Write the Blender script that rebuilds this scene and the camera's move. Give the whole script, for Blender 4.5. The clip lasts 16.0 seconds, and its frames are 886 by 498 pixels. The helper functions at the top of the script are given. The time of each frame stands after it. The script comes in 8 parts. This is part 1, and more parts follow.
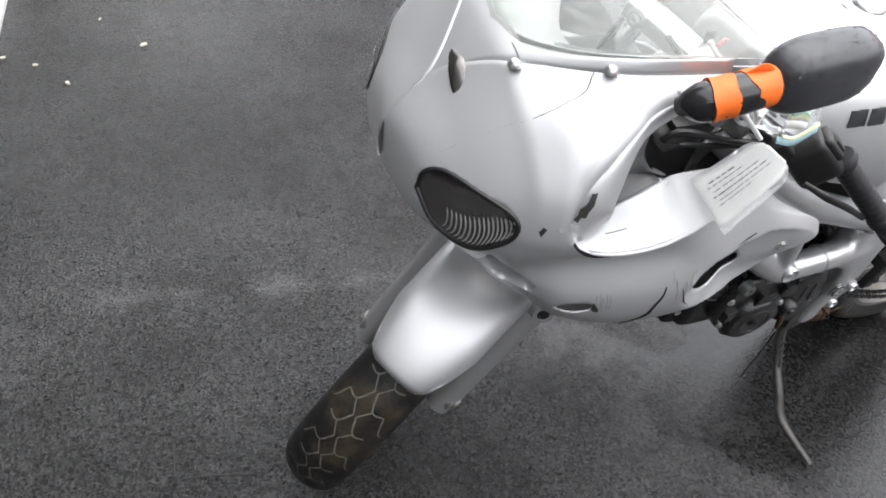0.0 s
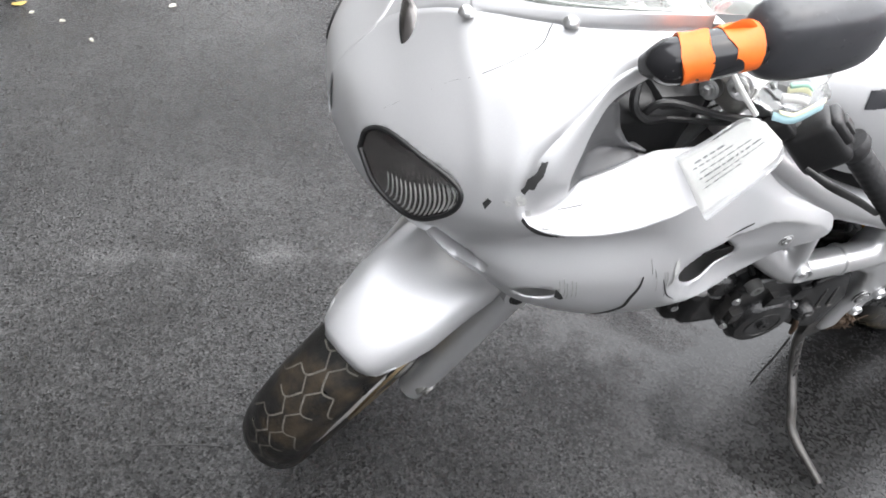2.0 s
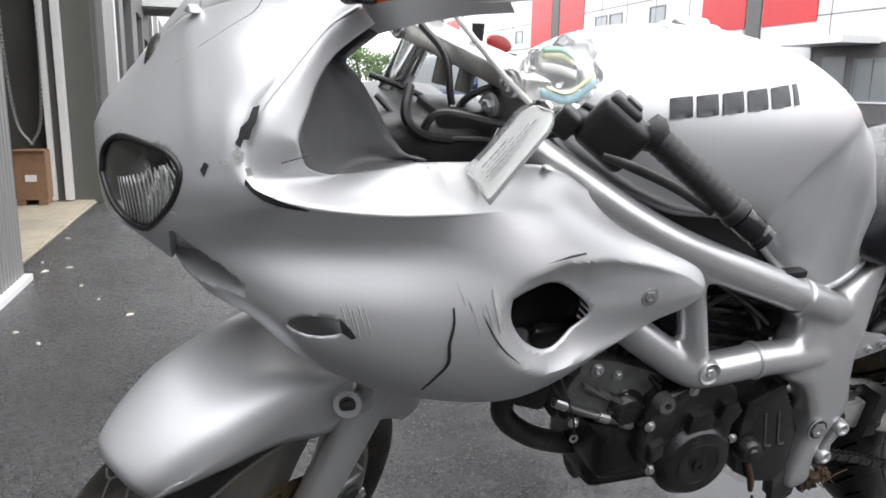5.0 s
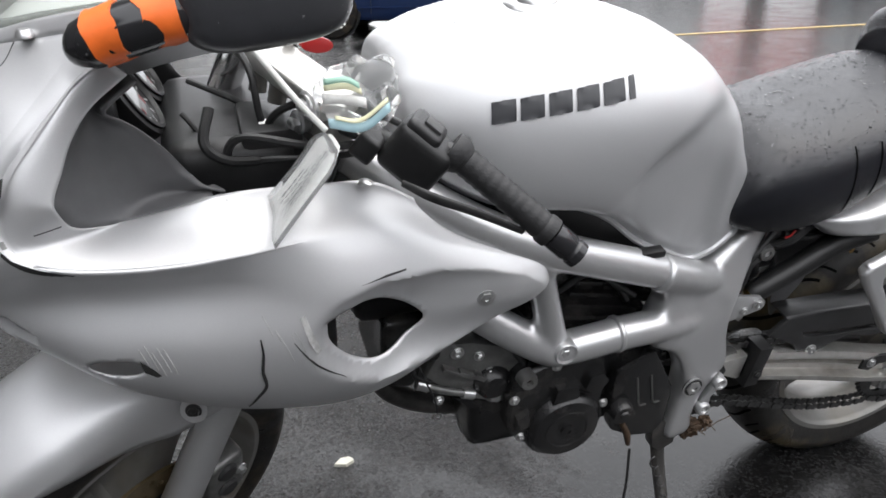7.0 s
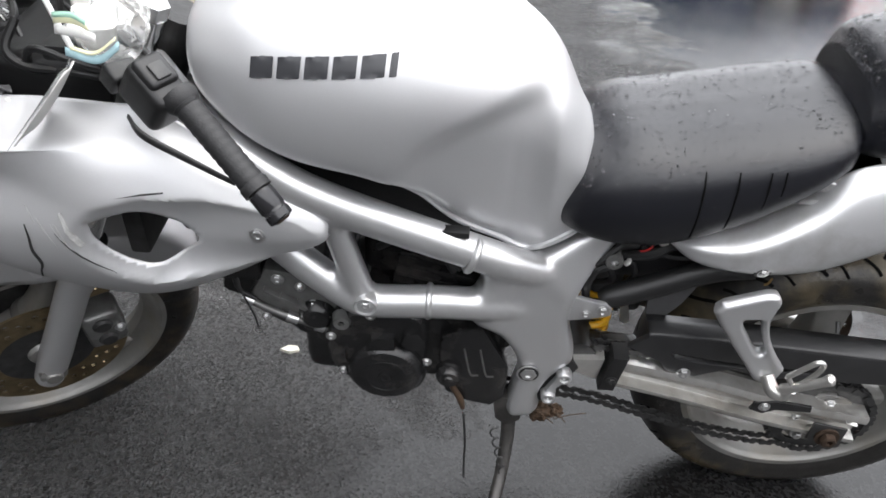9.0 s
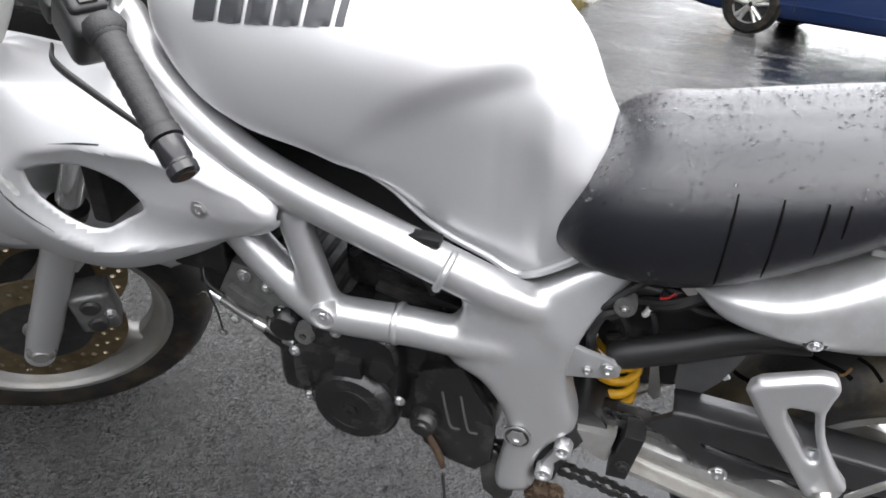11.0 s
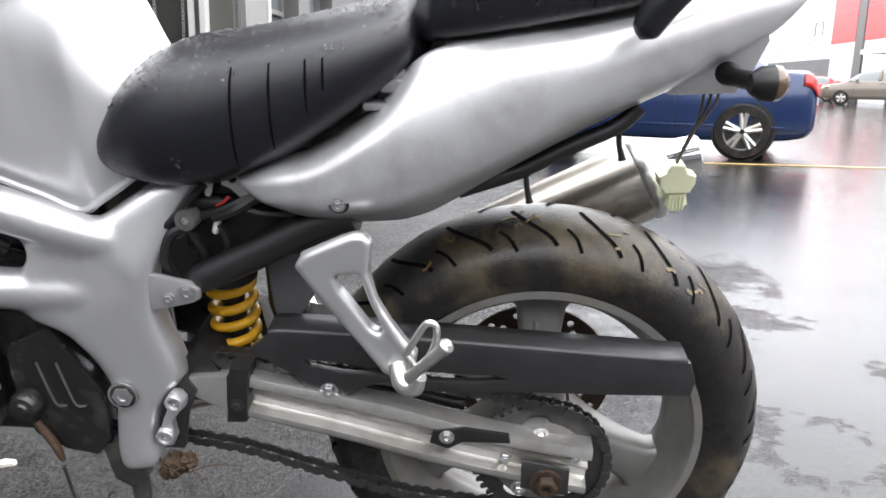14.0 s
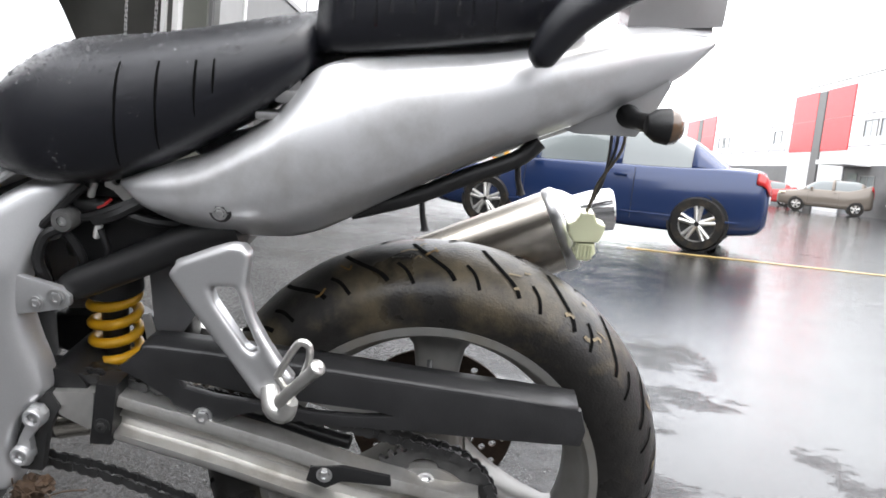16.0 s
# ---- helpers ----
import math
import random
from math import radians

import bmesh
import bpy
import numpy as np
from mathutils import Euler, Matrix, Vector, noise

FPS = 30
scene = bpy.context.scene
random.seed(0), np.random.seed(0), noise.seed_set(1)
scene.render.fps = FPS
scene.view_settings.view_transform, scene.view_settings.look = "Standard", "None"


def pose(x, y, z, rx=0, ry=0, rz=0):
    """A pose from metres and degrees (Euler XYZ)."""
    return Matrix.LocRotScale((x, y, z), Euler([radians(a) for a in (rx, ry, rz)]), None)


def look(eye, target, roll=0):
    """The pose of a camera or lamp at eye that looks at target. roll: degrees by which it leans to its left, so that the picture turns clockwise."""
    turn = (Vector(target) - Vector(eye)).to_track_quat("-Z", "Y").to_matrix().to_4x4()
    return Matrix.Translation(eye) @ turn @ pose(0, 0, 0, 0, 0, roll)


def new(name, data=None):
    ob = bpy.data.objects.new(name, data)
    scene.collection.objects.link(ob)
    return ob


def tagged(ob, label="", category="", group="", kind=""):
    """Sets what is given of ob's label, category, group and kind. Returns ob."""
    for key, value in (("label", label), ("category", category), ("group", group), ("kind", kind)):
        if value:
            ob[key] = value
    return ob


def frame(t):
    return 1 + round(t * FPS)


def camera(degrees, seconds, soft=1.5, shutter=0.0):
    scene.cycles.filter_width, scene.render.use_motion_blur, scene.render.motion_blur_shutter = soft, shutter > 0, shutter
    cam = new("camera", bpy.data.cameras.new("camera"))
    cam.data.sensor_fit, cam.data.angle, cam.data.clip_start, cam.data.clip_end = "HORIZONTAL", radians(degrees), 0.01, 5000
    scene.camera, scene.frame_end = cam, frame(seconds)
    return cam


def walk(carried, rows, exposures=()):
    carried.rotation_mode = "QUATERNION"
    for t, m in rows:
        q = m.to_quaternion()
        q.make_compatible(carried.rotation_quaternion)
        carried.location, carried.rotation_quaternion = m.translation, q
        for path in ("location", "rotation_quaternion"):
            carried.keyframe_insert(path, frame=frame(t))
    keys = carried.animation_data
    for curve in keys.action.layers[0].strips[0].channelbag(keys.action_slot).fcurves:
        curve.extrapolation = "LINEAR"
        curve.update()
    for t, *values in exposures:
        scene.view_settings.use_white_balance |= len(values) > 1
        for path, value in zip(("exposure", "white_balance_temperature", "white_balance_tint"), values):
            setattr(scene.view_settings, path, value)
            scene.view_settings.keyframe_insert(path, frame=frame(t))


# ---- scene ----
cam = camera(60.6, 16.0, soft=1.7)
PATH = [
    (0, (-1.199, -1.108, 1.417), (-0.541, 0.326, 0.189), 9.0),
    (0.5, (-1.162, -1.209, 1.391), (-0.648, 0.262, 0.137), 10.6),
    (1, (-1.112, -1.191, 1.411), (-0.636, 0.297, 0.162), 9.4),
    (1.5, (-1.085, -1.14, 1.413), (-0.584, 0.352, 0.179), 8.6),
    (2, (-1.045, -1.087, 1.361), (-0.518, 0.361, 0.085), 9.6),
    (2.5, (-0.941, -1.06, 1.254), (-0.43, 0.477, 0.081), 9.8),
    (3, (-0.865, -1.054, 1.159), (-0.438, 0.631, 0.171), 5.2),
    (3.5, (-0.849, -1.04, 1.061), (-0.48, 0.739, 0.227), 4.2),
    (4, (-0.849, -1.109, 1.021), (-0.447, 0.78, 0.503), 3.4),
    (4.5, (-0.803, -1.16, 0.990), (-0.355, 0.746, 0.581), 2.7),
    (5, (-0.746, -1.228, 0.968), (-0.248, 0.663, 0.546), 1.1),
    (5.2, (-0.734, -1.244, 0.969), (-0.196, 0.626, 0.503), 0.4),
    (7.3, (-0.43, -1.225, 1.151), (0.002, 0.571, 0.383), -1.4),
    (7.5, (-0.375, -1.299, 1.152), (0.021, 0.506, 0.386), 0.8),
    (8, (-0.244, -1.354, 1.161), (0.027, 0.435, 0.308), 1.2),
    (8.5, (-0.121, -1.267, 1.212), (-0.044, 0.501, 0.281), 1.8),
    (9, (0.09, -1.272, 1.237), (-0.031, 0.456, 0.237), 4.4),
    (9.2, (0.169, -1.276, 1.244), (-0.024, 0.478, 0.302), 4.6),
    (11.3, (0.334, -1.038, 0.990), (-0.307, 0.691, 0.217), 4.3),
    (11.5, (0.355, -1.012, 0.923), (-0.342, 0.762, 0.316), 2.6),
    (12, (0.442, -1.075, 0.879), (-0.263, 0.766, 0.541), 1.8),
    (12.5, (0.519, -1.089, 0.839), (-0.154, 0.758, 0.471), 1.7),
    (13, (0.599, -1.115, 0.796), (0.17, 0.802, 0.422), 1.5),
    (13.5, (0.666, -1.11, 0.825), (0.36, 0.813, 0.369), 1.3),
    (14, (0.708, -1.119, 0.825), (0.484, 0.82, 0.391), 1.0),
    (14.5, (0.739, -1.121, 0.815), (0.61, 0.833, 0.407), 1.9),
    (15, (0.761, -1.091, 0.808), (0.672, 0.885, 0.515), 4.6),
    (15.5, (0.78, -1.069, 0.798), (0.682, 0.917, 0.584), 7.2),
    (16, (0.796, -1.09, 0.767), (0.654, 0.891, 0.532), 5.8),
]
walk(cam, [(t, look(eye, target, roll)) for t, eye, target, roll in PATH], [(0, 1.43), (0.7, 1.8), (1.5, 1.96), (2, 1.98), (2.5, 1.95), (3, 1.80), (4.5, 1.5), (7.5, 1.2), (8, 1.28), (8.5, 1.5), (9, 1.48), (11.5, 1.98), (12, 1.95), (12.5, 1.88), (13, 1.9), (14, 1.95), (15, 1.93), (16, 1.85)])

# ---- world and light: overcast daylight after rain ----
world = bpy.data.worlds.new("overcast")
scene.world = world
world.use_nodes = True
wn, wl = world.node_tree.nodes, world.node_tree.links
bg = wn["Background"]
sky = wn.new("ShaderNodeTexSky")
sky.sky_type, sky.sun_disc = 'NISHITA', False
sky.sun_elevation, sky.sun_rotation = radians(65), radians(140)
sky.air_density, sky.dust_density, sky.ozone_density = 1.0, 6.0, 0.5
haze = wn.new("ShaderNodeMixRGB")
haze.inputs[0].default_value = 0.9
haze.inputs[2].default_value = (11.05, 11.2, 11.65, 1)
wl.new(sky.outputs[0], haze.inputs[1])
wl.new(haze.outputs[0], bg.inputs[0])
bg.inputs[1].default_value = 0.115
sun = new("sun", bpy.data.lights.new("sun", 'SUN'))
sun.data.energy, sun.data.angle, sun.data.color = 0.55, radians(50), (1.0, 0.98, 0.95)
sun.matrix_world = look((0, 0, 10), (-2.2, -0.6, 0))


# ---- materials ----
def mat(name, color, rough=0.5, metal=0.0, grain=0.0, grain_scale=40.0, bump=0.0, bump_scale=200.0,
        stain=None, stain_scale=6.0, stain_amount=0.0, coat=0.0, rough_var=0.0, vary=0.0):
    """A surface with two scales of variation: stains or tone at one, grain and relief at the other."""
    m = bpy.data.materials.new(name)
    m.use_nodes = True
    n, l = m.node_tree.nodes, m.node_tree.links
    b = n["Principled BSDF"]
    b.inputs["Base Color"].default_value = (*color, 1)
    b.inputs["Roughness"].default_value = rough
    b.inputs["Metallic"].default_value = metal
    b.inputs["Coat Weight"].default_value = coat
    b.inputs["Coat Roughness"].default_value = 0.08
    tc = n.new("ShaderNodeTexCoord")
    out = None
    if grain or stain:
        g = n.new("ShaderNodeTexNoise")
        g.inputs["Scale"].default_value, g.inputs["Detail"].default_value = grain_scale, 6
        l.new(tc.outputs["Object"], g.inputs["Vector"])
        ramp = n.new("ShaderNodeMapRange")
        ramp.inputs["From Min"].default_value, ramp.inputs["From Max"].default_value = 0.25, 0.75
        ramp.inputs["To Min"].default_value, ramp.inputs["To Max"].default_value = 1 - grain, 1 + grain
        l.new(g.outputs["Fac"], ramp.inputs["Value"])
        mul = n.new("ShaderNodeMixRGB")
        mul.blend_type, mul.inputs[0].default_value = 'MULTIPLY', 1
        mul.inputs[1].default_value = (*color, 1)
        l.new(ramp.outputs[0], mul.inputs[2])
        out = mul.outputs[0]
    if stain:
        s = n.new("ShaderNodeTexNoise")
        s.inputs["Scale"].default_value, s.inputs["Detail"].default_value = stain_scale, 8
        s.inputs["Roughness"].default_value = 0.62
        l.new(tc.outputs["Object"], s.inputs["Vector"])
        sr = n.new("ShaderNodeMapRange")
        sr.inputs["From Min"].default_value, sr.inputs["From Max"].default_value = 0.5, 0.72
        sr.inputs["To Max"].default_value = stain_amount
        l.new(s.outputs["Fac"], sr.inputs["Value"])
        mx = n.new("ShaderNodeMixRGB")
        mx.inputs[2].default_value = (*stain, 1)
        l.new(sr.outputs[0], mx.inputs[0])
        l.new(out, mx.inputs[1])
        out = mx.outputs[0]
    if vary:
        oi = n.new("ShaderNodeObjectInfo")
        vr = n.new("ShaderNodeMapRange")
        vr.inputs["To Min"].default_value, vr.inputs["To Max"].default_value = 1 - vary, 1 + vary
        l.new(oi.outputs["Random"], vr.inputs["Value"])
        vm = n.new("ShaderNodeMixRGB")
        vm.blend_type, vm.inputs[0].default_value = 'MULTIPLY', 1
        if out is None:
            vm.inputs[1].default_value = (*color, 1)
        else:
            l.new(out, vm.inputs[1])
        l.new(vr.outputs[0], vm.inputs[2])
        out = vm.outputs[0]
    if out is not None:
        l.new(out, b.inputs["Base Color"])
    if rough_var:
        r = n.new("ShaderNodeTexNoise")
        r.inputs["Scale"].default_value, r.inputs["Detail"].default_value = stain_scale * 1.7, 5
        l.new(tc.outputs["Object"], r.inputs["Vector"])
        rr = n.new("ShaderNodeMapRange")
        rr.inputs["From Min"].default_value, rr.inputs["From Max"].default_value = 0.3, 0.7
        rr.inputs["To Min"].default_value, rr.inputs["To Max"].default_value = rough - rough_var, rough + rough_var
        l.new(r.outputs["Fac"], rr.inputs["Value"])
        l.new(rr.outputs[0], b.inputs["Roughness"])
    if bump:
        bn = n.new("ShaderNodeTexNoise")
        bn.inputs["Scale"].default_value, bn.inputs["Detail"].default_value = bump_scale, 3
        l.new(tc.outputs["Object"], bn.inputs["Vector"])
        bp = n.new("ShaderNodeBump")
        bp.inputs["Strength"].default_value, bp.inputs["Distance"].default_value = bump, 0.002
        l.new(bn.outputs["Fac"], bp.inputs["Height"])
        l.new(bp.outputs[0], b.inputs["Normal"])
    return m


def beaded(m, scale=150.0, cover=0.55, gloss=0.08):
    """Rain drops on a material: small round bumps with a wet gloss where a slow noise lets them gather."""
    n, l = m.node_tree.nodes, m.node_tree.links
    b = n["Principled BSDF"]
    tc = n.new("ShaderNodeTexCoord")
    v = n.new("ShaderNodeTexVoronoi")
    v.inputs["Scale"].default_value = scale
    l.new(tc.outputs["Object"], v.inputs["Vector"])
    slow = n.new("ShaderNodeTexNoise")
    slow.inputs["Scale"].default_value = 14.0
    l.new(tc.outputs["Object"], slow.inputs["Vector"])
    size = n.new("ShaderNodeMapRange")
    size.inputs["From Min"].default_value, size.inputs["From Max"].default_value = cover - 0.12, cover + 0.15
    size.inputs["To Min"].default_value, size.inputs["To Max"].default_value = 0.0, 0.42
    l.new(slow.outputs["Fac"], size.inputs["Value"])
    drop = n.new("ShaderNodeMath")
    drop.operation = 'SUBTRACT'
    l.new(size.outputs[0], drop.inputs[0])
    l.new(v.outputs["Distance"], drop.inputs[1])
    hi = n.new("ShaderNodeMath")
    hi.operation, hi.use_clamp = 'MULTIPLY', True
    hi.inputs[1].default_value = 3.5
    l.new(drop.outputs[0], hi.inputs[0])
    bp = n.new("ShaderNodeBump")
    bp.inputs["Strength"].default_value, bp.inputs["Distance"].default_value = 0.9, 0.003
    l.new(hi.outputs[0], bp.inputs["Height"])
    old = b.inputs["Normal"].links
    if old:
        l.new(old[0].from_socket, bp.inputs["Normal"])
    l.new(bp.outputs[0], b.inputs["Normal"])
    l.new(hi.outputs[0], b.inputs["Coat Weight"])
    b.inputs["Coat Roughness"].default_value = gloss
    return m


def clear(name, color=(1, 1, 1), rough=0.02, ior=1.45):
    m = bpy.data.materials.new(name)
    m.use_nodes = True
    b = m.node_tree.nodes["Principled BSDF"]
    b.inputs["Base Color"].default_value = (*color, 1)
    b.inputs["Roughness"].default_value = rough
    b.inputs["Transmission Weight"].default_value = 1.0
    b.inputs["IOR"].default_value = ior
    return m


def wet_asphalt():
    """Dark bitumen with pale chippings, damp in general and under water where the slow noise is low."""
    m = bpy.data.materials.new("wet_asphalt")
    m.use_nodes = True
    n, l = m.node_tree.nodes, m.node_tree.links
    b = n["Principled BSDF"]
    tc = n.new("ShaderNodeTexCoord")

    def noisy(scale, detail=5, rough=0.6):
        t = n.new("ShaderNodeTexNoise")
        t.inputs["Scale"].default_value, t.inputs["Detail"].default_value, t.inputs["Roughness"].default_value = scale, detail, rough
        l.new(tc.outputs["Object"], t.inputs["Vector"])
        return t.outputs["Fac"]

    def ranged(src, a, z, lo, hi):
        r = n.new("ShaderNodeMapRange")
        for k, val in (("From Min", a), ("From Max", z), ("To Min", lo), ("To Max", hi)):
            r.inputs[k].default_value = val
        l.new(src, r.inputs["Value"])
        return r.outputs[0]

    stones = n.new("ShaderNodeTexVoronoi")
    stones.inputs["Scale"].default_value = 165.0
    l.new(tc.outputs["Object"], stones.inputs["Vector"])
    pick = n.new("ShaderNodeSeparateColor")
    l.new(stones.outputs["Color"], pick.inputs[0])
    tone = ranged(pick.outputs[0], 0.0, 1.0, 0.014, 0.088)
    pale = ranged(noisy(1.1, 8, 0.65), 0.42, 0.75, 0.6, 1.6)
    mul = n.new("ShaderNodeMath")
    mul.operation = 'MULTIPLY'
    l.new(tone, mul.inputs[0])
    l.new(pale, mul.inputs[1])
    # a chalky streak left across the lane by running water
    where = n.new("ShaderNodeSeparateXYZ")
    l.new(tc.outputs["Object"], where.inputs[0])
    off = n.new("ShaderNodeMath")
    off.operation = 'MULTIPLY_ADD'
    off.inputs[1].default_value, off.inputs[2].default_value = 0.075, -0.401
    l.new(where.outputs[0], off.inputs[0])
    across = n.new("ShaderNodeMath")
    l.new(off.outputs[0], across.inputs[0])
    l.new(where.outputs[1], across.inputs[1])
    wide = n.new("ShaderNodeMath")
    wide.operation = 'ABSOLUTE'
    l.new(across.outputs[0], wide.inputs[0])
    streak = n.new("ShaderNodeMath")
    streak.operation = 'MULTIPLY'
    l.new(ranged(wide.outputs[0], 0.0, 0.06, 1.0, 0.0), streak.inputs[0])
    l.new(ranged(noisy(9.0, 6, 0.7), 0.42, 0.68, 0.0, 0.09), streak.inputs[1])
    ends = n.new("ShaderNodeMath")
    ends.operation = 'MULTIPLY'
    l.new(streak.outputs[0], ends.inputs[0])
    l.new(ranged(where.outputs[0], -1.6, -1.3, 0.0, 1.0), ends.inputs[1])
    ends2 = n.new("ShaderNodeMath")
    ends2.operation = 'MULTIPLY'
    l.new(ends.outputs[0], ends2.inputs[0])
    l.new(ranged(where.outputs[0], -0.7, -0.5, 1.0, 0.0), ends2.inputs[1])
    chalk = n.new("ShaderNodeMath")
    l.new(mul.outputs[0], chalk.inputs[0])
    l.new(ends2.outputs[0], chalk.inputs[1])
    col = n.new("ShaderNodeCombineColor")
    l.new(col.outputs[0], b.inputs["Base Color"])
    # water stands where the lot is low: behind and beside the motorcycle
    sep = n.new("ShaderNodeSeparateXYZ")
    l.new(tc.outputs["Object"], sep.inputs[0])
    east = ranged(sep.outputs[0], 0.2, 1.2, 0.0, 0.17)
    far = ranged(sep.outputs[1], 0.2, 9.0, 0.0, 0.13)
    add = n.new("ShaderNodeMath")
    deep = n.new("ShaderNodeMath")
    l.new(east, deep.inputs[0])
    l.new(ranged(sep.outputs[0], 0.6, 1.9, 0.0, 0.20), deep.inputs[1])
    l.new(deep.outputs[0], add.inputs[0])
    l.new(far, add.inputs[1])
    wet = n.new("ShaderNodeMath")
    l.new(add.outputs[0], wet.inputs[0])
    l.new(noisy(1.5, 10, 0.70), wet.inputs[1])
    pool = n.new("ShaderNodeVectorMath")
    pool.operation = 'DISTANCE'
    l.new(tc.outputs["Object"], pool.inputs[0])
    pool.inputs[1].default_value = (0.88, -0.10, 0.0)
    low = n.new("ShaderNodeMath")
    l.new(wet.outputs[0], low.inputs[0])
    l.new(ranged(pool.outputs["Value"], 0.35, 0.85, 0.30, 0.0), low.inputs[1])
    # wet patch under the motorcycle, its strength also raised to darken the shaded ground
    under = n.new("ShaderNodeVectorMath")
    under.operation = 'DISTANCE'
    l.new(tc.outputs["Object"], under.inputs[0])
    under.inputs[1].default_value = (0.32, -0.25, 0.0)
    low2 = n.new("ShaderNodeMath")
    l.new(low.outputs[0], low2.inputs[0])
    l.new(ranged(under.outputs["Value"], 0.25, 0.80, 0.28, 0.0), low2.inputs[1])
    lot = n.new("ShaderNodeVectorMath")
    lot.operation = 'DISTANCE'
    l.new(tc.outputs["Object"], lot.inputs[0])
    lot.inputs[1].default_value = (2.6, 6.0, 0.0)
    low3 = n.new("ShaderNodeMath")
    l.new(low2.outputs[0], low3.inputs[0])
    l.new(ranged(lot.outputs["Value"], 0.8, 2.6, 0.16, 0.0), low3.inputs[1])
    front = n.new("ShaderNodeVectorMath")
    front.operation = 'DISTANCE'
    l.new(tc.outputs["Object"], front.inputs[0])
    front.inputs[1].default_value = (-0.22, 0.42, 0.0)
    low4 = n.new("ShaderNodeMath")
    l.new(low3.outputs[0], low4.inputs[0])
    l.new(ranged(front.outputs["Value"], 0.25, 0.8, 0.17, 0.0), low4.inputs[1])
    film = ranged(low4.outputs[0], 0.57, 0.79, 0.0, 1.0)
    soaked = n.new("ShaderNodeMath")
    soaked.operation = 'MULTIPLY'
    l.new(chalk.outputs[0], soaked.inputs[0])
    l.new(ranged(film, 0.0, 1.0, 1.0, 0.32), soaked.inputs[1])
    for i in range(3):
        l.new(soaked.outputs[0], col.inputs[i])
    damp = ranged(noisy(0.55, 6, 0.6), 0.35, 0.65, 0.17, 0.36)
    glint = ranged(pick.outputs[1], 0.0, 1.0, -0.15, 0.15)
    dry = n.new("ShaderNodeMath")
    l.new(damp, dry.inputs[0])
    l.new(glint, dry.inputs[1])
    rough = n.new("ShaderNodeMix")
    l.new(film, rough.inputs[0])
    l.new(dry.outputs[0], rough.inputs[2])
    l.new(ranged(noisy(2.6, 7, 0.65), 0.40, 0.60, 0.03, 0.15), rough.inputs[3])
    l.new(rough.outputs[0], b.inputs["Roughness"])
    rough_cut = n.new("ShaderNodeMath")
    rough_cut.operation = 'MULTIPLY_ADD'
    rough_cut.inputs[1].default_value = 1.0
    l.new(stones.outputs["Distance"], rough_cut.inputs[0])
    l.new(ranged(noisy(240.0, 3, 0.6), 0.3, 0.7, 0.0, 0.55), rough_cut.inputs[2])
    relief = n.new("ShaderNodeMath")
    relief.operation = 'MULTIPLY'
    l.new(rough_cut.outputs[0], relief.inputs[0])
    l.new(ranged(film, 0.0, 1.0, 1.0, 0.05), relief.inputs[1])
    bp = n.new("ShaderNodeBump")
    bp.inputs["Strength"].default_value, bp.inputs["Distance"].default_value = 1.0, 0.0070
    l.new(relief.outputs[0], bp.inputs["Height"])
    l.new(bp.outputs[0], b.inputs["Normal"])
    b.inputs["IOR"].default_value = 1.42
    return m


ASPHALT = wet_asphalt()
SILVER = mat("silver_paint", (0.57, 0.573, 0.582), 0.46, 0.58, grain=0.03, grain_scale=900, stain=(0.4, 0.4, 0.4), stain_scale=3, stain_amount=0.12, coat=0.3, rough_var=0.04)
FRAME_SILVER = mat("frame_silver", (0.56, 0.562, 0.568), 0.34, 0.72, grain=0.03, grain_scale=600, coat=0.2)
ALLOY = mat("cast_alloy", (0.23, 0.225, 0.215), 0.42, 0.5, grain=0.12, grain_scale=30, stain=(0.22, 0.19, 0.14), stain_scale=9, stain_amount=0.5, bump=0.1, bump_scale=400)
BRUSHED = mat("brushed_alloy", (0.62, 0.61, 0.585), 0.30, 0.85, grain=0.08, grain_scale=60, stain=(0.26, 0.23, 0.18), stain_scale=10, stain_amount=0.6)
STEEL = mat("zinc_steel", (0.6, 0.6, 0.6), 0.3, 0.9, grain=0.1, grain_scale=80)
RUSTY = mat("rusty_steel", (0.045, 0.028, 0.018), 0.7, 0.3, grain=0.4, grain_scale=90, bump=0.4)
STAND_METAL = mat("stand_black_paint", (0.05, 0.048, 0.046), 0.34, 0.4, grain=0.35, grain_scale=50, stain=(0.13, 0.12, 0.11), stain_scale=26, stain_amount=0.5, bump=0.3)
RUBBER = mat("tyre_rubber", (0.012, 0.0115, 0.011), 0.42, grain=0.3, grain_scale=60, stain=(0.13, 0.095, 0.055), stain_scale=13, stain_amount=0.35, bump=0.3, bump_scale=300, rough_var=0.16)
RUBBER.node_tree.nodes["Principled BSDF"].inputs["Specular IOR Level"].default_value = 0.28
RUBBER_MUD = mat("muddy_tyre_rubber", (0.016, 0.015, 0.014), 0.36, grain=0.35, grain_scale=70, stain=(0.19, 0.15, 0.085), stain_scale=6, stain_amount=0.6, bump=0.3, bump_scale=300, rough_var=0.12)
RUBBER_MUD.node_tree.nodes["Principled BSDF"].inputs["Specular IOR Level"].default_value = 0.35
TAIL_SILVER = mat("tail_silver", (0.64, 0.643, 0.652), 0.38, 0.66, grain=0.03, grain_scale=900, stain=(0.30, 0.29, 0.26), stain_scale=7, stain_amount=0.6, coat=0.3, rough_var=0.06)
TREAD_MUD = mat("tan_tread_mud", (0.15, 0.115, 0.06), 0.6, grain=0.5, grain_scale=140, bump=0.4)
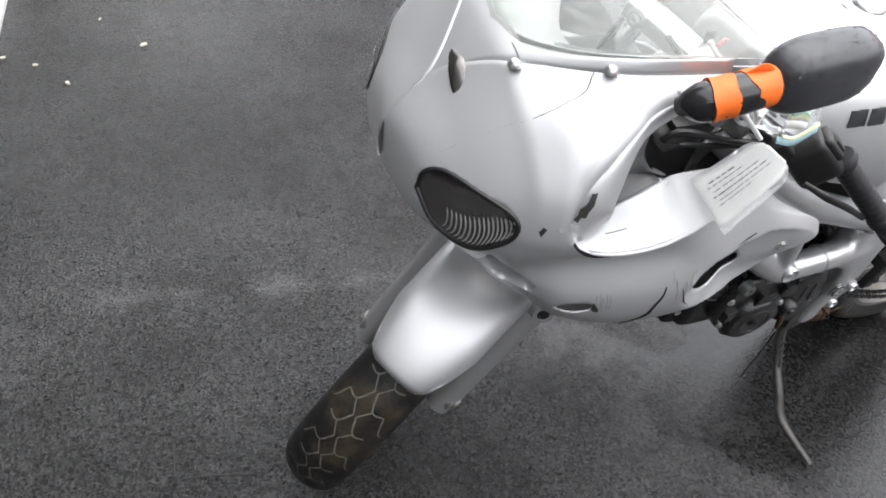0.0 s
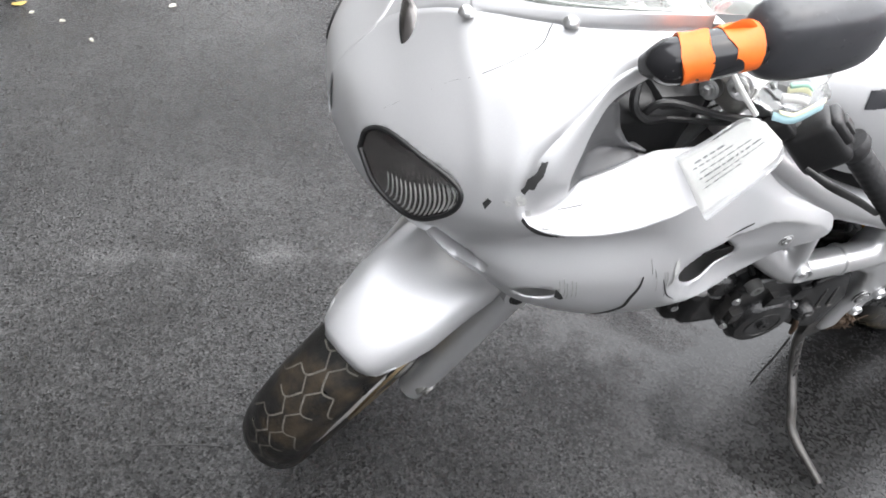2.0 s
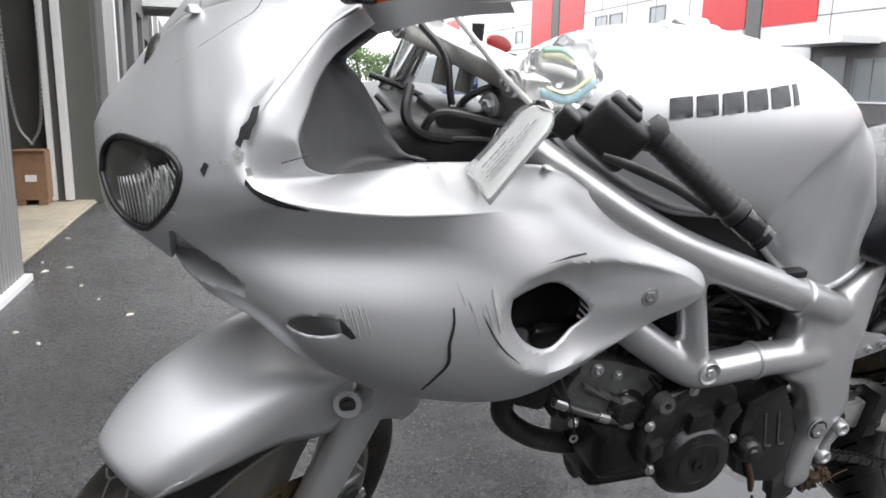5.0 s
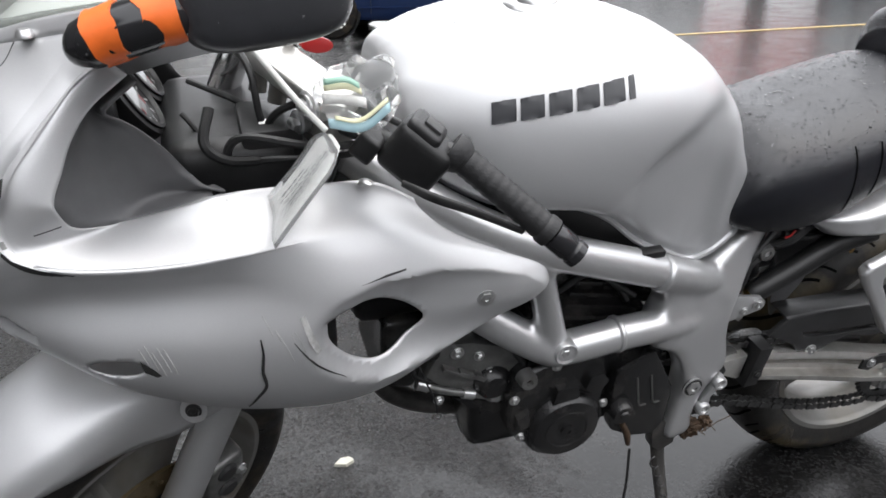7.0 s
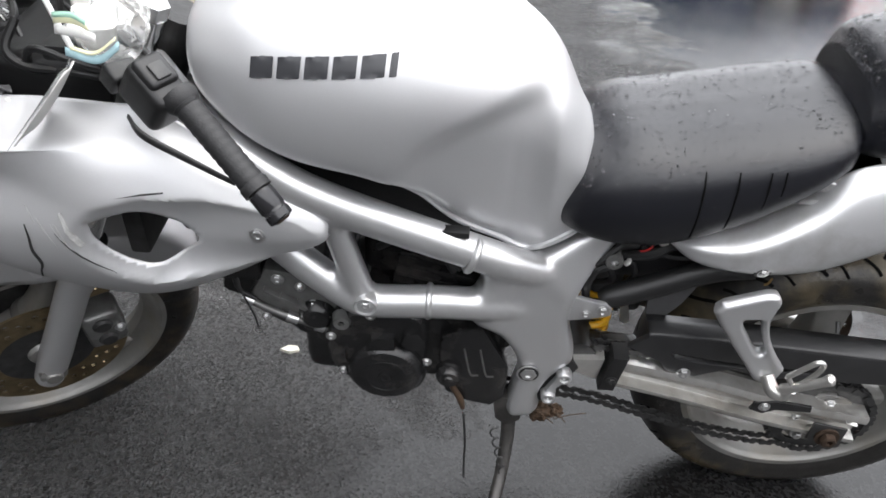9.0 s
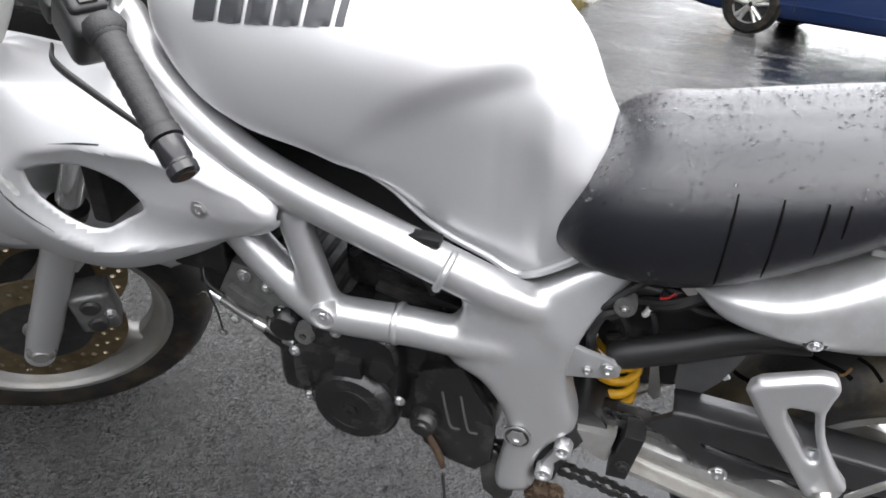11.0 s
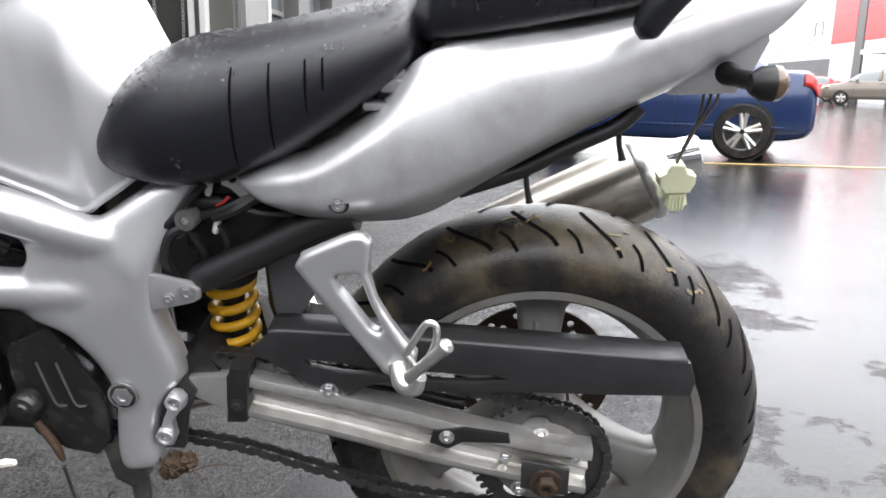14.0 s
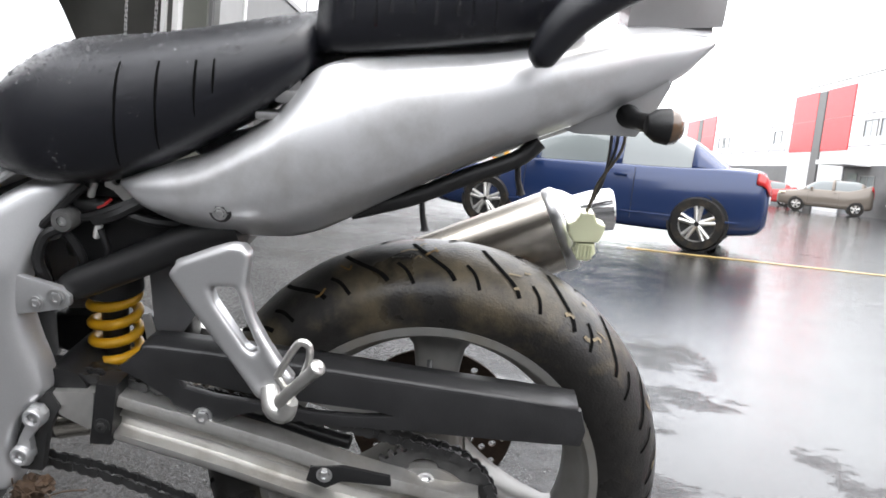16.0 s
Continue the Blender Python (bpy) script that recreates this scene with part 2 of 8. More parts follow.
LEAF_MUD = mat("brown_mud", (0.17, 0.10, 0.03), 0.8, grain=0.4, grain_scale=90, bump=0.4)
# near-black without sheen: painted shade of tyre sipes and base gap, also water streaks
DEAD_BLACK = mat("dead_black", (0.004, 0.004, 0.004), 0.95, grain=0.2)
DEAD_BLACK.node_tree.nodes["Principled BSDF"].inputs["Specular IOR Level"].default_value = 0.05
GUARD = mat("faded_black_plastic", (0.020, 0.020, 0.021), 0.40, grain=0.25, grain_scale=30, bump=0.15, bump_scale=400)
MUD = mat("dried_mud", (0.20, 0.175, 0.13), 0.85, grain=0.3, grain_scale=120, bump=0.4)
BLACK_PLASTIC = mat("black_plastic", (0.011, 0.011, 0.0115), 0.42, grain=0.2, grain_scale=120, bump=0.15, bump_scale=500)
DULL_GREY = mat("dull_grey_panel", (0.10, 0.10, 0.103), 0.42, 0.2, grain=0.1, grain_scale=40, bump=0.05)
WET_BLACK = beaded(mat("wet_black_vinyl", (0.0085, 0.009, 0.0120), 0.27, grain=0.2, grain_scale=200, bump=0.25, bump_scale=900), 170, 0.62)
GLOSS_BLACK = beaded(mat("gloss_black_plastic", (0.018, 0.018, 0.02), 0.16, grain=0.1, coat=0.6), 170, 0.66)
GREY_CAST = mat("wet_grey_casting", (0.15, 0.15, 0.147), 0.32, 0.45, grain=0.35, grain_scale=35, stain=(0.05, 0.045, 0.04), stain_scale=12, stain_amount=0.7, bump=0.25, bump_scale=200)
MIRROR_BLACK = beaded(mat("mirror_black", (0.045, 0.046, 0.051), 0.3, grain=0.1, coat=0.4), 190, 0.66)
ENGINE_BLACK = mat("engine_black", (0.013, 0.013, 0.0135), 0.27, 0.1, grain=0.3, grain_scale=50, stain=(0.13, 0.12, 0.11), stain_scale=16, stain_amount=0.28, bump=0.25, bump_scale=260)
DARK_METAL = mat("dark_metal", (0.055, 0.055, 0.055), 0.45, 0.6, grain=0.3, grain_scale=50, bump=0.2)
GRIP = mat("grip_rubber", (0.016, 0.016, 0.017), 0.55, grain=0.2, grain_scale=150, bump=0.3, bump_scale=420)
CLOD = mat("damp_brown_dirt", (0.055, 0.032, 0.017), 0.75, grain=0.4, grain_scale=120, bump=0.5, bump_scale=160)
SILT = mat("groove_silt", (0.095, 0.088, 0.075), 0.7, grain=0.4, grain_scale=90, bump=0.3)
YELLOW = mat("yellow_spring", (0.62, 0.33, 0.01), 0.38, grain=0.15, grain_scale=40, stain=(0.25, 0.15, 0.03), stain_scale=15, stain_amount=0.4)
ORANGE = mat("orange_tape", (0.85, 0.16, 0.02), 0.5, grain=0.1, grain_scale=60, bump=0.2, bump_scale=90)
PAPER = mat("paper_tag", (0.72, 0.72, 0.7), 0.7, grain=0.05, grain_scale=60, bump=0.1, bump_scale=30)
INK = mat("grey_ink", (0.12, 0.12, 0.13), 0.8)
LOGO_INK = mat("dark_logo_vinyl", (0.035, 0.036, 0.04), 0.3, grain=0.1)
# black for real scuffs, and for shade painted into bolt recesses and gaps
SCUFF_RECESS = mat("scuff_and_recess_black", (0.02, 0.02, 0.02), 0.7, grain=0.3, bump=0.3)
PRIMER = mat("bare_plastic_scrape", (0.42, 0.42, 0.41), 0.75, grain=0.3, grain_scale=150, bump=0.3)
WHITE_INK = mat("white_dial_ink", (0.7, 0.7, 0.7), 0.6)
BAG_BLUE = mat("pale_blue_band", (0.42, 0.62, 0.68), 0.4, grain=0.1)
BAG_GREEN = mat("green_band", (0.30, 0.50, 0.40), 0.4, grain=0.1)
BAG_YELLOW = mat("yellow_band", (0.72, 0.71, 0.48), 0.4, grain=0.1)
PALE_TAIL = mat("grey_tail_lens", (0.3, 0.29, 0.29), 0.2, grain=0.05, coat=0.5)
FLUTE = mat("lens_flute", (0.62, 0.62, 0.61), 0.15, 0.4, coat=0.5)
GLASS = clear("clear_glass")
LENS = clear("headlight_lens", (0.96, 0.96, 0.96), 0.02)
SCREEN = clear("smoked_screen", (0.74, 0.77, 0.74), 0.03)
SCREEN.node_tree.nodes["Principled BSDF"].inputs["Transmission Weight"].default_value = 0.85
BAG = clear("plastic_bag", (0.97, 0.98, 0.98), 0.10, 1.16)
BAG.node_tree.nodes["Principled BSDF"].inputs["Transmission Weight"].default_value = 0.90
WATER = clear("rain_water", (1, 1, 1), 0.0, 1.33)
AMBER = mat("amber_lens", (0.11, 0.03, 0.02), 0.25, coat=0.5)
PALE_LENS = mat("pale_plastic_lens", (0.72, 0.74, 0.5), 0.25, coat=0.4)
SMOKED = mat("smoked_indicator_lens", (0.10, 0.06, 0.035), 0.12, grain=0.1, coat=0.6)
RED = mat("red_plastic", (0.42, 0.015, 0.015), 0.3, coat=0.4)
BULB_RED = mat("red_bulb_glass", (0.45, 0.05, 0.03), 0.2, coat=0.5)
BRASS = mat("gold_disc", (0.22, 0.17, 0.10), 0.35, 0.8, grain=0.3, grain_scale=40, stain=(0.12, 0.08, 0.04), stain_scale=12, stain_amount=0.6)
# red blotches put the bulb's reflection into the reflector's colour
REFLECTOR = mat("lamp_reflector", (0.17, 0.16, 0.155), 0.25, 0.9, grain=0.2, grain_scale=30, stain=(0.3, 0.06, 0.05), stain_scale=9, stain_amount=0.5)
CHROME = mat("chrome", (0.75, 0.75, 0.75), 0.12, 1.0)
CAN_STEEL = mat("brushed_steel_can", (0.5, 0.47, 0.42), 0.25, 0.95, grain=0.15, grain_scale=25, stain=(0.3, 0.22, 0.14), stain_scale=5, stain_amount=0.5)


# ---- mesh helpers ----
def link(name, bm, material, parent=None, label="", smooth=True):
    me = bpy.data.meshes.new(name)
    bmesh.ops.recalc_face_normals(bm, faces=bm.faces)
    bm.to_mesh(me)
    bm.free()
    me.materials.append(material)
    if smooth:
        for p in me.polygons:
            p.use_smooth = True
        try:
            me.set_sharp_from_angle(angle=radians(38))
        except Exception:
            pass
    ob = new(name, me)
    if parent is not None:
        ob.parent = parent
    if label:
        ob["label"] = label
    return ob


def part(name, bm, material, parent, label="", smooth=True):
    return link(name, bm, material, parent, label, smooth)


def spline(pts, n):
    """n points along a smooth curve through pts (any dimension)."""
    p = np.array(pts, float)
    k = len(p)
    ext = np.vstack([2 * p[0] - p[1], p, 2 * p[-1] - p[-2]])
    out = []
    for u in np.linspace(0, k - 1, n):
        i = min(int(u), k - 2)
        f = u - i
        a, b, c, d = ext[i:i + 4]
        out.append(0.5 * (2 * b + (c - a) * f + (2 * a - 5 * b + 4 * c - d) * f ** 2 + (3 * b - a - 3 * c + d) * f ** 3))
    return np.array(out)


def grid(bm, rows, close_u=False, close_v=False):
    """Quads over rows of points; returns the vertices."""
    vs = [[bm.verts.new(p) for p in row] for row in rows]
    nu, nv = len(vs), len(vs[0])
    for i in range(nu if close_u else nu - 1):
        for j in range(nv if close_v else nv - 1):
            try:
                bm.faces.new((vs[i][j], vs[(i + 1) % nu][j], vs[(i + 1) % nu][(j + 1) % nv], vs[i][(j + 1) % nv]))
            except ValueError:
                pass
    return vs


def capped(bm, rows):
    vs = grid(bm, rows, close_v=True)
    for ring in (vs[0][::-1], vs[-1]):
        try:
            bm.faces.new(ring)
        except ValueError:
            pass
    return vs


def tube(pts, radius, segs=14, n=0, bm=None, flat=1.0):
    """A round bar along pts; radius is a number or one per point."""
    bm = bm or bmesh.new()
    p = spline(pts, n) if n else np.array(pts, float)
    rad = np.interp(np.linspace(0, 1, len(p)), np.linspace(0, 1, np.size(radius)), np.atleast_1d(radius))
    tang = np.gradient(p, axis=0)
    tang /= np.linalg.norm(tang, axis=1)[:, None]
    up = np.array([0, 1.0, 0]) if abs(tang[0][1]) < 0.9 else np.array([1.0, 0, 0])
    rows = []
    for q, t, r in zip(p, tang, rad):
        up = up - (up @ t) * t
        up /= np.linalg.norm(up)
        side = np.cross(t, up)
        rows.append([q + r * (math.cos(a) * up * flat + math.sin(a) * side) for a in np.linspace(0, 2 * math.pi, segs, endpoint=False)])
    capped(bm, rows)
    return bm


def lathe(profile, centre=(0, 0, 0), axis='Y', segs=48, bm=None, closed=False):
    """profile: (radius, along) turned about an axis through centre."""
    bm = bm or bmesh.new()
    c = np.array(centre, float)
    rows = []
    for a in np.linspace(0, 2 * math.pi, segs, endpoint=False):
        ca, sa = math.cos(a), math.sin(a)
        if axis == 'Y':
            rows.append([c + (r * ca, h, r * sa) for r, h in profile])
        elif axis == 'Z':
            rows.append([c + (r * ca, r * sa, h) for r, h in profile])
        else:
            rows.append([c + (h, r * ca, r * sa) for r, h in profile])
    grid(bm, rows, close_u=True, close_v=closed)
    bmesh.ops.remove_doubles(bm, verts=bm.verts, dist=1e-5)
    return bm


def plate(outline, y0, y1, bevel=0.004, holes=(), smooth_n=0, bm=None):
    """A flat piece with its outline in x, z between two depths y, edges rounded; holes are outlines cut through."""
    bm = bm or bmesh.new()
    pts = spline(list(outline) + [outline[0]], smooth_n)[:-1] if smooth_n else np.array(outline, float)
    new_v = [bm.verts.new((x, y0, z)) for x, z in pts]
    edges = [bm.edges.new((new_v[i], new_v[(i + 1) % len(new_v)])) for i in range(len(new_v))]
    for hole in holes:
        hv = [bm.verts.new((x, y0, z)) for x, z in hole]
        edges += [bm.edges.new((hv[i], hv[(i + 1) % len(hv)])) for i in range(len(hv))]
    res = bmesh.ops.triangle_fill(bm, edges=edges, use_beauty=True)
    faces = [g for g in res["geom"] if isinstance(g, bmesh.types.BMFace)]
    ext = bmesh.ops.extrude_face_region(bm, geom=faces)
    bmesh.ops.translate(bm, verts=[g for g in ext["geom"] if isinstance(g, bmesh.types.BMVert)], vec=(0, y1 - y0, 0))
    if bevel:
        rim = [e for e in bm.edges if len(e.link_faces) == 2 and e.calc_face_angle(0) > 1.0 and abs(e.verts[0].co.y - e.verts[1].co.y) < 1e-6]
        bmesh.ops.bevel(bm, geom=rim, offset=bevel, segments=2, affect='EDGES', profile=0.6)
    return bm


def box(x0, x1, y0, y1, z0, z1, bevel=0.0, bm=None, segs=2):
    bm = bm or bmesh.new()
    made = bmesh.ops.create_cube(bm, size=1.0)["verts"]
    for v in made:
        v.co = Vector((x0 + (v.co.x + .5) * (x1 - x0), y0 + (v.co.y + .5) * (y1 - y0), z0 + (v.co.z + .5) * (z1 - z0)))
    if bevel:
        es = list({e for v in made for e in v.link_edges})
        bmesh.ops.bevel(bm, geom=es, offset=bevel, segments=segs, affect='EDGES', profile=0.6)
    return bm


def bolt(c, r=0.009, h=0.006, axis=(0, -1, 0), bm=None):
    """A hexagon head on a washer, standing on c."""
    bm = bm or bmesh.new()
    m = Vector(axis).to_track_quat('Z', 'Y').to_matrix().to_4x4()
    m.translation = Vector(c)
    for prof, segs in (([(0, 0), (r * 1.45, 0), (r * 1.45, h * .3), (r, h * .3)], 16), ([(r, h * .3), (r, h), (r * .8, h * 1.15), (r * .45, h * 1.15), (r * .45, h * .6), (0, h * .6)], 6)):
        part_bm = lathe(prof, axis='Z', segs=segs)
        part_bm.transform(m)
        tmp = bpy.data.meshes.new("tmp")
        part_bm.to_mesh(tmp)
        part_bm.free()
        bm.from_mesh(tmp)
        bpy.data.meshes.remove(tmp)
    return bm


def loft(stations, nx, nv, mirror=False):
    """Skin through cross-sections: stations = [(x, [(w, z), ...])]; w is the distance to the left of the mid-plane. Returns x, W, Z arrays."""
    xs = np.array([s[0] for s in stations])
    sec = np.array([s[1] for s in stations], float)
    u = spline([[i, x] for i, x in enumerate(xs)], nx)[:, 1]
    mid = np.stack([spline(sec[:, k], nx) for k in range(sec.shape[1])], 1)
    full = np.stack([spline(m, nv) for m in mid])
    return u, full[:, :, 0], full[:, :, 1]


def shell(X, W, Z, keep=None, sign=-1, thick=0.004, bm=None):
    """Double-walled skin over the lofted grid; keep(x, w, z) drops faces."""
    bm = bm or bmesh.new()
    rows = [[Vector((X[i], sign * W[i, j], Z[i, j])) for j in range(W.shape[1])] for i in range(len(X))]
    vs = [[bm.verts.new(p) for p in row] for row in rows]
    for i in range(len(X) - 1):
        for j in range(W.shape[1] - 1):
            quad = (vs[i][j], vs[i + 1][j], vs[i + 1][j + 1], vs[i][j + 1])
            if keep is not None:
                c = sum((v.co for v in quad), Vector()) / 4
                if not keep(c.x, abs(c.y), c.z):
                    continue
            bm.faces.new(quad)
    bmesh.ops.delete(bm, geom=[v for v in bm.verts if not v.link_faces], context='VERTS')
    bmesh.ops.remove_doubles(bm, verts=bm.verts, dist=1e-5)
    return bm


def solid(X, W, Z):
    """A closed body from the left half-sections, mirrored, with filled ends."""
    bm = bmesh.new()
    rows = []
    for x, ws, zs in zip(X, W, Z):
        left = [(x, -w, z) for w, z in zip(ws, zs)]
        right = [(x, w, z) for w, z in list(zip(ws, zs))[-2::-1]]
        rows.append(left + right)
    capped(bm, rows)
    return bm


def thicken(ob, t=0.004, offset=1.0):
    m = ob.modifiers.new("thickness", 'SOLIDIFY')
    m.thickness, m.offset = t, offset
    return ob


def melt(ob, size=0.004, steps=6):
    """Runs the overlapping bodies of a casting into one smooth skin."""
    m = ob.modifiers.new("union", 'REMESH')
    m.mode, m.voxel_size, m.use_smooth_shade = 'VOXEL', size, True
    m = ob.modifiers.new("fillet", 'SMOOTH')
    m.factor, m.iterations = 0.5, steps
    return ob


def inside(poly, x, z):
    n, hit = len(poly), False
    for i in range(n):
        (x1, z1), (x2, z2) = poly[i], poly[i - 1]
        if (z1 > z) != (z2 > z) and x < (x2 - x1) * (z - z1) / (z2 - z1) + x1:
            hit = not hit
    return hit


def snap(bm, poly, reach=0.012):
    """Pull the open edge near a side-view outline onto it, so that a cut runs smoothly."""
    a = np.array(poly, float)
    b = np.roll(a, -1, axis=0)
    d = b - a
    for v in bm.verts:
        if v.is_boundary:
            p = np.array((v.co.x, v.co.z))
            t = np.clip(((p - a) * d).sum(1) / (d * d).sum(1), 0, 1)
            q = a + t[:, None] * d
            k = np.argmin(((q - p) ** 2).sum(1))
            if np.linalg.norm(q[k] - p) < reach:
                v.co.x, v.co.z = q[k]


def ellipse(cx, cz, a, b, turn=0.0, n=20):
    t = radians(turn)
    return [(cx + a * math.cos(s) * math.cos(t) - b * math.sin(s) * math.sin(t), cz + a * math.cos(s) * math.sin(t) + b * math.sin(s) * math.cos(t)) for s in np.linspace(0, 2 * math.pi, n, endpoint=False)]


# ---- the motorcycle: built upright with x towards its tail, its left side at minus y, then leant on its side stand ----
bike = tagged(new("motorcycle"), "scuffed silver half-faired motorcycle leaning on its side stand in rain", "motorcycle")
bike.matrix_world = pose(0.0078, 0.0264, 0.0053, 0.42, -0.08, 1.14) @ Matrix.Scale(1.0238, 4) @ pose(0, 0, -0.012) @ pose(0, 0, 0, 10.69) @ pose(0.71, 0, 0, 0, 0, 2.3) @ pose(-0.71, 0, 0)

STEER = 36.0
AXLE_F, AXLE_R = Vector((-0.782, 0, 0.320)), Vector((0.705, 0.03, 0.3245))
HEAD_DIR = Vector((math.sin(radians(25)), 0, math.cos(radians(25))))
PIVOT = Vector((-0.742, 0, 0.32))
TURN_M = Matrix.Translation(PIVOT + Vector((0, .006, 0))) @ Matrix.Rotation(radians(STEER), 4, HEAD_DIR) @ Matrix.Translation(-PIVOT)


def steered(bm):
    bm.transform(TURN_M)
    return bm


def tyre_bm(c, R, half, rim_r, flat=0.92):
    prof = []
    for a in np.linspace(-1.42, 1.42, 25):
        prof.append((R - (R - rim_r - 0.03) * (1 - math.cos(a)) * flat, half * math.sin(a) / math.sin(1.42)))
    wall = [(rim_r + .034, half * .995), (rim_r + .024, half * .972), (rim_r + .014, half * .935), (rim_r + .006, half * .885), (rim_r, half * .84)]
    prof = [(r, -y) for r, y in wall[::-1]] + prof + wall
    return lathe(prof, c, segs=96)


def tyre_point(R, half, rim_r, a, ang, lift=0.0, flat=0.92):
    r = R - (R - rim_r - 0.03) * (1 - math.cos(a)) * flat + lift
    return Vector((r * math.cos(ang), half * math.sin(a) / math.sin(1.42) * (1 + lift * 4), r * math.sin(ang)))


def groove(c, R, half, rim_r, line, width, lift=0.0008):
    """A sipe along a line of (a, angle) over the tread."""
    bm = bmesh.new()
    pts = [tyre_point(R, half, rim_r, a, g, lift) for a, g in spline(line, 12)]
    for k in range(len(pts) - 1):
        p, q = pts[k], pts[k + 1]
        nrm = (p + q) / 2
        nrm.y *= 3.0
        side = (q - p).cross(nrm).normalized() * width / 2
        vs = [bm.verts.new(v + c) for v in (p - side, q - side, q + side, p + side)]
        bm.faces.new(vs)
    return bm


def wheel(name, c, R, half, rim_r, rim_half, spoke_turn, steer=False, rubber=RUBBER):
    ob = new(name)
    ob.parent = bike
    fix = steered if steer else (lambda b: b)
    part("tyre", fix(tyre_bm(c, R, half, rim_r)), rubber, ob, "worn black tyre with dried mud on the tread")
    w = rim_half
    prof = [(rim_r + .006, -w), (rim_r + .006, -w + .006), (rim_r - .003, -w + .012), (rim_r - .010, -w * .45), (rim_r - .022, -w * .2), (rim_r - .022, w * .2), (rim_r - .010, w * .45), (rim_r - .003, w - .012), (rim_r + .006, w - .006), (rim_r + .006, w),
            (rim_r - .005, w), (rim_r - .009, w - .004), (rim_r - .012, w - .012), (rim_r - .020, w * .45), (rim_r - .032, w * .25), (rim_r - .034, 0), (rim_r - .032, -w * .25), (rim_r - .020, -w * .45), (rim_r - .012, -w + .012), (rim_r - .009, -w + .004), (rim_r - .005, -w)]
    bm = lathe(prof, c, segs=96, closed=True)
    part("rim", fix(bm), ALLOY, ob, "cast alloy rim grey with road dirt")
    for k in range(3):
        g = radians(spoke_turn + 120 * k)
        d, s = Vector((math.cos(g), 0, math.sin(g))), Vector((-math.sin(g), 0, math.cos(g)))
        rows = []
        for f in np.linspace(0, 1, 10):
            r = 0.035 + f * (rim_r - .028 - .035)
            hw = 0.030 + 0.012 * (2 * f - 1) ** 2 + (0.012 if f > .95 else 0)
            hy = 0.034 - 0.010 * f + 0.012 * (1 - f)
            ring = []
            for a in np.linspace(0, 2 * math.pi, 16, endpoint=False):
                ca, sa = math.cos(a), math.sin(a)
                ring.append(c + d * r + s * hw * np.sign(ca) * abs(ca) ** .5 + Vector((0, hy * np.sign(sa) * abs(sa) ** .5, 0)))
            rows.append(ring)
        bm = bmesh.new()
        capped(bm, rows)
        part("spoke", fix(bm), ALLOY, ob)
    bm = lathe([(0.012, -.075), (.03, -.07), (.042, -.05), (.05, -.03), (.05, .03), (.042, .05), (.03, .07), (.012, .075)], c, segs=32)
    part("hub", fix(bm), ALLOY, ob)
    return ob


def disc(c, r0, r1, y, material, parent, fix, holes=True, thick=0.005):
    """A brake disc: a flat ring with rows of drilled holes."""
    bm = bmesh.new()
    ring = lambda r, n: [(c.x + r * math.cos(a), c.z + r * math.sin(a)) for a in np.linspace(0, 2 * math.pi, n, endpoint=False)]
    cut = [ring(r0, 40)]
    if holes:
        for k in range(48):
            a = 2 * math.pi * k / 48
            r = r0 + (r1 - r0) * (0.3, 0.52, 0.74)[k % 3]
            cut.append(ellipse(c.x + r * math.cos(a), c.z + r * math.sin(a), 0.0058, 0.0058, n=8))
    plate(ring(r1, 72), c.y + y - thick / 2, c.y + y + thick / 2, 0, cut, bm=bm)
    return part("brake_disc", fix(bm), material, parent, "", False)


rear_wheel = wheel("rear_wheel", AXLE_R, 0.326, 0.082, 0.228, 0.074, 90, False, RUBBER_MUD)
front_wheel = wheel("front_wheel", AXLE_F, 0.306, 0.062, 0.222, 0.054, 62, True)
disc(AXLE_R, 0.070, 0.128, 0.088, RUSTY, rear_wheel, lambda b: b)
disc(AXLE_F, 0.085, 0.145, -0.064, BRASS, front_wheel, steered)
disc(AXLE_F, 0.085, 0.145, 0.064, BRASS, front_wheel, steered)
for s in (-1, 1):
    bm = lathe([(.03, .05 * s), (.06, .058 * s), (.088, .064 * s), (.088, .066 * s), (.055, .066 * s), (.03, .062 * s)], AXLE_F, segs=40, closed=True)
    part("disc_carrier", steered(bm), DARK_METAL, front_wheel)

st = 2 * math.pi / 36
for k in range(36):
    g = 2 * math.pi * k / 36
    for s in (-1, 1):
        lines = [([(s * .05, g), (s * .28, g + st * .55), (s * .62, g + st * .5)], .0032), ([(s * .28, g + st * .55), (s * .05, g + st * 1.0)], .0026)]
        if k % 2:
            lines.append(([(s * .62, g + st * .5), (s * .85, g + st * 1.1), (s * 1.1, g + st * 1.2)], .0026))
        for line, w in lines:
            part("tread_groove", steered(groove(AXLE_F, .306, .062, .222, line, w)), SILT, front_wheel, "", False)
for k in range(22):
    g = 2 * math.pi * k / 22
    for s in (-1, 1):
        o = .0 if s < 0 else .14
        # flat strips on the tread, coloured as the shade inside the sipes
        part("tread_groove", groove(AXLE_R, .326, .082, .228, [(s * .10, g + o), (s * .30, g + o - .030), (s * .55, g + o - .085), (s * .80, g + o - .155), (s * .98, g + o - .185)], .0062), DEAD_BLACK, rear_wheel, "", False)
        part("tread_groove", groove(AXLE_R, .326, .082, .228, [(s * .62, g + o + .06), (s * .80, g + o + .02), (s * 1.08, g + o - .01)], .0050), DEAD_BLACK, rear_wheel, "", False)

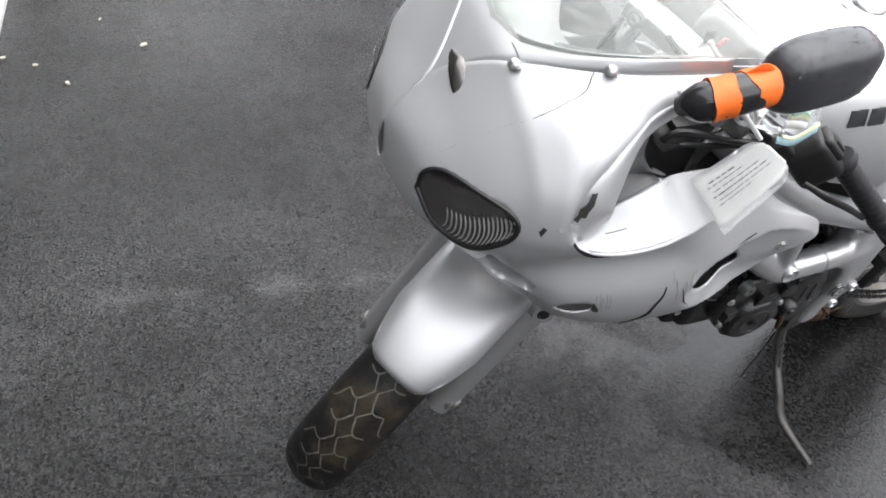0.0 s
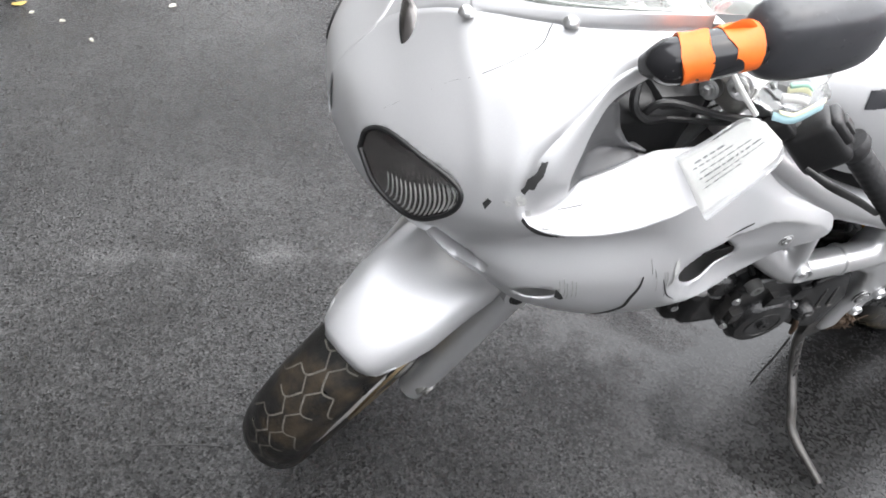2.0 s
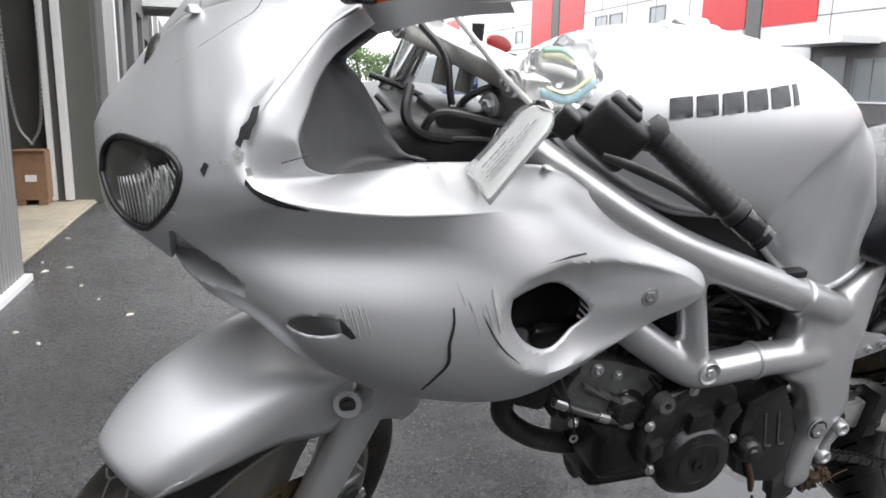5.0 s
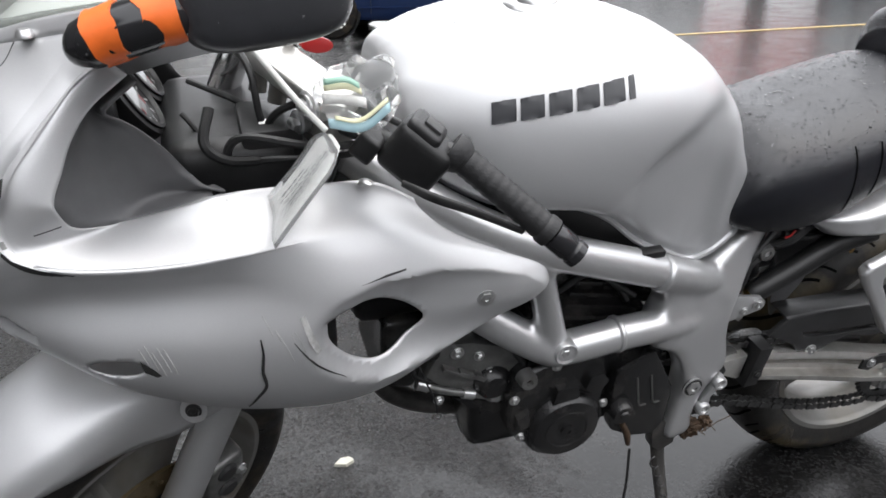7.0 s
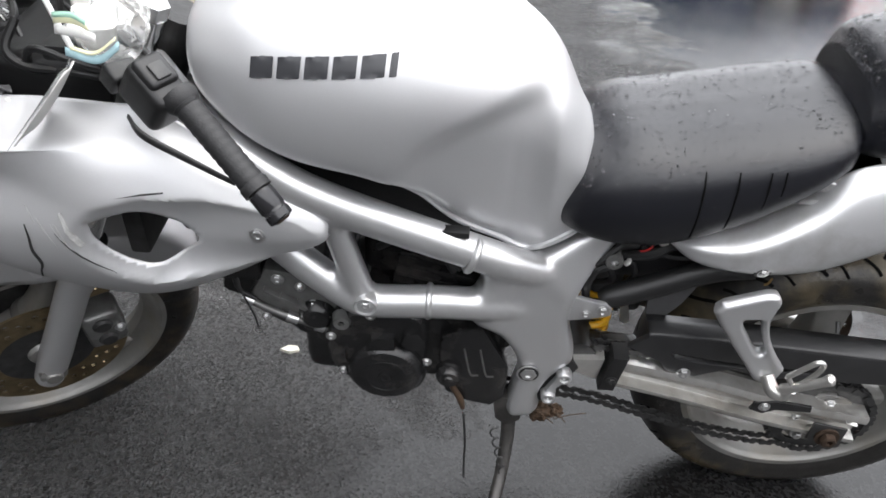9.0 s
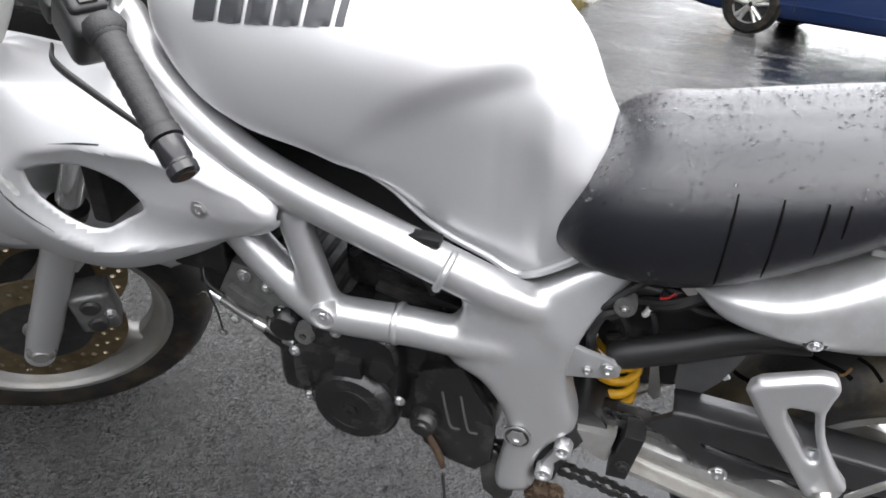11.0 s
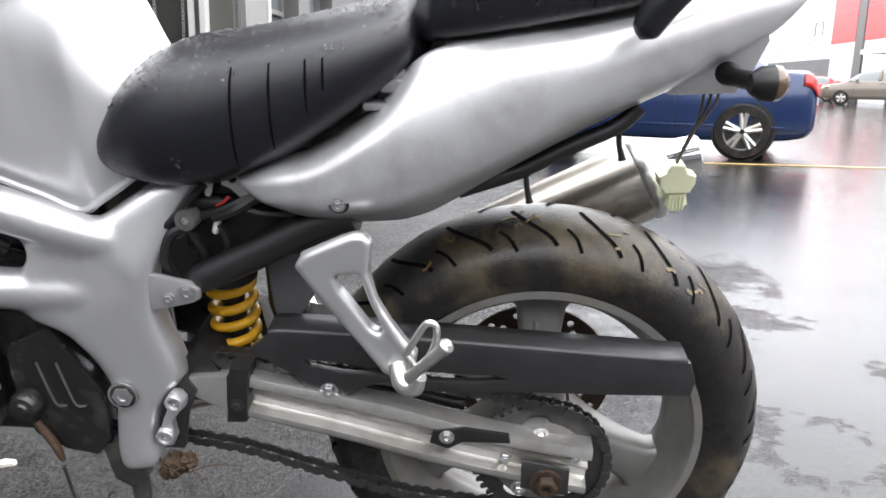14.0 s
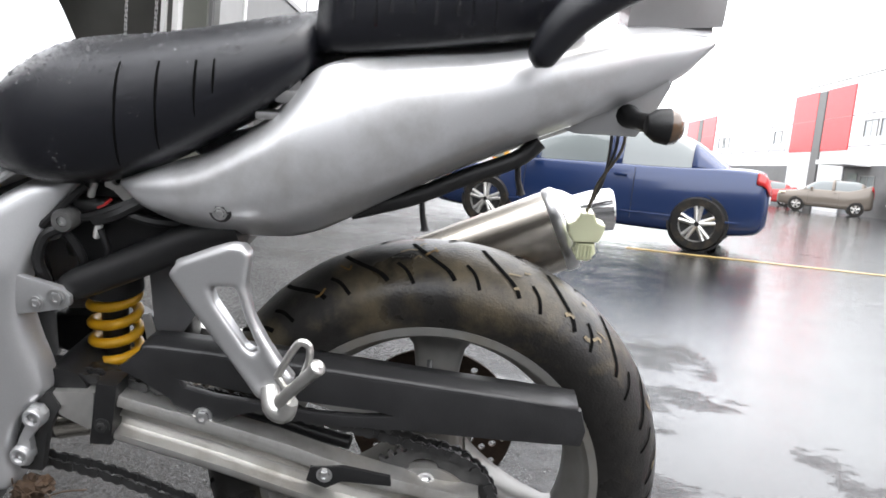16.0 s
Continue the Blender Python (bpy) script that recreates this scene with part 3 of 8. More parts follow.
# fairing -----------------------------------------------------------------------------------------------
# cross-sections from the nose to the rear tip: half width and height from the lower edge up
def flank(x, section):
    """A section behind the cockpit, where the skin above its lip is cut away."""
    z = section[-1][1]
    return (x, section + [(.148, z + .085), (.15, z + .18), (.15, z + .22)])


def shrunk(x, station, f, y, z):
    """A station drawn in towards a point, to close a body to a blunt tip."""
    return (x, [(y + (p - y) * f, z + (q - z) * f) for p, q in station[1]])


NOSE = [
    (-.908, [(.000, .868), (.004, .871), (.008, .876), (.010, .882), (.012, .888), (.012, .893), (.012, .897), (.010, .904), (.008, .914), (.004, .924), (.000, .932)]),
    (-.893, [(.000, .852), (.045, .853), (.074, .856), (.090, .862), (.099, .872), (.104, .882), (.106, .892), (.102, .912), (.085, .935), (.050, .952), (.000, .960)]),
    (-.852, [(.030, .838), (.090, .839), (.136, .843), (.159, .851), (.173, .864), (.182, .878), (.186, .893), (.184, .922), (.160, .958), (.100, .990), (.000, 1.010)]),
    (-.812, [(.080, .800), (.130, .803), (.172, .815), (.194, .836), (.208, .861), (.218, .882), (.224, .902), (.226, .934), (.202, .982), (.142, 1.026), (.050, 1.055)]),
    (-.790, [(.104, .776), (.154, .781), (.193, .802), (.212, .830), (.221, .861), (.232, .886), (.239, .907), (.241, .940), (.219, .991), (.160, 1.038), (.075, 1.069)]),
]
COCKPIT = [
    (-.750, [(.130, .755), (.188, .765), (.226, .792), (.237, .826), (.232, .864), (.244, .892), (.260, .917), (.262, .948), (.245, 1.0), (.193, 1.053), (.115, 1.088)]),
    (-.700, [(.140, .703), (.200, .717), (.240, .757), (.249, .806), (.230, .858), (.240, .889), (.270, .918), (.250, .930), (.256, .985), (.222, 1.052), (.155, 1.105)]),
    (-.650, [(.146, .668), (.204, .685), (.244, .736), (.253, .795), (.231, .852), (.240, .882), (.267, .909), (.206, .922), (.215, .985), (.234, 1.068), (.176, 1.116)]),
    (-.600, [(.150, .642), (.206, .661), (.246, .718), (.255, .786), (.233, .846), (.238, .876), (.258, .901), (.176, .925), (.185, .995), (.244, 1.086), (.192, 1.126)]),
]
DUCT_SIDE = [
    (-.540, [(.150, .620), (.205, .640), (.244, .702), (.255, .774), (.238, .838), (.237, .866), (.240, .893), (.162, .926), (.180, 1.0), (.250, 1.106), (.205, 1.136)]),
    flank(-.450, [(.140, .598), (.196, .619), (.236, .680), (.252, .750), (.243, .808), (.228, .848), (.208, .880), (.156, .921)]),
    flank(-.380, [(.130, .606), (.186, .625), (.226, .678), (.244, .740), (.236, .790), (.216, .832), (.192, .866), (.148, .908)]),
    flank(-.300, [(.135, .644), (.172, .657), (.204, .694), (.226, .733), (.224, .768), (.206, .800), (.186, .826), (.150, .856)]),
    flank(-.235, [(.148, .690), (.172, .698), (.196, .716), (.212, .740), (.212, .764), (.200, .786), (.184, .804), (.160, .824)]),
]
TIP = flank(-.190, [(.160, .712), (.176, .717), (.190, .728), (.200, .744), (.200, .760), (.192, .774), (.182, .786), (.168, .796)])
FST = NOSE + COCKPIT + DUCT_SIDE + [TIP, shrunk(-.168, TIP, .57, .180, .751), shrunk(-.160, TIP, .21, .179, .751)]
OUTER = {-.700: ((.272, .948), (.261, 1.003)), -.650: ((.273, .948), (.267, 1.012)), -.600: ((.270, .948), (.268, 1.02)), -.540: ((.262, .945), (.268, 1.03))}
FSO = [(x, sec[:7] + list(OUTER[x]) + sec[9:] if x in OUTER else sec) for x, sec in FST]
FX, FW, FZ = loft(FST, 190, 121)
_, CW, CZ = loft(FSO, 190, 121)
RIDGE, LIP = 72, 84
RIM_LINE = [(-.627, .200, 1.080), (-.664, .203, 1.052), (-.685, .218, 1.027), (-.697, .232, 1.002), (-.706, .243, .983), (-.706, .246, .971), (-.697, .237, .948), (-.674, .214, .933), (-.651, .197, .926), (-.608, .184, .926), (-.568, .172, .929)]
# below the ridge the section stops at it, so that the ridge is an edge
_, LW, LZ = loft([(x, sec[:7]) for x, sec in FST], 190, RIDGE + 1)
for i, x in enumerate(FX):
    k = float(np.interp(x, (-.80, -.74, -.50, -.38), (0, 1, 1, 0)))
    FW[i, :RIDGE + 1] += k * (LW[i] - FW[i, :RIDGE + 1])
    FZ[i, :RIDGE + 1] += k * (LZ[i] - FZ[i, :RIDGE + 1])
    CW[i, RIDGE], CZ[i, RIDGE] = FW[i, RIDGE], FZ[i, RIDGE]
# even out the swell of the crown between the sections
kernel = np.hanning(19)[1:-1] / np.hanning(19)[1:-1].sum()
blend = (np.clip((FX + .885) / .03, 0, 1) * np.clip((-.60 - FX) / .05, 0, 1))[:, None] * np.clip((np.arange(CW.shape[1]) - RIDGE) / 10, 0, 1)[None, :]
for field in (CW, CZ):
    even = np.stack([np.convolve(np.pad(field[:, j], 8, mode='edge'), kernel, 'valid') for j in range(field.shape[1])], 1)
    field += blend * (even - field)
RIDGE_LINE = [(-.642, 1.099), (-.668, 1.082), (-.691, 1.060), (-.714, 1.038), (-.737, 1.015), (-.751, .993), (-.757, .967), (-.754, .943), (-.738, .930), (-.702, .919), (-.65, .909)]
def eased(k, n=60):
    """How wide the edge of the opening is rounded along its line: broad beside the screen, tight along the lower ridge."""
    return float(np.interp(k / (n - 1), (0, .12, .45, .62, .74, 1), (.010, .024, .026, .016, .004, .003)))


RIDGE_S = spline(RIDGE_LINE, 60)


def rolled(x, z):
    """How far the crown turns in where it nears the edge of the opening."""
    d = np.hypot(RIDGE_S[:, 0] - x, RIDGE_S[:, 1] - z)
    k = int(np.argmin(d))
    e = eased(k)
    return .45 * e * (1 - d[k] / e) ** 2 if d[k] < e else 0.0


OPENING = [tuple(p) for p in RIDGE_S] + [(-.60, .880), (-.3, .70), (0, .70), (0, 1.3), (-.578, 1.3), (-.578, 1.132), (-.584, 1.120), (-.600, 1.108), (-.622, 1.102)]
DUCT = [(p[0], p[1]) for p in spline([(-.466, .787), (-.408, .794), (-.362, .766), (-.337, .737), (-.364, .714), (-.400, .699), (-.438, .721), (-.463, .757), (-.466, .787)], 40)[:-1]]
LAMP = [(p[0], p[1]) for p in spline([(-.894, .906), (-.889, .932), (-.872, .951), (-.845, .957), (-.822, .955), (-.813, .942), (-.821, .914), (-.835, .890), (-.850, .870), (-.866, .868), (-.883, .880), (-.894, .906)], 44)[:-1]]
HOLE = ellipse(-.690, .779, .030, .013, -8, 16)


def fairing_w(x, z):
    """Half width of the fairing's outer skin at a side-view point."""
    i = int(np.clip(np.searchsorted(FX, x), 1, len(FX) - 1))
    f = (x - FX[i - 1]) / (FX[i] - FX[i - 1])
    w, zz = FW[i - 1] + f * (FW[i] - FW[i - 1]), FZ[i - 1] + f * (FZ[i] - FZ[i - 1])
    return float(np.interp(z, zz, w))


def crown_w(x, z):
    i = int(np.clip(np.searchsorted(FX, x), 1, len(FX) - 1))
    f = (x - FX[i - 1]) / (FX[i] - FX[i - 1])
    w, zz = CW[i - 1] + f * (CW[i] - CW[i - 1]), CZ[i - 1] + f * (CZ[i] - CZ[i - 1])
    return float(np.interp(z, zz[RIDGE:], w[RIDGE:])) if z > zz[RIDGE] else fairing_w(x, z)


def recess(x, z):
    """How far the skin is scooped inwards round the side duct: a leaf shape, deepest at the opening."""
    if not -.492 < x < -.172:
        return 0.0
    zc = np.interp(x, (-.492, -.40, -.30, -.17), (.762, .746, .745, .750))
    hh = np.interp(x, (-.492, -.475, -.45, -.40, -.32, -.25, -.20, -.172), (.004, .034, .058, .076, .066, .046, .026, .006))
    deep = np.interp(x, (-.492, -.465, -.42, -.36, -.30, -.22, -.172), (0, .016, .034, .044, .030, .010, 0))
    d = abs(z - zc) / hh
    return float(deep * (1 - d ** 2.4)) if d < 1 else 0.0


def scoop(x, z):
    """The air scoop under the headlamp: deep at its rear tip under an overhanging edge, running out forwards and down."""
    if not (-.83 < x < -.752 and .78 < z < .885):
        return 0.0
    along = (x + .826) / .068
    roof = .878 - .053 * along
    floor = .815 - .006 * along
    if not (0 < along < 1 and floor < z < roof):
        return 0.0
    down = min(1.0, (roof - z) / .007)
    out = min(1.0, (z - floor) / .016)
    back = min(1.0, (1 - along) / .10)
    return .085 * down * out * back * (.45 + .55 * along)


for i in range(len(FX)):
    for j in range(FW.shape[1]):
        FW[i, j] -= recess(FX[i], FZ[i, j]) + scoop(FX[i], FZ[i, j])

def cut_away(x, z, margin=.0035):
    """True inside the opening, and along its upper edge a little outside it, where the rolled strip lies over the cut."""
    spread = ((0, 0), (margin, margin), (-margin, margin), (margin, -margin), (-margin, -margin)) if z > .946 and x < -.644 else ((0, 0),)
    return any(inside(OPENING, x + dx, z + dz) for dx, dz in spread)


fairing = new("fairing")
fairing.parent = bike
for sign in (-1, 1):
    cut = (DUCT, LAMP) + ((HOLE,) if sign < 0 else ())
    side = shell(FX, FW[:, :RIDGE + 1], FZ[:, :RIDGE + 1], lambda x, w, z: not any(inside(p, x, z) for p in cut), sign)
    crown = shell(FX, CW[:, RIDGE:], CZ[:, RIDGE:], lambda x, w, z: not cut_away(x, z) and not inside(LAMP, x, z), sign)
    held = [(v, v.co.copy()) for v in crown.verts if v.co.z > .946 and v.co.x < -.644 and cut_away(v.co.x, v.co.z, .011)]
    snap(crown, OPENING, .007)
    for v, place in held:
        v.co = place
    for p in cut:
        snap(side, p, .006)
    snap(crown, LAMP, .006)
    for v in crown.verts:
        if v.is_boundary and crown_w(v.co.x, v.co.z) > .05:
            v.co.y = sign * crown_w(v.co.x, v.co.z)
        v.co.y -= sign * rolled(v.co.x, v.co.z)
    for v in side.verts:
        if v.is_boundary and any(inside(ellipse(cx, cz, a, b), v.co.x, v.co.z) for cx, cz, a, b in ((-.402, .746, .085, .065), (-.855, .912, .055, .055))):
            v.co.y = sign * fairing_w(v.co.x, v.co.z)
    side_lip = bmesh.new()
    # the ledge that turns in from the ridge to the rim of the opening
    i0 = int(np.searchsorted(FX, -.545))
    ridge = [(x, crown_w(x, z), z) for x, z in RIDGE_LINE[:-1]] + [(x, fairing_w(x, z), z) for x, z in ((-.65, .909), (-.60, .901))]
    rows = []
    for k, (r, q) in enumerate(zip(spline(ridge, 60), spline(RIM_LINE, 60))):
        r = r - np.array((0, .45 * eased(k), 0))
        rows.append([r + (q - r) * f + np.array((-.003, .005, .003)) * math.sin(math.pi * f) for f in np.linspace(0, 1, 16)])
    ROW_N = len(rows[0])
    rows += [[np.array((np.full(ROW_N, FX[i]), np.interp(np.linspace(RIDGE, LIP, ROW_N), range(RIDGE, LIP + 1), FW[i, RIDGE:LIP + 1]), np.interp(np.linspace(RIDGE, LIP, ROW_N), range(RIDGE, LIP + 1), FZ[i, RIDGE:LIP + 1])))[:, j] for j in range(ROW_N)] for i in range(i0, len(FX))]
    bead = [np.array((p[0], p[1] - .0004, p[2])) for p in spline(ridge, 60)[44:]] + [np.array((FX[i], FW[i, RIDGE] - .0004, FZ[i, RIDGE])) for i in range(i0, int(np.searchsorted(FX, -.44)))]
    ledge = bmesh.new()
    tube([(p[0], sign * p[1], p[2]) for p in bead], np.r_[np.linspace(.0008, .0030, 5), np.full(11, .0030), np.linspace(.0030, .0012, max(2, len(bead) - 16))], 10, bm=side_lip)
    grid(ledge, [[(p[0], sign * p[1], p[2]) for p in row] for row in rows])
    tmp = bpy.data.meshes.new("ledge")
    ledge.to_mesh(tmp)
    ledge.free()
    side.from_mesh(tmp)
    bpy.data.meshes.remove(tmp)
    tmp = bpy.data.meshes.new("crown")
    crown.to_mesh(tmp)
    crown.free()
    side.from_mesh(tmp)
    bpy.data.meshes.remove(tmp)
    bmesh.ops.remove_doubles(side, verts=side.verts, dist=1e-5)
    bm = side
    part("ridge_lip", side_lip, SILVER, fairing)
    roll = []
    along = np.gradient(RIDGE_S, axis=0)
    out = np.stack([-along[:, 1], along[:, 0]], 1) / np.linalg.norm(along, axis=1)[:, None]
    out *= -1 if out[30][0] > 0 else 1
    for k in range(48):
        strip, lift_k = [], float(np.interp(k, (0, 18, 30), (.0032, .0026, .0010)))
        for d in (.017, .013, .009, .006, .003, 0):
            x, z = RIDGE_S[k] + out[k] * d * float(np.interp(k, (0, 40, 47), (1, 1, .25)))
            strip.append((x, sign * (crown_w(x, z) - rolled(x, z) + .0012 + lift_k * (1 - d / .017) ** .5), z))
        for p in rows[k][1:4]:
            strip.append((p[0] - .0006, sign * (p[1] + .0006 + lift_k), p[2] + .0004))
        roll.append(strip)
    bm_r = bmesh.new()
    grid(bm_r, roll)
    part("edge_roll", bm_r, SILVER, fairing)
    thicken(part("fairing_side", bm, SILVER, fairing, "scratched and cracked silver fairing side with a broken hole" if sign < 0 else ""), .003, 0)


tank_w = None


def patch(outline, lift, material, name, parent, label="", n=14, fn=fairing_w):
    """A thin piece that follows the left fairing skin inside a side-view outline."""
    o = np.array(outline)
    lo, hi = o.min(0), o.max(0)
    bm = bmesh.new()
    xs, zs = np.linspace(lo[0], hi[0], n), np.linspace(lo[1], hi[1], n)
    vs = {}
    for i, x in enumerate(xs):
        for j, z in enumerate(zs):
            vs[i, j] = bm.verts.new((x, -(fn(x, z) + lift + (0 if fn is tank_w else .0018)), z))
    for i in range(n - 1):
        for j in range(n - 1):
            if inside(outline, (xs[i] + xs[i + 1]) / 2, (zs[j] + zs[j + 1]) / 2):
                bm.faces.new((vs[i, j], vs[i + 1, j], vs[i + 1, j + 1], vs[i, j + 1]))
    bmesh.ops.delete(bm, geom=[v for v in bm.verts if not v.link_faces], context='VERTS')
    snap(bm, outline, max((hi - lo)) / n)
    return part(name, bm, material, parent, label)


# tank ---------------------------------------------------------------------------------------------------
TANK_FRONT = [
    (-.352, [(.050, .935), (.065, .94), (.075, .955), (.075, .975), (.060, .992), (.035, 1.0), (0, 1.003)]),
    (-.335, [(.085, .912), (.110, .922), (.120, .95), (.115, .98), (.090, 1.01), (.05, 1.022), (0, 1.026)]),
    (-.270, [(.118, .872), (.152, .886), (.160, .93), (.152, .98), (.122, 1.025), (.07, 1.045), (0, 1.05)]),
    (-.200, [(.130, .844), (.170, .862), (.180, .915), (.168, .98), (.135, 1.03), (.08, 1.056), (0, 1.063)]),
    (-.110, [(.135, .832), (.180, .85), (.190, .91), (.180, .975), (.145, 1.03), (.085, 1.058), (0, 1.066)]),
    (-.050, [(.135, .799), (.172, .825), (.186, .90), (.182, .965), (.148, 1.022), (.085, 1.052), (0, 1.06)]),
]
TANK_REAR = [
    (.016, [(.130, .742), (.155, .78), (.168, .87), (.172, .95), (.142, 1.005), (.08, 1.036), (0, 1.045)]),
    (.075, [(.120, .708), (.138, .745), (.148, .84), (.152, .925), (.128, .98), (.07, 1.010), (0, 1.018)]),
    (.122, [(.108, .684), (.120, .725), (.125, .82), (.128, .895), (.110, .95), (.06, .98), (0, .988)]),
    (.156, [(.112, .702), (.122, .735), (.124, .81), (.122, .868), (.102, .918), (.058, .942), (0, .949)]),
    (.188, [(.108, .723), (.114, .745), (.112, .79), (.106, .835), (.08, .868), (.045, .885), (0, .89)]),
    (.206, [(.100, .736), (.104, .748), (.102, .78), (.096, .81), (.07, .842), (.04, .858), (0, .862)]),
]
TST = TANK_FRONT + TANK_REAR
TX, TW, TZ = loft(TST, 90, 50)


def tank_w(x, z):
    i = int(np.clip(np.searchsorted(TX, x), 1, len(TX) - 1))
    return float(np.interp(z, TZ[i], TW[i]))


for i in range(len(TX)):          # knee hollow behind the slanting crease
    for j in range(TW.shape[1]):
        x, z = TX[i], TZ[i, j]
        line = .835 + .155 * (1 - math.exp(-max(0, x + .09) / .085))
        dz = line - z
        if x > -.09 and dz > 0:
            TW[i, j] -= .017 * (lambda q: q * q * (3 - 2 * q))(min(1, dz / .045)) * min(1, (x + .09) / .06) * float(np.interp(x, (.09, .15), (1, .15)))
tank = new("fuel_tank")
tank.parent = bike
bm = solid(TX, TW, TZ)
part("tank_shell", bm, SILVER, tank, "silver fuel tank with a knee hollow")
bm = bmesh.new()
for s in (-1, 1):
    tube([(x, s * (w + .002), z) for x, w, z in zip(TX, TW[:, 0], TZ[:, 0])], .0055, 8, bm=bm)
part("seam_flange", bm, SILVER, tank)
part("filler_cap", lathe([(0, .012), (.022, .012), (.026, .009), (.028, .004), (.038, .004), (.044, 0), (.046, -.004)], (-.13, 0, 1.066), 'Z', 40), STEEL, tank, "round alloy filler cap")
# lettering on the tank is shown as plain dark blocks
for k in range(6):
    x0 = -.248 + k * .0345
    zc = .986 + (x0 + .248) * .11
    w = .029 if k < 5 else .009
    o = [(x0, zc - .0115), (x0 + w, zc - .0115 + w * .11), (x0 + w + .002, zc + .0125 + w * .11), (x0 + .002, zc + .0125)]
    patch(o, .0012, LOGO_INK, "logo_block", tank, "", 8, tank_w)

# seats ---------------------------------------------------------------------------------------------------
SST = [
    (.160, [(.086, .748), (.104, .752), (.110, .762), (.104, .776), (.065, .790), (0, .796)]),
    (.178, [(.098, .736), (.122, .748), (.128, .772), (.116, .798), (.070, .818), (0, .825)]),
    (.205, [(.108, .729), (.136, .745), (.142, .788), (.126, .828), (.074, .850), (0, .858)]),
    (.250, [(.115, .724), (.148, .745), (.154, .80), (.132, .850), (.08, .874), (0, .880)]),
    (.320, [(.115, .732), (.150, .752), (.158, .808), (.138, .860), (.085, .884), (0, .890)]),
    (.400, [(.112, .766), (.145, .782), (.155, .828), (.138, .878), (.085, .901), (0, .906)]),
    (.480, [(.105, .818), (.135, .828), (.146, .862), (.130, .900), (.08, .919), (0, .924)]),
    (.535, [(.095, .860), (.118, .868), (.125, .890), (.112, .916), (.07, .931), (0, .935)]),
]
seat = new("rider_seat")
seat.parent = bike
SX, SW, SZ = loft(SST + [shrunk(.552, SST[-1], .74, 0, .900)], 60, 34)
bm = solid(SX, SW, SZ)
part("seat_cover", bm, WET_BLACK, seat, "black vinyl rider seat beaded with rain")
PST = [
    (.545, [(.080, .888), (.10, .892), (.108, .913), (.099, .948), (.06, .970), (0, .976)]),
    (.575, [(.100, .892), (.122, .90), (.128, .93), (.117, .982), (.07, 1.004), (0, 1.010)]),
    (.660, [(.102, .905), (.124, .914), (.131, .955), (.118, 1.004), (.07, 1.023), (0, 1.028)]),
    (.760, [(.095, .922), (.114, .932), (.121, .970), (.108, 1.014), (.06, 1.032), (0, 1.037)]),
    (.820, [(.08, .935), (.094, .945), (.099, .972), (.087, 1.004), (.05, 1.021), (0, 1.025)]),
    (.838, [(.05, .95), (.06, .955), (.062, .965), (.055, .98), (.03, .986), (0, .988)]),
]
pillion = new("pillion_seat")
pillion.parent = bike
PX, PW, PZ = loft(PST, 50, 30)
bm = solid(PX, PW, PZ)
part("seat_cover", bm, WET_BLACK, pillion, "black vinyl pillion pad beaded with rain")

# tail ---------------------------------------------------------------------------------------------------
AST = [
    (.370, [(.116, .701), (.142, .715), (.148, .730), (.144, .744), (.108, .753)]),
    (.430, [(.120, .688), (.158, .715), (.164, .738), (.156, .760), (.104, .774)]),
    (.500, [(.120, .687), (.160, .722), (.166, .765), (.154, .803), (.102, .822)]),
    (.556, [(.116, .698), (.158, .740), (.164, .792), (.148, .845), (.118, .880)]),
    (.640, [(.105, .744), (.146, .775), (.154, .825), (.142, .872), (.112, .897)]),
    (.740, [(.090, .796), (.126, .822), (.134, .860), (.124, .893), (.100, .909)]),
    (.840, [(.070, .840), (.098, .860), (.104, .890), (.096, .918), (.080, .929)]),
    (.905, [(.050, .872), (.070, .886), (.076, .910), (.070, .932), (.058, .941)]),
    (.955, [(.030, .898), (.046, .908), (.051, .924), (.046, .939), (.036, .944)]),
    (.990, [(.008, .930), (.018, .933), (.022, .937), (.018, .941), (.010, .943)]),
]
AX, AW, AZ = loft([shrunk(.332, AST[0], .15, .113, .732)] + AST, 90, 36)
tail = new("tail_cowl")
tail.parent = bike
for s in (-1, 1):
    thicken(part("tail_side", shell(AX, AW, AZ, sign=s), TAIL_SILVER, tail, "silver tail side panel scuffed with grey rub marks" if s < 0 else ""), .003, 0)
bm = bmesh.new()
grid(bm, [[(x, y * w, z + .012 * (1 - y * y)) for y in np.linspace(-1, 1, 13)] for x, w, z in zip(AX[38:], AW[38:, -1], AZ[38:, -1])])
part("tail_top", bm, SILVER, tail)
bm = bmesh.new()
grid(bm, [[(x, y * w * .93, z + .010 - .03 * (1 - y * y)) for y in np.linspace(-1, 1, 13)] for x, w, z in zip(AX[20:80], AW[20:80, 0], AZ[20:80, 0])])
part("undertray", bm, BLACK_PLASTIC, tail)

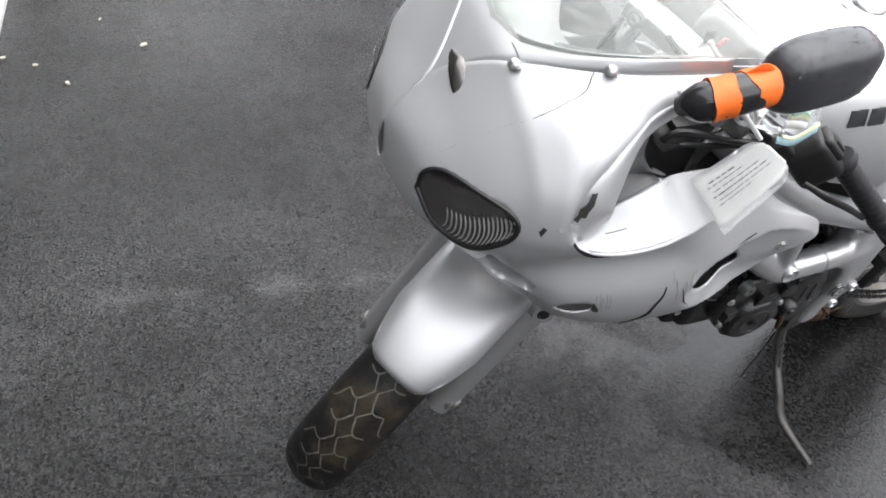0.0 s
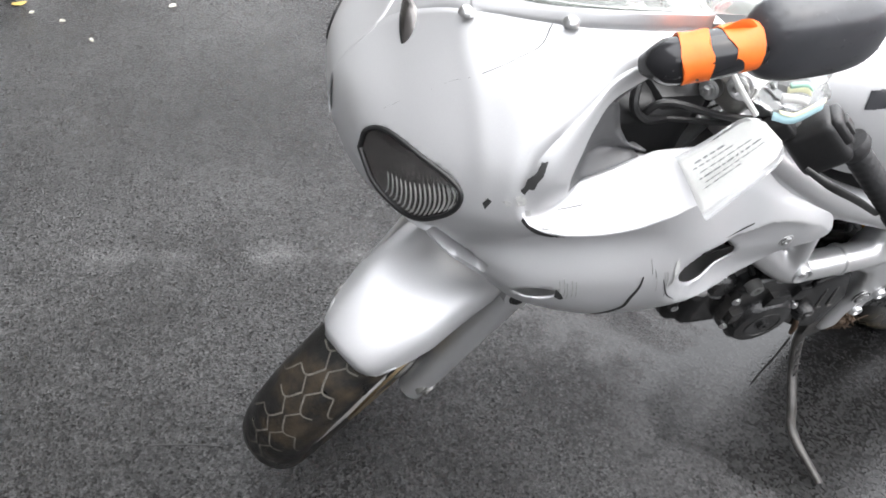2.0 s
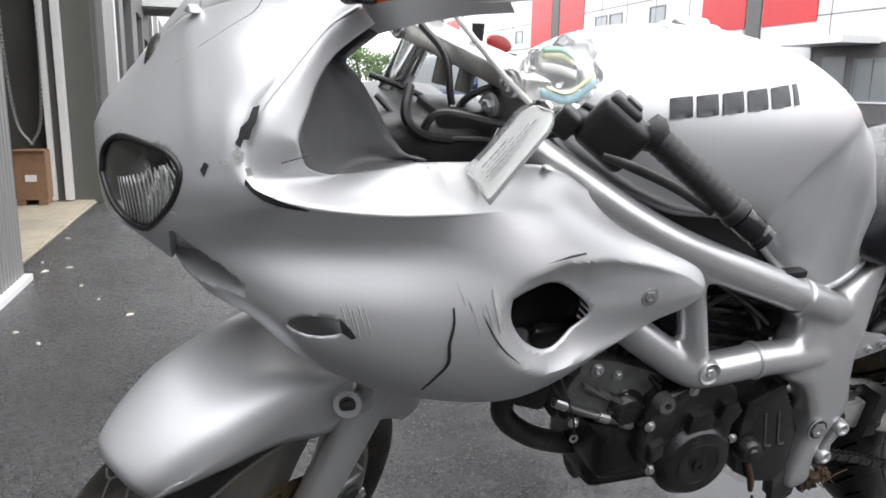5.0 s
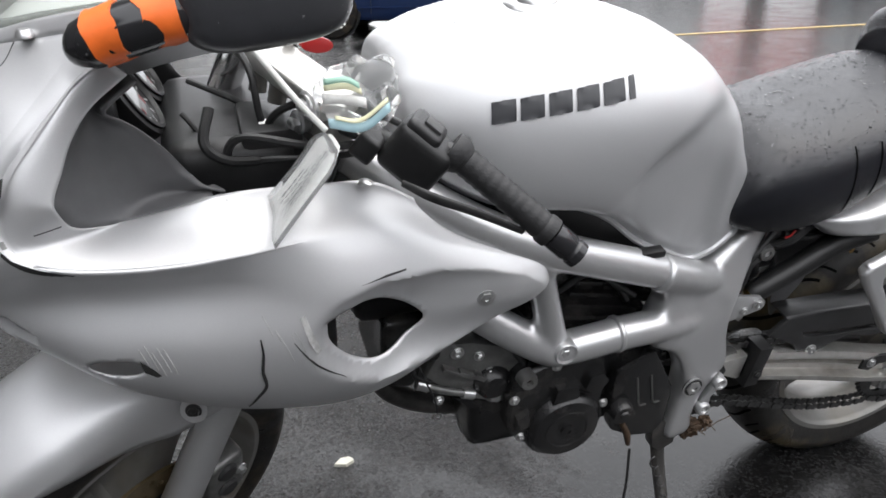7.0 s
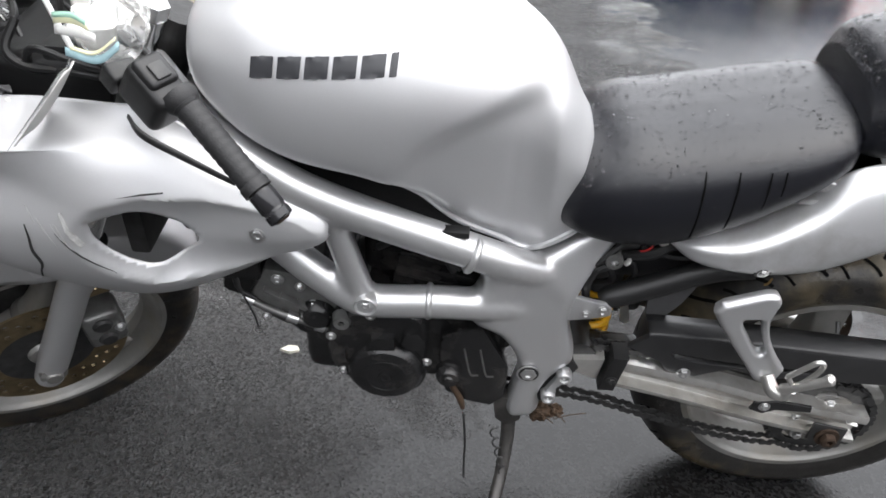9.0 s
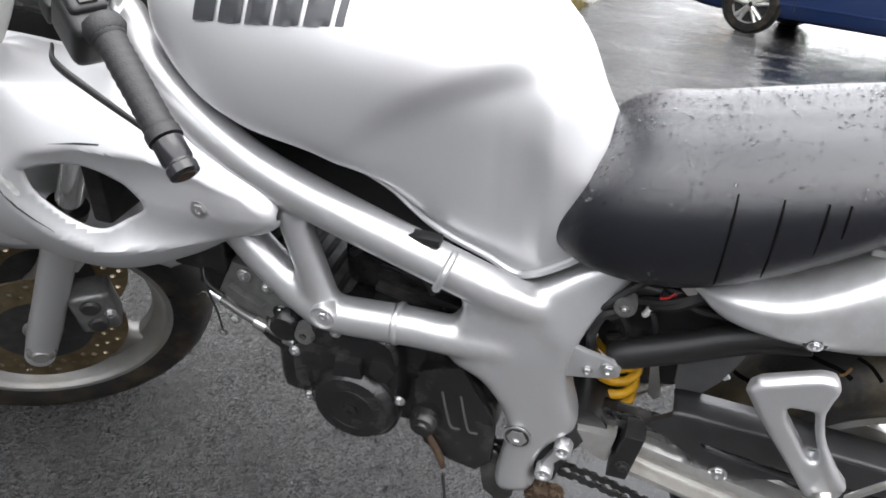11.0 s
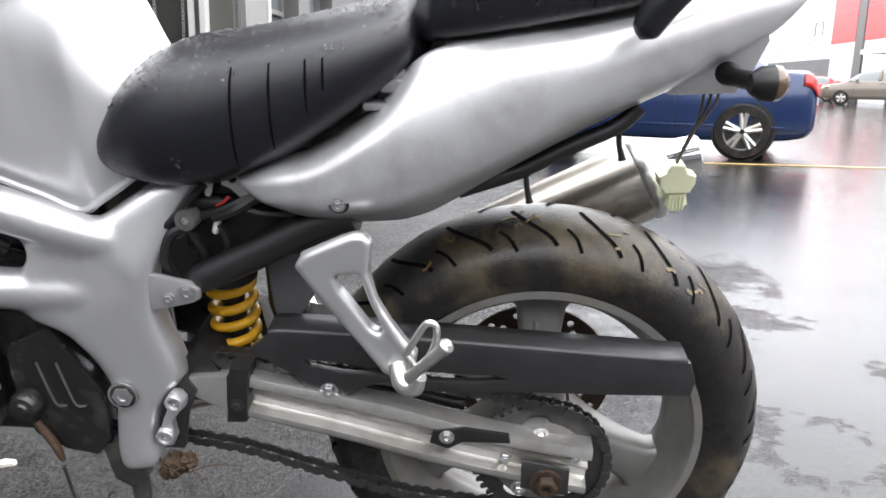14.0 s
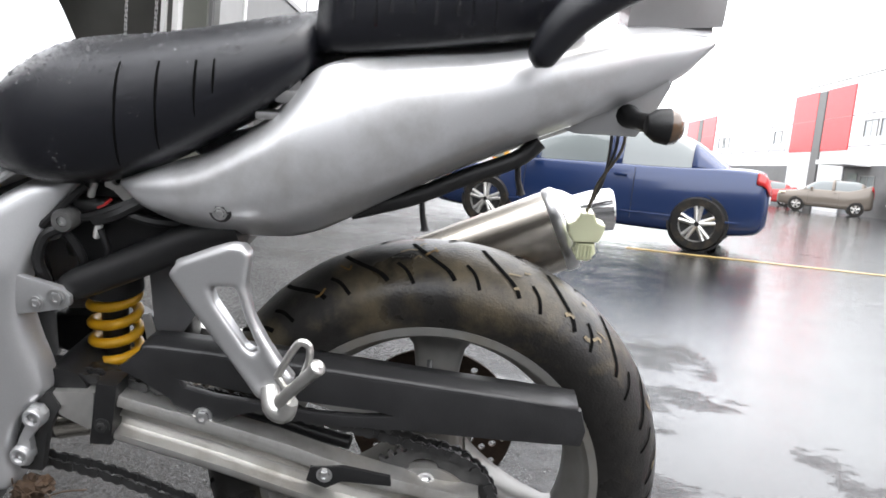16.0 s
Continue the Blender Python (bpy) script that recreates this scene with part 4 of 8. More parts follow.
# frame ---------------------------------------------------------------------------------------------------
frame_ob = new("frame")
frame_ob.parent = bike
for s in (-1, 1):
    cast = tube([(-.42, s * .06, .93), (-.34, s * .12, .88), (-.24, s * .150, .822), (-.14, s * .155, .776), (.07, s * .140, .692), (.13, s * .128, .665), (.17, s * .118, .650)], [.028, .028, .028, .028, .028, .027, .022], 20, 50)
    tube([(-.26, s * .125, .69), (-.20, s * .14, .645), (-.135, s * .150, .602), (-.10, s * .152, .594), (.0, s * .150, .600), (.07, s * .142, .594), (.12, s * .132, .588), (.15, s * .126, .58)], [.027, .027, .027, .027, .027, .027, .026, .02], 20, 50, bm=cast)
    tube([(-.165, s * .152, .775), (-.12, s * .150, .605)], [.020, .023], 18, 2, bm=cast)
    for c, d in (((.045, .702), (.087, -.033)), ((-.015, .600), (.1, .0))):
        dd = Vector((d[0], 0, d[1])).normalized()
        p = Vector((c[0], s * .150, c[1]))
        part("weld_collar", tube([p - dd * .005, p - dd * .002, p + dd * .002, p + dd * .005], [.027, .0295, .0295, .027], 20), FRAME_SILVER, frame_ob)
    PLATE = [(.066, .690), (.100, .684), (.125, .676), (.145, .678), (.17, .692), (.208, .716), (.235, .727), (.282, .734), (.250, .683), (.222, .630), (.213, .597), (.211, .565), (.219, .525), (.229, .492), (.232, .462), (.217, .445), (.198, .420), (.186, .385), (.184, .362), (.190, .340), (.180, .322), (.160, .318), (.138, .320), (.130, .345), (.136, .40), (.141, .435), (.132, .480), (.100, .532), (.058, .555), (.050, .585), (.056, .618), (.066, .640), (.060, .660)]
    bm = plate(PLATE, s * .100, s * .160, .018, smooth_n=120)
    for v in bm.verts:
        v.co.y *= 1 - 2.0 * max(0.0, v.co.z - .62) - .10 * max(0.0, (v.co.x - .10)) / .1
    tmp = bpy.data.meshes.new("plate")
    bm.to_mesh(tmp)
    bm.free()
    cast.from_mesh(tmp)
    bpy.data.meshes.remove(tmp)
    bmesh.ops.triangulate(cast, faces=cast.faces)
    melt(part("frame_casting", cast, FRAME_SILVER, frame_ob, "silver tubular frame side running into its pivot plate" if s < 0 else ""), .0045, 14)
    part("bolt_cup", lathe([(.0130, s * .165), (.0138, s * .178), (.0170, s * .180), (.0190, s * .176), (.0205, s * .150)], (-.111, 0, .6045), segs=28), FRAME_SILVER, frame_ob)
    # black disc puts the shade of the deep cup into its floor
    part("cup_floor", lathe([(0, s * .168), (.0135, s * .168)], (-.111, 0, .6045), segs=20), SCUFF_RECESS, frame_ob)
    part("bolt", bolt((-.111, s * .168, .6045), .0075, .009, (0, s, 0)), STEEL, frame_ob)
    # black ring painted as the shaded recess round the pivot cap
    part("pivot_washer", lathe([(0, s * .1535), (.017, s * .1535), (.0195, s * .150)], (.158, 0, .447), segs=28), SCUFF_RECESS, frame_ob)
    part("pivot_cap", bolt((.158, s * .152, .447), .014, .004, (0, s, 0)), STEEL, frame_ob)
    part("subframe_rail", tube([(.20, s * .09, .70), (.36, s * .085, .70), (.60, s * .08, .80), (.80, s * .06, .87)], .012, 12, 16), BLACK_PLASTIC, frame_ob)
    part("subframe_strut", tube([(.255, s * .112, .594), (.272, s * .112, .602), (.339, s * .11, .6338), (.412, s * .11, .6716), (.470, s * .12, .690)], [.014, .019, .020, .020, .016], 14, 20), BLACK_PLASTIC, frame_ob)
    part("battery_tray", box(.24, .44, min(s * .01, s * .085), max(s * .01, s * .085), .62, .72, .015), BLACK_PLASTIC, frame_ob)
part("steering_head", tube([(-.44, 0, .86), (-.385, 0, .98)], .035, 20, 2), DARK_METAL, frame_ob)

# swingarm, chain, guard ---------------------------------------------------------------------------------
arm = new("swingarm")
arm.parent = bike
top = spline([(.318, .4652), (.437, .4414), (.511, .4247), (.585, .4040), (.66, .3860), (.772, .3676)], 30)
bot = spline([(.304, .4055), (.433, .3733), (.509, .3513), (.585, .3310), (.662, .3140), (.765, .2931)], 30)
for s in (-1, 1):
    rows = []
    for (x1, z1), (x2, z2) in zip(top, bot):
        h = z1 - z2
        pr = [(.098, 0), (.128, 0), (.131, .1), (.131, .20), (.110, .24), (.110, .46), (.118, .50), (.118, .54), (.110, .58), (.110, .78), (.131, .82), (.131, .94), (.128, 1), (.098, 1)]
        rows.append([(x1 + (x2 - x1) * f, s * y, z1 - h * f) for y, f in pr])
    bm = bmesh.new()
    capped(bm, rows)
    part("arm_beam", bm, BRUSHED, arm, "ribbed alloy swingarm beam streaked with dirt" if s < 0 else "")
    part("axle_block", plate([(.678, .352), (.742, .340), (.742, .296), (.678, .306)], s * .131, s * .136, .002), DARK_METAL, arm)
    part("axle_nut", bolt((.711, s * .136, .318), .015, .014, (0, s, 0)), RUSTY, arm, "rust-streaked axle nut")
for s in (-1, 1):
    part("arm_pivot", plate([(.14, .475), (.20, .482), (.345, .470), (.345, .395), (.20, .405), (.14, .42)], s * .062, s * .094, .008), ENGINE_BLACK, arm)
part("arm_wedge", plate([(.2236, .457), (.287, .462), (.282, .411), (.275, .410), (.219, .437)], -.122, -.096, .003), BRUSHED, arm, "bare alloy end of the swingarm")
part("cross_tube", tube([(.24, -.11, .45), (.24, .11, .45)], .035, 18, 2), BLACK_PLASTIC, arm)

chain = new("drive_chain")
chain.parent = bike
cy = -.096
path = [(.135, .468)] + [(.135 + .058 * math.cos(a), .410 + .058 * math.sin(a)) for a in np.linspace(1.7, 4.9, 9)] + [(.206, .3445), (.294, .3286), (.389, .298), (.502, .2626), (.610, .245)] + [(.705 + .092 * math.cos(a), .3245 + .092 * math.sin(a)) for a in np.linspace(-2.1, 1.5, 16)] + [(.6, .437), (.45, .456), (.30, .470), (.216, .471), (.135, .468)]
loop = spline(path, 400)
seg = np.r_[0, np.cumsum(np.linalg.norm(np.diff(loop, axis=0), axis=1))]
count = int(seg[-1] / .0159)
for k in range(count):
    d0, d1 = seg[-1] * k / count, seg[-1] * (k + 1) / count
    a = np.array([np.interp(d0, seg, loop[:, i]) for i in range(2)])
    b = np.array([np.interp(d1, seg, loop[:, i]) for i in range(2)])
    t = (b - a) / np.linalg.norm(b - a)
    nn = np.array((-t[1], t[0]))
    bm_a = bmesh.new()
    for yy in ((-.010, -.008), (.008, .010)) if k % 2 else ((-.0075, -.0055), (.0055, .0075)):
        o = []
        for f, hgt in ((-.3, 0), (-.2, .0062), (.2, .0068), (.5, .0045), (.8, .0068), (1.2, .0062), (1.3, 0), (1.2, -.0062), (.8, -.0068), (.5, -.0045), (.2, -.0068), (-.2, -.0062)):
            q = a + (b - a) * f + nn * hgt
            o.append((q[0], q[1]))
        plate(o, cy + yy[0], cy + yy[1], 0, bm=bm_a)
    part("chain_link", bm_a, DARK_METAL, chain, "", False)


def sprocket(c, r, teeth, y, material, parent, holes):
    o = []
    for k in range(teeth):
        for f, rr in ((-.28, r - .004), (-.12, r + .004), (.12, r + .004), (.28, r - .004)):
            a = 2 * math.pi * (k + f) / teeth
            o.append((c.x + rr * math.cos(a), c.z + rr * math.sin(a)))
    return part("sprocket", plate(o, y - .003, y + .003, 0, holes), material, parent, "", False)


sprocket(AXLE_R, .092, 44, cy, DARK_METAL, rear_wheel, [ellipse(AXLE_R.x + .062 * math.cos(a), AXLE_R.z + .062 * math.sin(a), .014, .019, math.degrees(a)) for a in np.linspace(.4, 6.7, 6)[:-1]])
bm = lathe([(.02, -.134), (.030, -.134), (.034, -.137), (.052, -.137), (.064, -.132), (.070, -.118), (.066, -.09), (.03, -.085)], AXLE_R, segs=40)
part("sprocket_carrier", bm, ALLOY, rear_wheel)
for k in range(5):
    a = radians(20 + 72 * k)
    part("carrier_nut", bolt((AXLE_R.x + .050 * math.cos(a), -.106, AXLE_R.z + .050 * math.sin(a)), .008, .009), STEEL, rear_wheel)

guard = new("chain_guard")
guard.parent = bike
GO = [(.318, .500), (.352, .5312), (.42, .5295), (.525, .5245), (.724, .5120), (.884, .5027), (.893, .475), (.889, .454), (.80, .452), (.732, .452), (.68, .452), (.60, .4495), (.55, .4500), (.503, .4640), (.47, .452), (.440, .437), (.413, .430), (.398, .440), (.380, .466), (.345, .488)]
SLOT = [(.392, .492), (.43, .489), (.476, .483), (.56, .478), (.634, .475), (.655, .471), (.62, .466), (.564, .465), (.50, .470), (.440, .474), (.400, .482)]
part("guard_blade", plate(GO, -.124, -.112, .003, [SLOT]), GUARD, guard, "black plastic chain guard")
rows = [[(x, y, z + dz) for y, dz in ((-.122, -.002), (-.116, .001), (-.095, .002), (-.075, .0))] for x, z in spline([(.348, .528), (.362, .5305), (.42, .529), (.525, .5245), (.724, .512), (.880, .5025)], 24)]
bm = bmesh.new()
grid(bm, rows)
thicken(part("guard_top", bm, GUARD, guard), .003)
part("guard_bolt", bolt((.423, -.124, .446), .0085, .006), STEEL, guard)
part("hugger_bracket", plate([(.555, .375), (.56, .395), (.60, .40), (.66, .392), (.662, .378), (.60, .378), (.58, .366)], -.134, -.128, .002), BLACK_PLASTIC, guard)
part("bracket_bolt", bolt((.578, -.134, .386), .007, .005), STEEL, guard)

# rear shock ---------------------------------------------------------------------------------------------
shock = new("rear_shock")
shock.parent = bike
pts = [(.2705 + .029 * math.cos(a), -.02 + .029 * math.sin(a), .424 + .0255 * a / (2 * math.pi)) for a in np.linspace(0, 2 * math.pi * 5.2, 170)]
part("coil_spring", tube(pts, .0070, 10), YELLOW, shock, "yellow coil spring")
part("damper_body", tube([(.2705, -.02, .40), (.2705, -.02, .60)], .017, 18, 2), BLACK_PLASTIC, shock)
part("reservoir", tube([(.2705, -.02, .56), (.2705, -.03, .67)], .038, 18, 2), BLACK_PLASTIC, shock)

# foot-peg hanger ------------------------------------------------------------------------------------------
hanger = new("pillion_footrest")
hanger.parent = bike
HO = [(.408, .655), (.42, .668), (.475, .692), (.490, .692), (.497, .682), (.492, .645), (.500, .610), (.516, .580), (.535, .552), (.546, .540), (.542, .515), (.525, .503), (.512, .508), (.495, .530), (.455, .590), (.428, .622)]
HH = [(.452, .642), (.480, .645), (.487, .628), (.492, .608), (.507, .576), (.504, .566), (.492, .574), (.458, .624)]
bm = plate(HO, -.186, -.162, .004, [HH])
bmesh.ops.triangulate(bm, faces=bm.faces)
tube([(.412, -.176, .655), (.44, -.178, .612), (.48, -.18, .560), (.512, -.182, .518)], [.008, .007, .007, .008], 12, 20, bm=bm)
tube([(.416, -.174, .660), (.484, -.176, .688), (.486, -.178, .650), (.498, -.18, .606), (.520, -.182, .566), (.540, -.182, .538)], [.008, .007, .0055, .0055, .007, .008], 12, 30, bm=bm)
melt(part("hanger_plate", bm, FRAME_SILVER, hanger, "silver cast footrest hanger"), .003, 5)
part("peg_clevis", tube([(.522, -.188, .530), (.530, -.205, .516), (.544, -.21, .514), (.552, -.215, .532)], [.010, .012, .012, .008], 12, 14), BRUSHED, hanger)
loop = [(.536, -.215, .560), (.552, -.222, .592), (.562, -.225, .607), (.572, -.225, .602), (.569, -.222, .576), (.552, -.218, .545)]
part("peg_frame", tube(loop + [loop[0]], .0042, 8, 40), BRUSHED, hanger, "bent alloy plate of the folded footpeg")
part("peg", tube([(.540, -.212, .528), (.556, -.225, .552), (.575, -.235, .576), (.584, -.239, .588), (.587, -.241, .592)], [.0085, .007, .0075, .0095, .003], 12, 24), BRUSHED, hanger, "folded-up alloy footpeg")
part("hanger_bolt", bolt((.532, -.186, .510), .007, .005), STEEL, hanger)

# rider footrest bracket leftovers and shock linkage plate
part("linkage_plate", plate([(.200, .618), (.212, .6155), (.262, .6045), (.2725, .594), (.272, .583), (.262, .577), (.23, .569), (.2, .563)], -.136, -.126, .003), FRAME_SILVER, frame_ob)
part("linkage_bolt", bolt((.2326, -.137, .5824), .006, .003), STEEL, frame_ob)
part("linkage_bolt", bolt((.2577, -.137, .5917), .008, .004), STEEL, frame_ob)
stay = bmesh.new()
plate([(.210, .441), (.216, .447), (.228, .446), (.234, .437), (.232, .424), (.222, .414), (.212, .400), (.213, .388), (.212, .372), (.208, .362), (.197, .360), (.191, .368), (.193, .386), (.200, .404), (.208, .420)], -.142, -.128, .003, bm=stay)
for cx, cz in ((.221, .433), (.201, .378)):
    lathe([(.0060, -.144), (.0078, -.149), (.0112, -.149), (.0128, -.146), (.0130, -.130)], (cx, 0, cz), segs=28, bm=stay)
    part("stay_bolt", bolt((cx, -.143, cz), .0055, .003), STEEL, frame_ob)
part("footrest_stay", stay, FRAME_SILVER, frame_ob, "cut-off footrest stay with two bolts")
# black sheet behind the stay, standing for the shade in its slot
part("stay_gap", plate([(.232, .462), (.195, .445), (.176, .39), (.178, .345), (.215, .345), (.226, .40), (.245, .44)], -.126, -.112, .002), SCUFF_RECESS, frame_ob)

# exhaust ---------------------------------------------------------------------------------------------------
exhaust = new("exhaust")
exhaust.parent = bike
p1 = Vector((.886, .212, .640))
d = Vector((.896, .02, .436)).normalized()
p0 = p1 - d * .42
part("silencer_can", tube([p0, p0 + d * .05, p1 - d * .015, p1], [.045, .0635, .0645, .0635], 36), CAN_STEEL, exhaust, "brushed steel silencer stained brown")
part("end_band", tube([p1 - d * .022, p1 - d * .018, p1 - d * .006, p1 - d * .002], [.0645, .0672, .0672, .0645], 36), STEEL, exhaust, "steel clamp band at the silencer end")
part("end_cap", tube([p1, p1 + d * .012, p1 + d * .03], [.0625, .054, .036], 36), CHROME, exhaust)
part("tail_spout", tube([p1 + d * .008 + Vector((0, 0, .012)), (.925, .213, .668), (.950, .213, .673), (.953, .213, .6735)], [.033, .0325, .033, .030], 28), CHROME, exhaust)
part("link_pipe", tube([(.10, .12, .25), (.30, .15, .30), (.45, .16, .46), p0], .021, 18, 24), CAN_STEEL, exhaust)
part("front_header", tube([(-.29, 0, .54), (-.325, 0, .525), (-.346, 0, .485), (-.344, 0, .442), (-.300, 0, .400), (-.240, 0, .374), (-.18, .01, .355), (-.05, .05, .30), (.10, .12, .25)], .019, 18, 40), STAND_METAL, exhaust)

# engine ---------------------------------------------------------------------------------------------------
engine = new("engine")
engine.parent = bike
part("crankcase", box(-.228, .12, -.118, .13, .372, .56, .03, segs=3), ENGINE_BLACK, engine, "black painted crankcase with dried road dirt")
CV = spline([(-.182, .47), (-.172, .535), (-.12, .566), (-.05, .566), (-.02, .545), (-.015, .47), (-.03, .41), (-.08, .385), (-.14, .392), (-.175, .43), (-.182, .47)], 48)[:-1]
bm = bmesh.new()
rows = []
for f, y in ((1.0, -.118), (1.0, -.138), (.985, -.145), (.93, -.150), (.86, -.150)):
    rows.append([(-.095 + (x + .095) * f, y, .474 + (z - .474) * f) for x, z in CV])
capped(bm, rows)
part("sump", box(-.215, .10, -.075, .09, .318, .42, .03, segs=3), ENGINE_BLACK, engine)
part("generator_cover", bm, ENGINE_BLACK, engine, "round black generator cover")
part("cover_dome", lathe([(0, -.166), (.010, -.166), (.013, -.168), (.040, -.169), (.056, -.166), (.063, -.158), (.066, -.148), (.069, -.135)], (-.083, 0, .430), segs=40), ENGINE_BLACK, engine)
for k in range(5):
    a = radians(70 + 62 * k)
    part("cover_bolt", bolt((-.095 + .083 * math.cos(a + .5), -.150, .475 + .083 * math.sin(a + .5)), .006, .005), STEEL, engine)
for o in ([(-.106, .517), (-.069, .519), (-.066, .490), (-.080, .487), (-.112, .484)], [(-.051, .531), (-.030, .535), (-.017, .516), (-.029, .494), (-.044, .494), (-.058, .506)], [(-.170, .470), (-.150, .480), (-.146, .450), (-.168, .440)]):
    part("cover_lug", plate(o, -.163, -.142, .005), ENGINE_BLACK, engine)
part("cover_collar", lathe([(.006, -.150), (.006, -.158), (.013, -.158), (.015, -.150), (.017, -.14)], (-.154, 0, .540), segs=24), GREY_CAST, engine, "worn grey bolt collar")
SC = [(.006, .500), (.012, .510), (.066, .537), (.075, .533), (.112, .463), (.123, .437), (.122, .366), (.102, .342), (.06, .350), (.02, .374), (.006, .42)]
part("sprocket_cover", plate(SC, -.145, -.11, .008), ENGINE_BLACK, engine, "black sprocket cover")
for k in range(2):
    part("cover_rib", tube([(.047 + .0265 * k, -.1455, .490), (.054 + .0265 * k, -.1462, .456), (.0618 + .0265 * k, -.1462, .4265), (.0747 + .0265 * k, -.1455, .4245)], .0016, 6, 14), GREY_CAST, engine)
part("cover_edge", tube([(.010, -.140, .509), (.066, -.140, .535), (.074, -.140, .531), (.111, -.140, .463), (.121, -.140, .437), (.120, -.140, .367)], .0035, 8, 30), ENGINE_BLACK, engine)
part("clutch_release", lathe([(0, -.168), (.008, -.168), (.010, -.165), (.017, -.164), (.021, -.158), (.023, -.140)], (.024, 0, .428), segs=28), ENGINE_BLACK, engine)
for cx, cz, ang, nm in ((-.27, .56, 70, "front"), (.02, .68, -12, "rear")):
    m = Matrix.Translation((cx, 0, cz)) @ Matrix.Rotation(radians(-ang), 4, 'Y')
    for k in range(7):
        bm = box(-.075, .075, -.085, .085, -.13 + .022 * k, -.122 + .022 * k, .002)
        bm.transform(m)
        part("cooling_fin", bm, DARK_METAL if nm == "front" else ENGINE_BLACK, engine)
    bm = box(-.062, .062, -.072, .072, -.14, .06, .01)
    bm.transform(m)
    part("cylinder", bm, GREY_CAST if nm == "front" else ENGINE_BLACK, engine)
    bm = box(-.075, .075, -.08, .08, .02, .085, .015)
    bm.transform(m)
    part("cylinder_head", bm, ENGINE_BLACK, engine)
part("airbox", box(-.30, .16, -.105, .105, .70, .86, .03, segs=3), BLACK_PLASTIC, engine)
part("radiator", box(-.47, -.44, -.15, .15, .655, .80, .006), DARK_METAL, engine)
part("oil_filter", tube([(-.14, 0, .335), (-.205, 0, .332)], .034, 24, 2), BLACK_PLASTIC, engine)
part("gear_linkage", tube([(.030, -.15, .400), (.044, -.150, .372), (.050, -.150, .355), (.054, -.150, .338)], [.005, .006, .006, .004], 10, 12), CLOD, engine)
part("drain_hose", tube([(.056, -.155, .330), (.064, -.157, .25), (.066, -.158, .19), (.069, -.16, .134)], .0025, 6, 10), DARK_METAL, engine)

# side stand -----------------------------------------------------------------------------------------------
stand = new("side_stand")
stand.parent = bike
part("stand_leg", tube([(.134, -.118, .330), (.143, -.128, .257), (.138, -.172, .195), (.124, -.235, .150), (.120, -.285, .112), (0.126, -0.395, 0.100)], [.015, .013, .012, .012, .012, .008], 12, 30, flat=.75), STAND_METAL, stand, "dark scraped side stand leg wet with rain")
part("stand_bracket", plate([(.105, .36), (.165, .36), (.16, .30), (.135, .285), (.115, .30)], -.14, -.115, .004), STAND_METAL, stand)
part("stand_spring", tube([(.112 + .006 * math.cos(a) + .0009 * a, -.150 - .0012 * a, .285 - .0030 * a + .006 * math.sin(a)) for a in np.linspace(0, 6.28 * 5, 90)], .0016, 6), DARK_METAL, stand)

clod_rng = random.Random(21)
clod = bmesh.new()
for c, r in (((0.200, -0.130, 0.320), .017), ((0.222, -0.134, 0.330), .012), ((0.186, -0.130, 0.308), .010)):
    lump = bmesh.new()
    bmesh.ops.create_icosphere(lump, subdivisions=3, radius=1)
    for v in lump.verts:
        v.co = Vector(c) + v.co * r * (1 + .55 * noise.noise(v.co * 2.6 + Vector(c) * 40))
    tmp = bpy.data.meshes.new("clod")
    lump.to_mesh(tmp)
    lump.free()
    clod.from_mesh(tmp)
    bpy.data.meshes.remove(tmp)
for k in range(9):
    p = Vector((0.200 + clod_rng.uniform(-.02, .03), -0.142, 0.320 + clod_rng.uniform(-.01, .015)))
    q = p + Vector((clod_rng.uniform(-.02, .06), clod_rng.uniform(-.02, .01), clod_rng.uniform(-.03, .03)))
    tube([p, p.lerp(q, .5) + Vector((0, 0, .004)), q], .0010, 5, bm=clod)
part("dirt_clod", clod, CLOD, stand, "clump of brown dirt and stalks caught at the pivot")

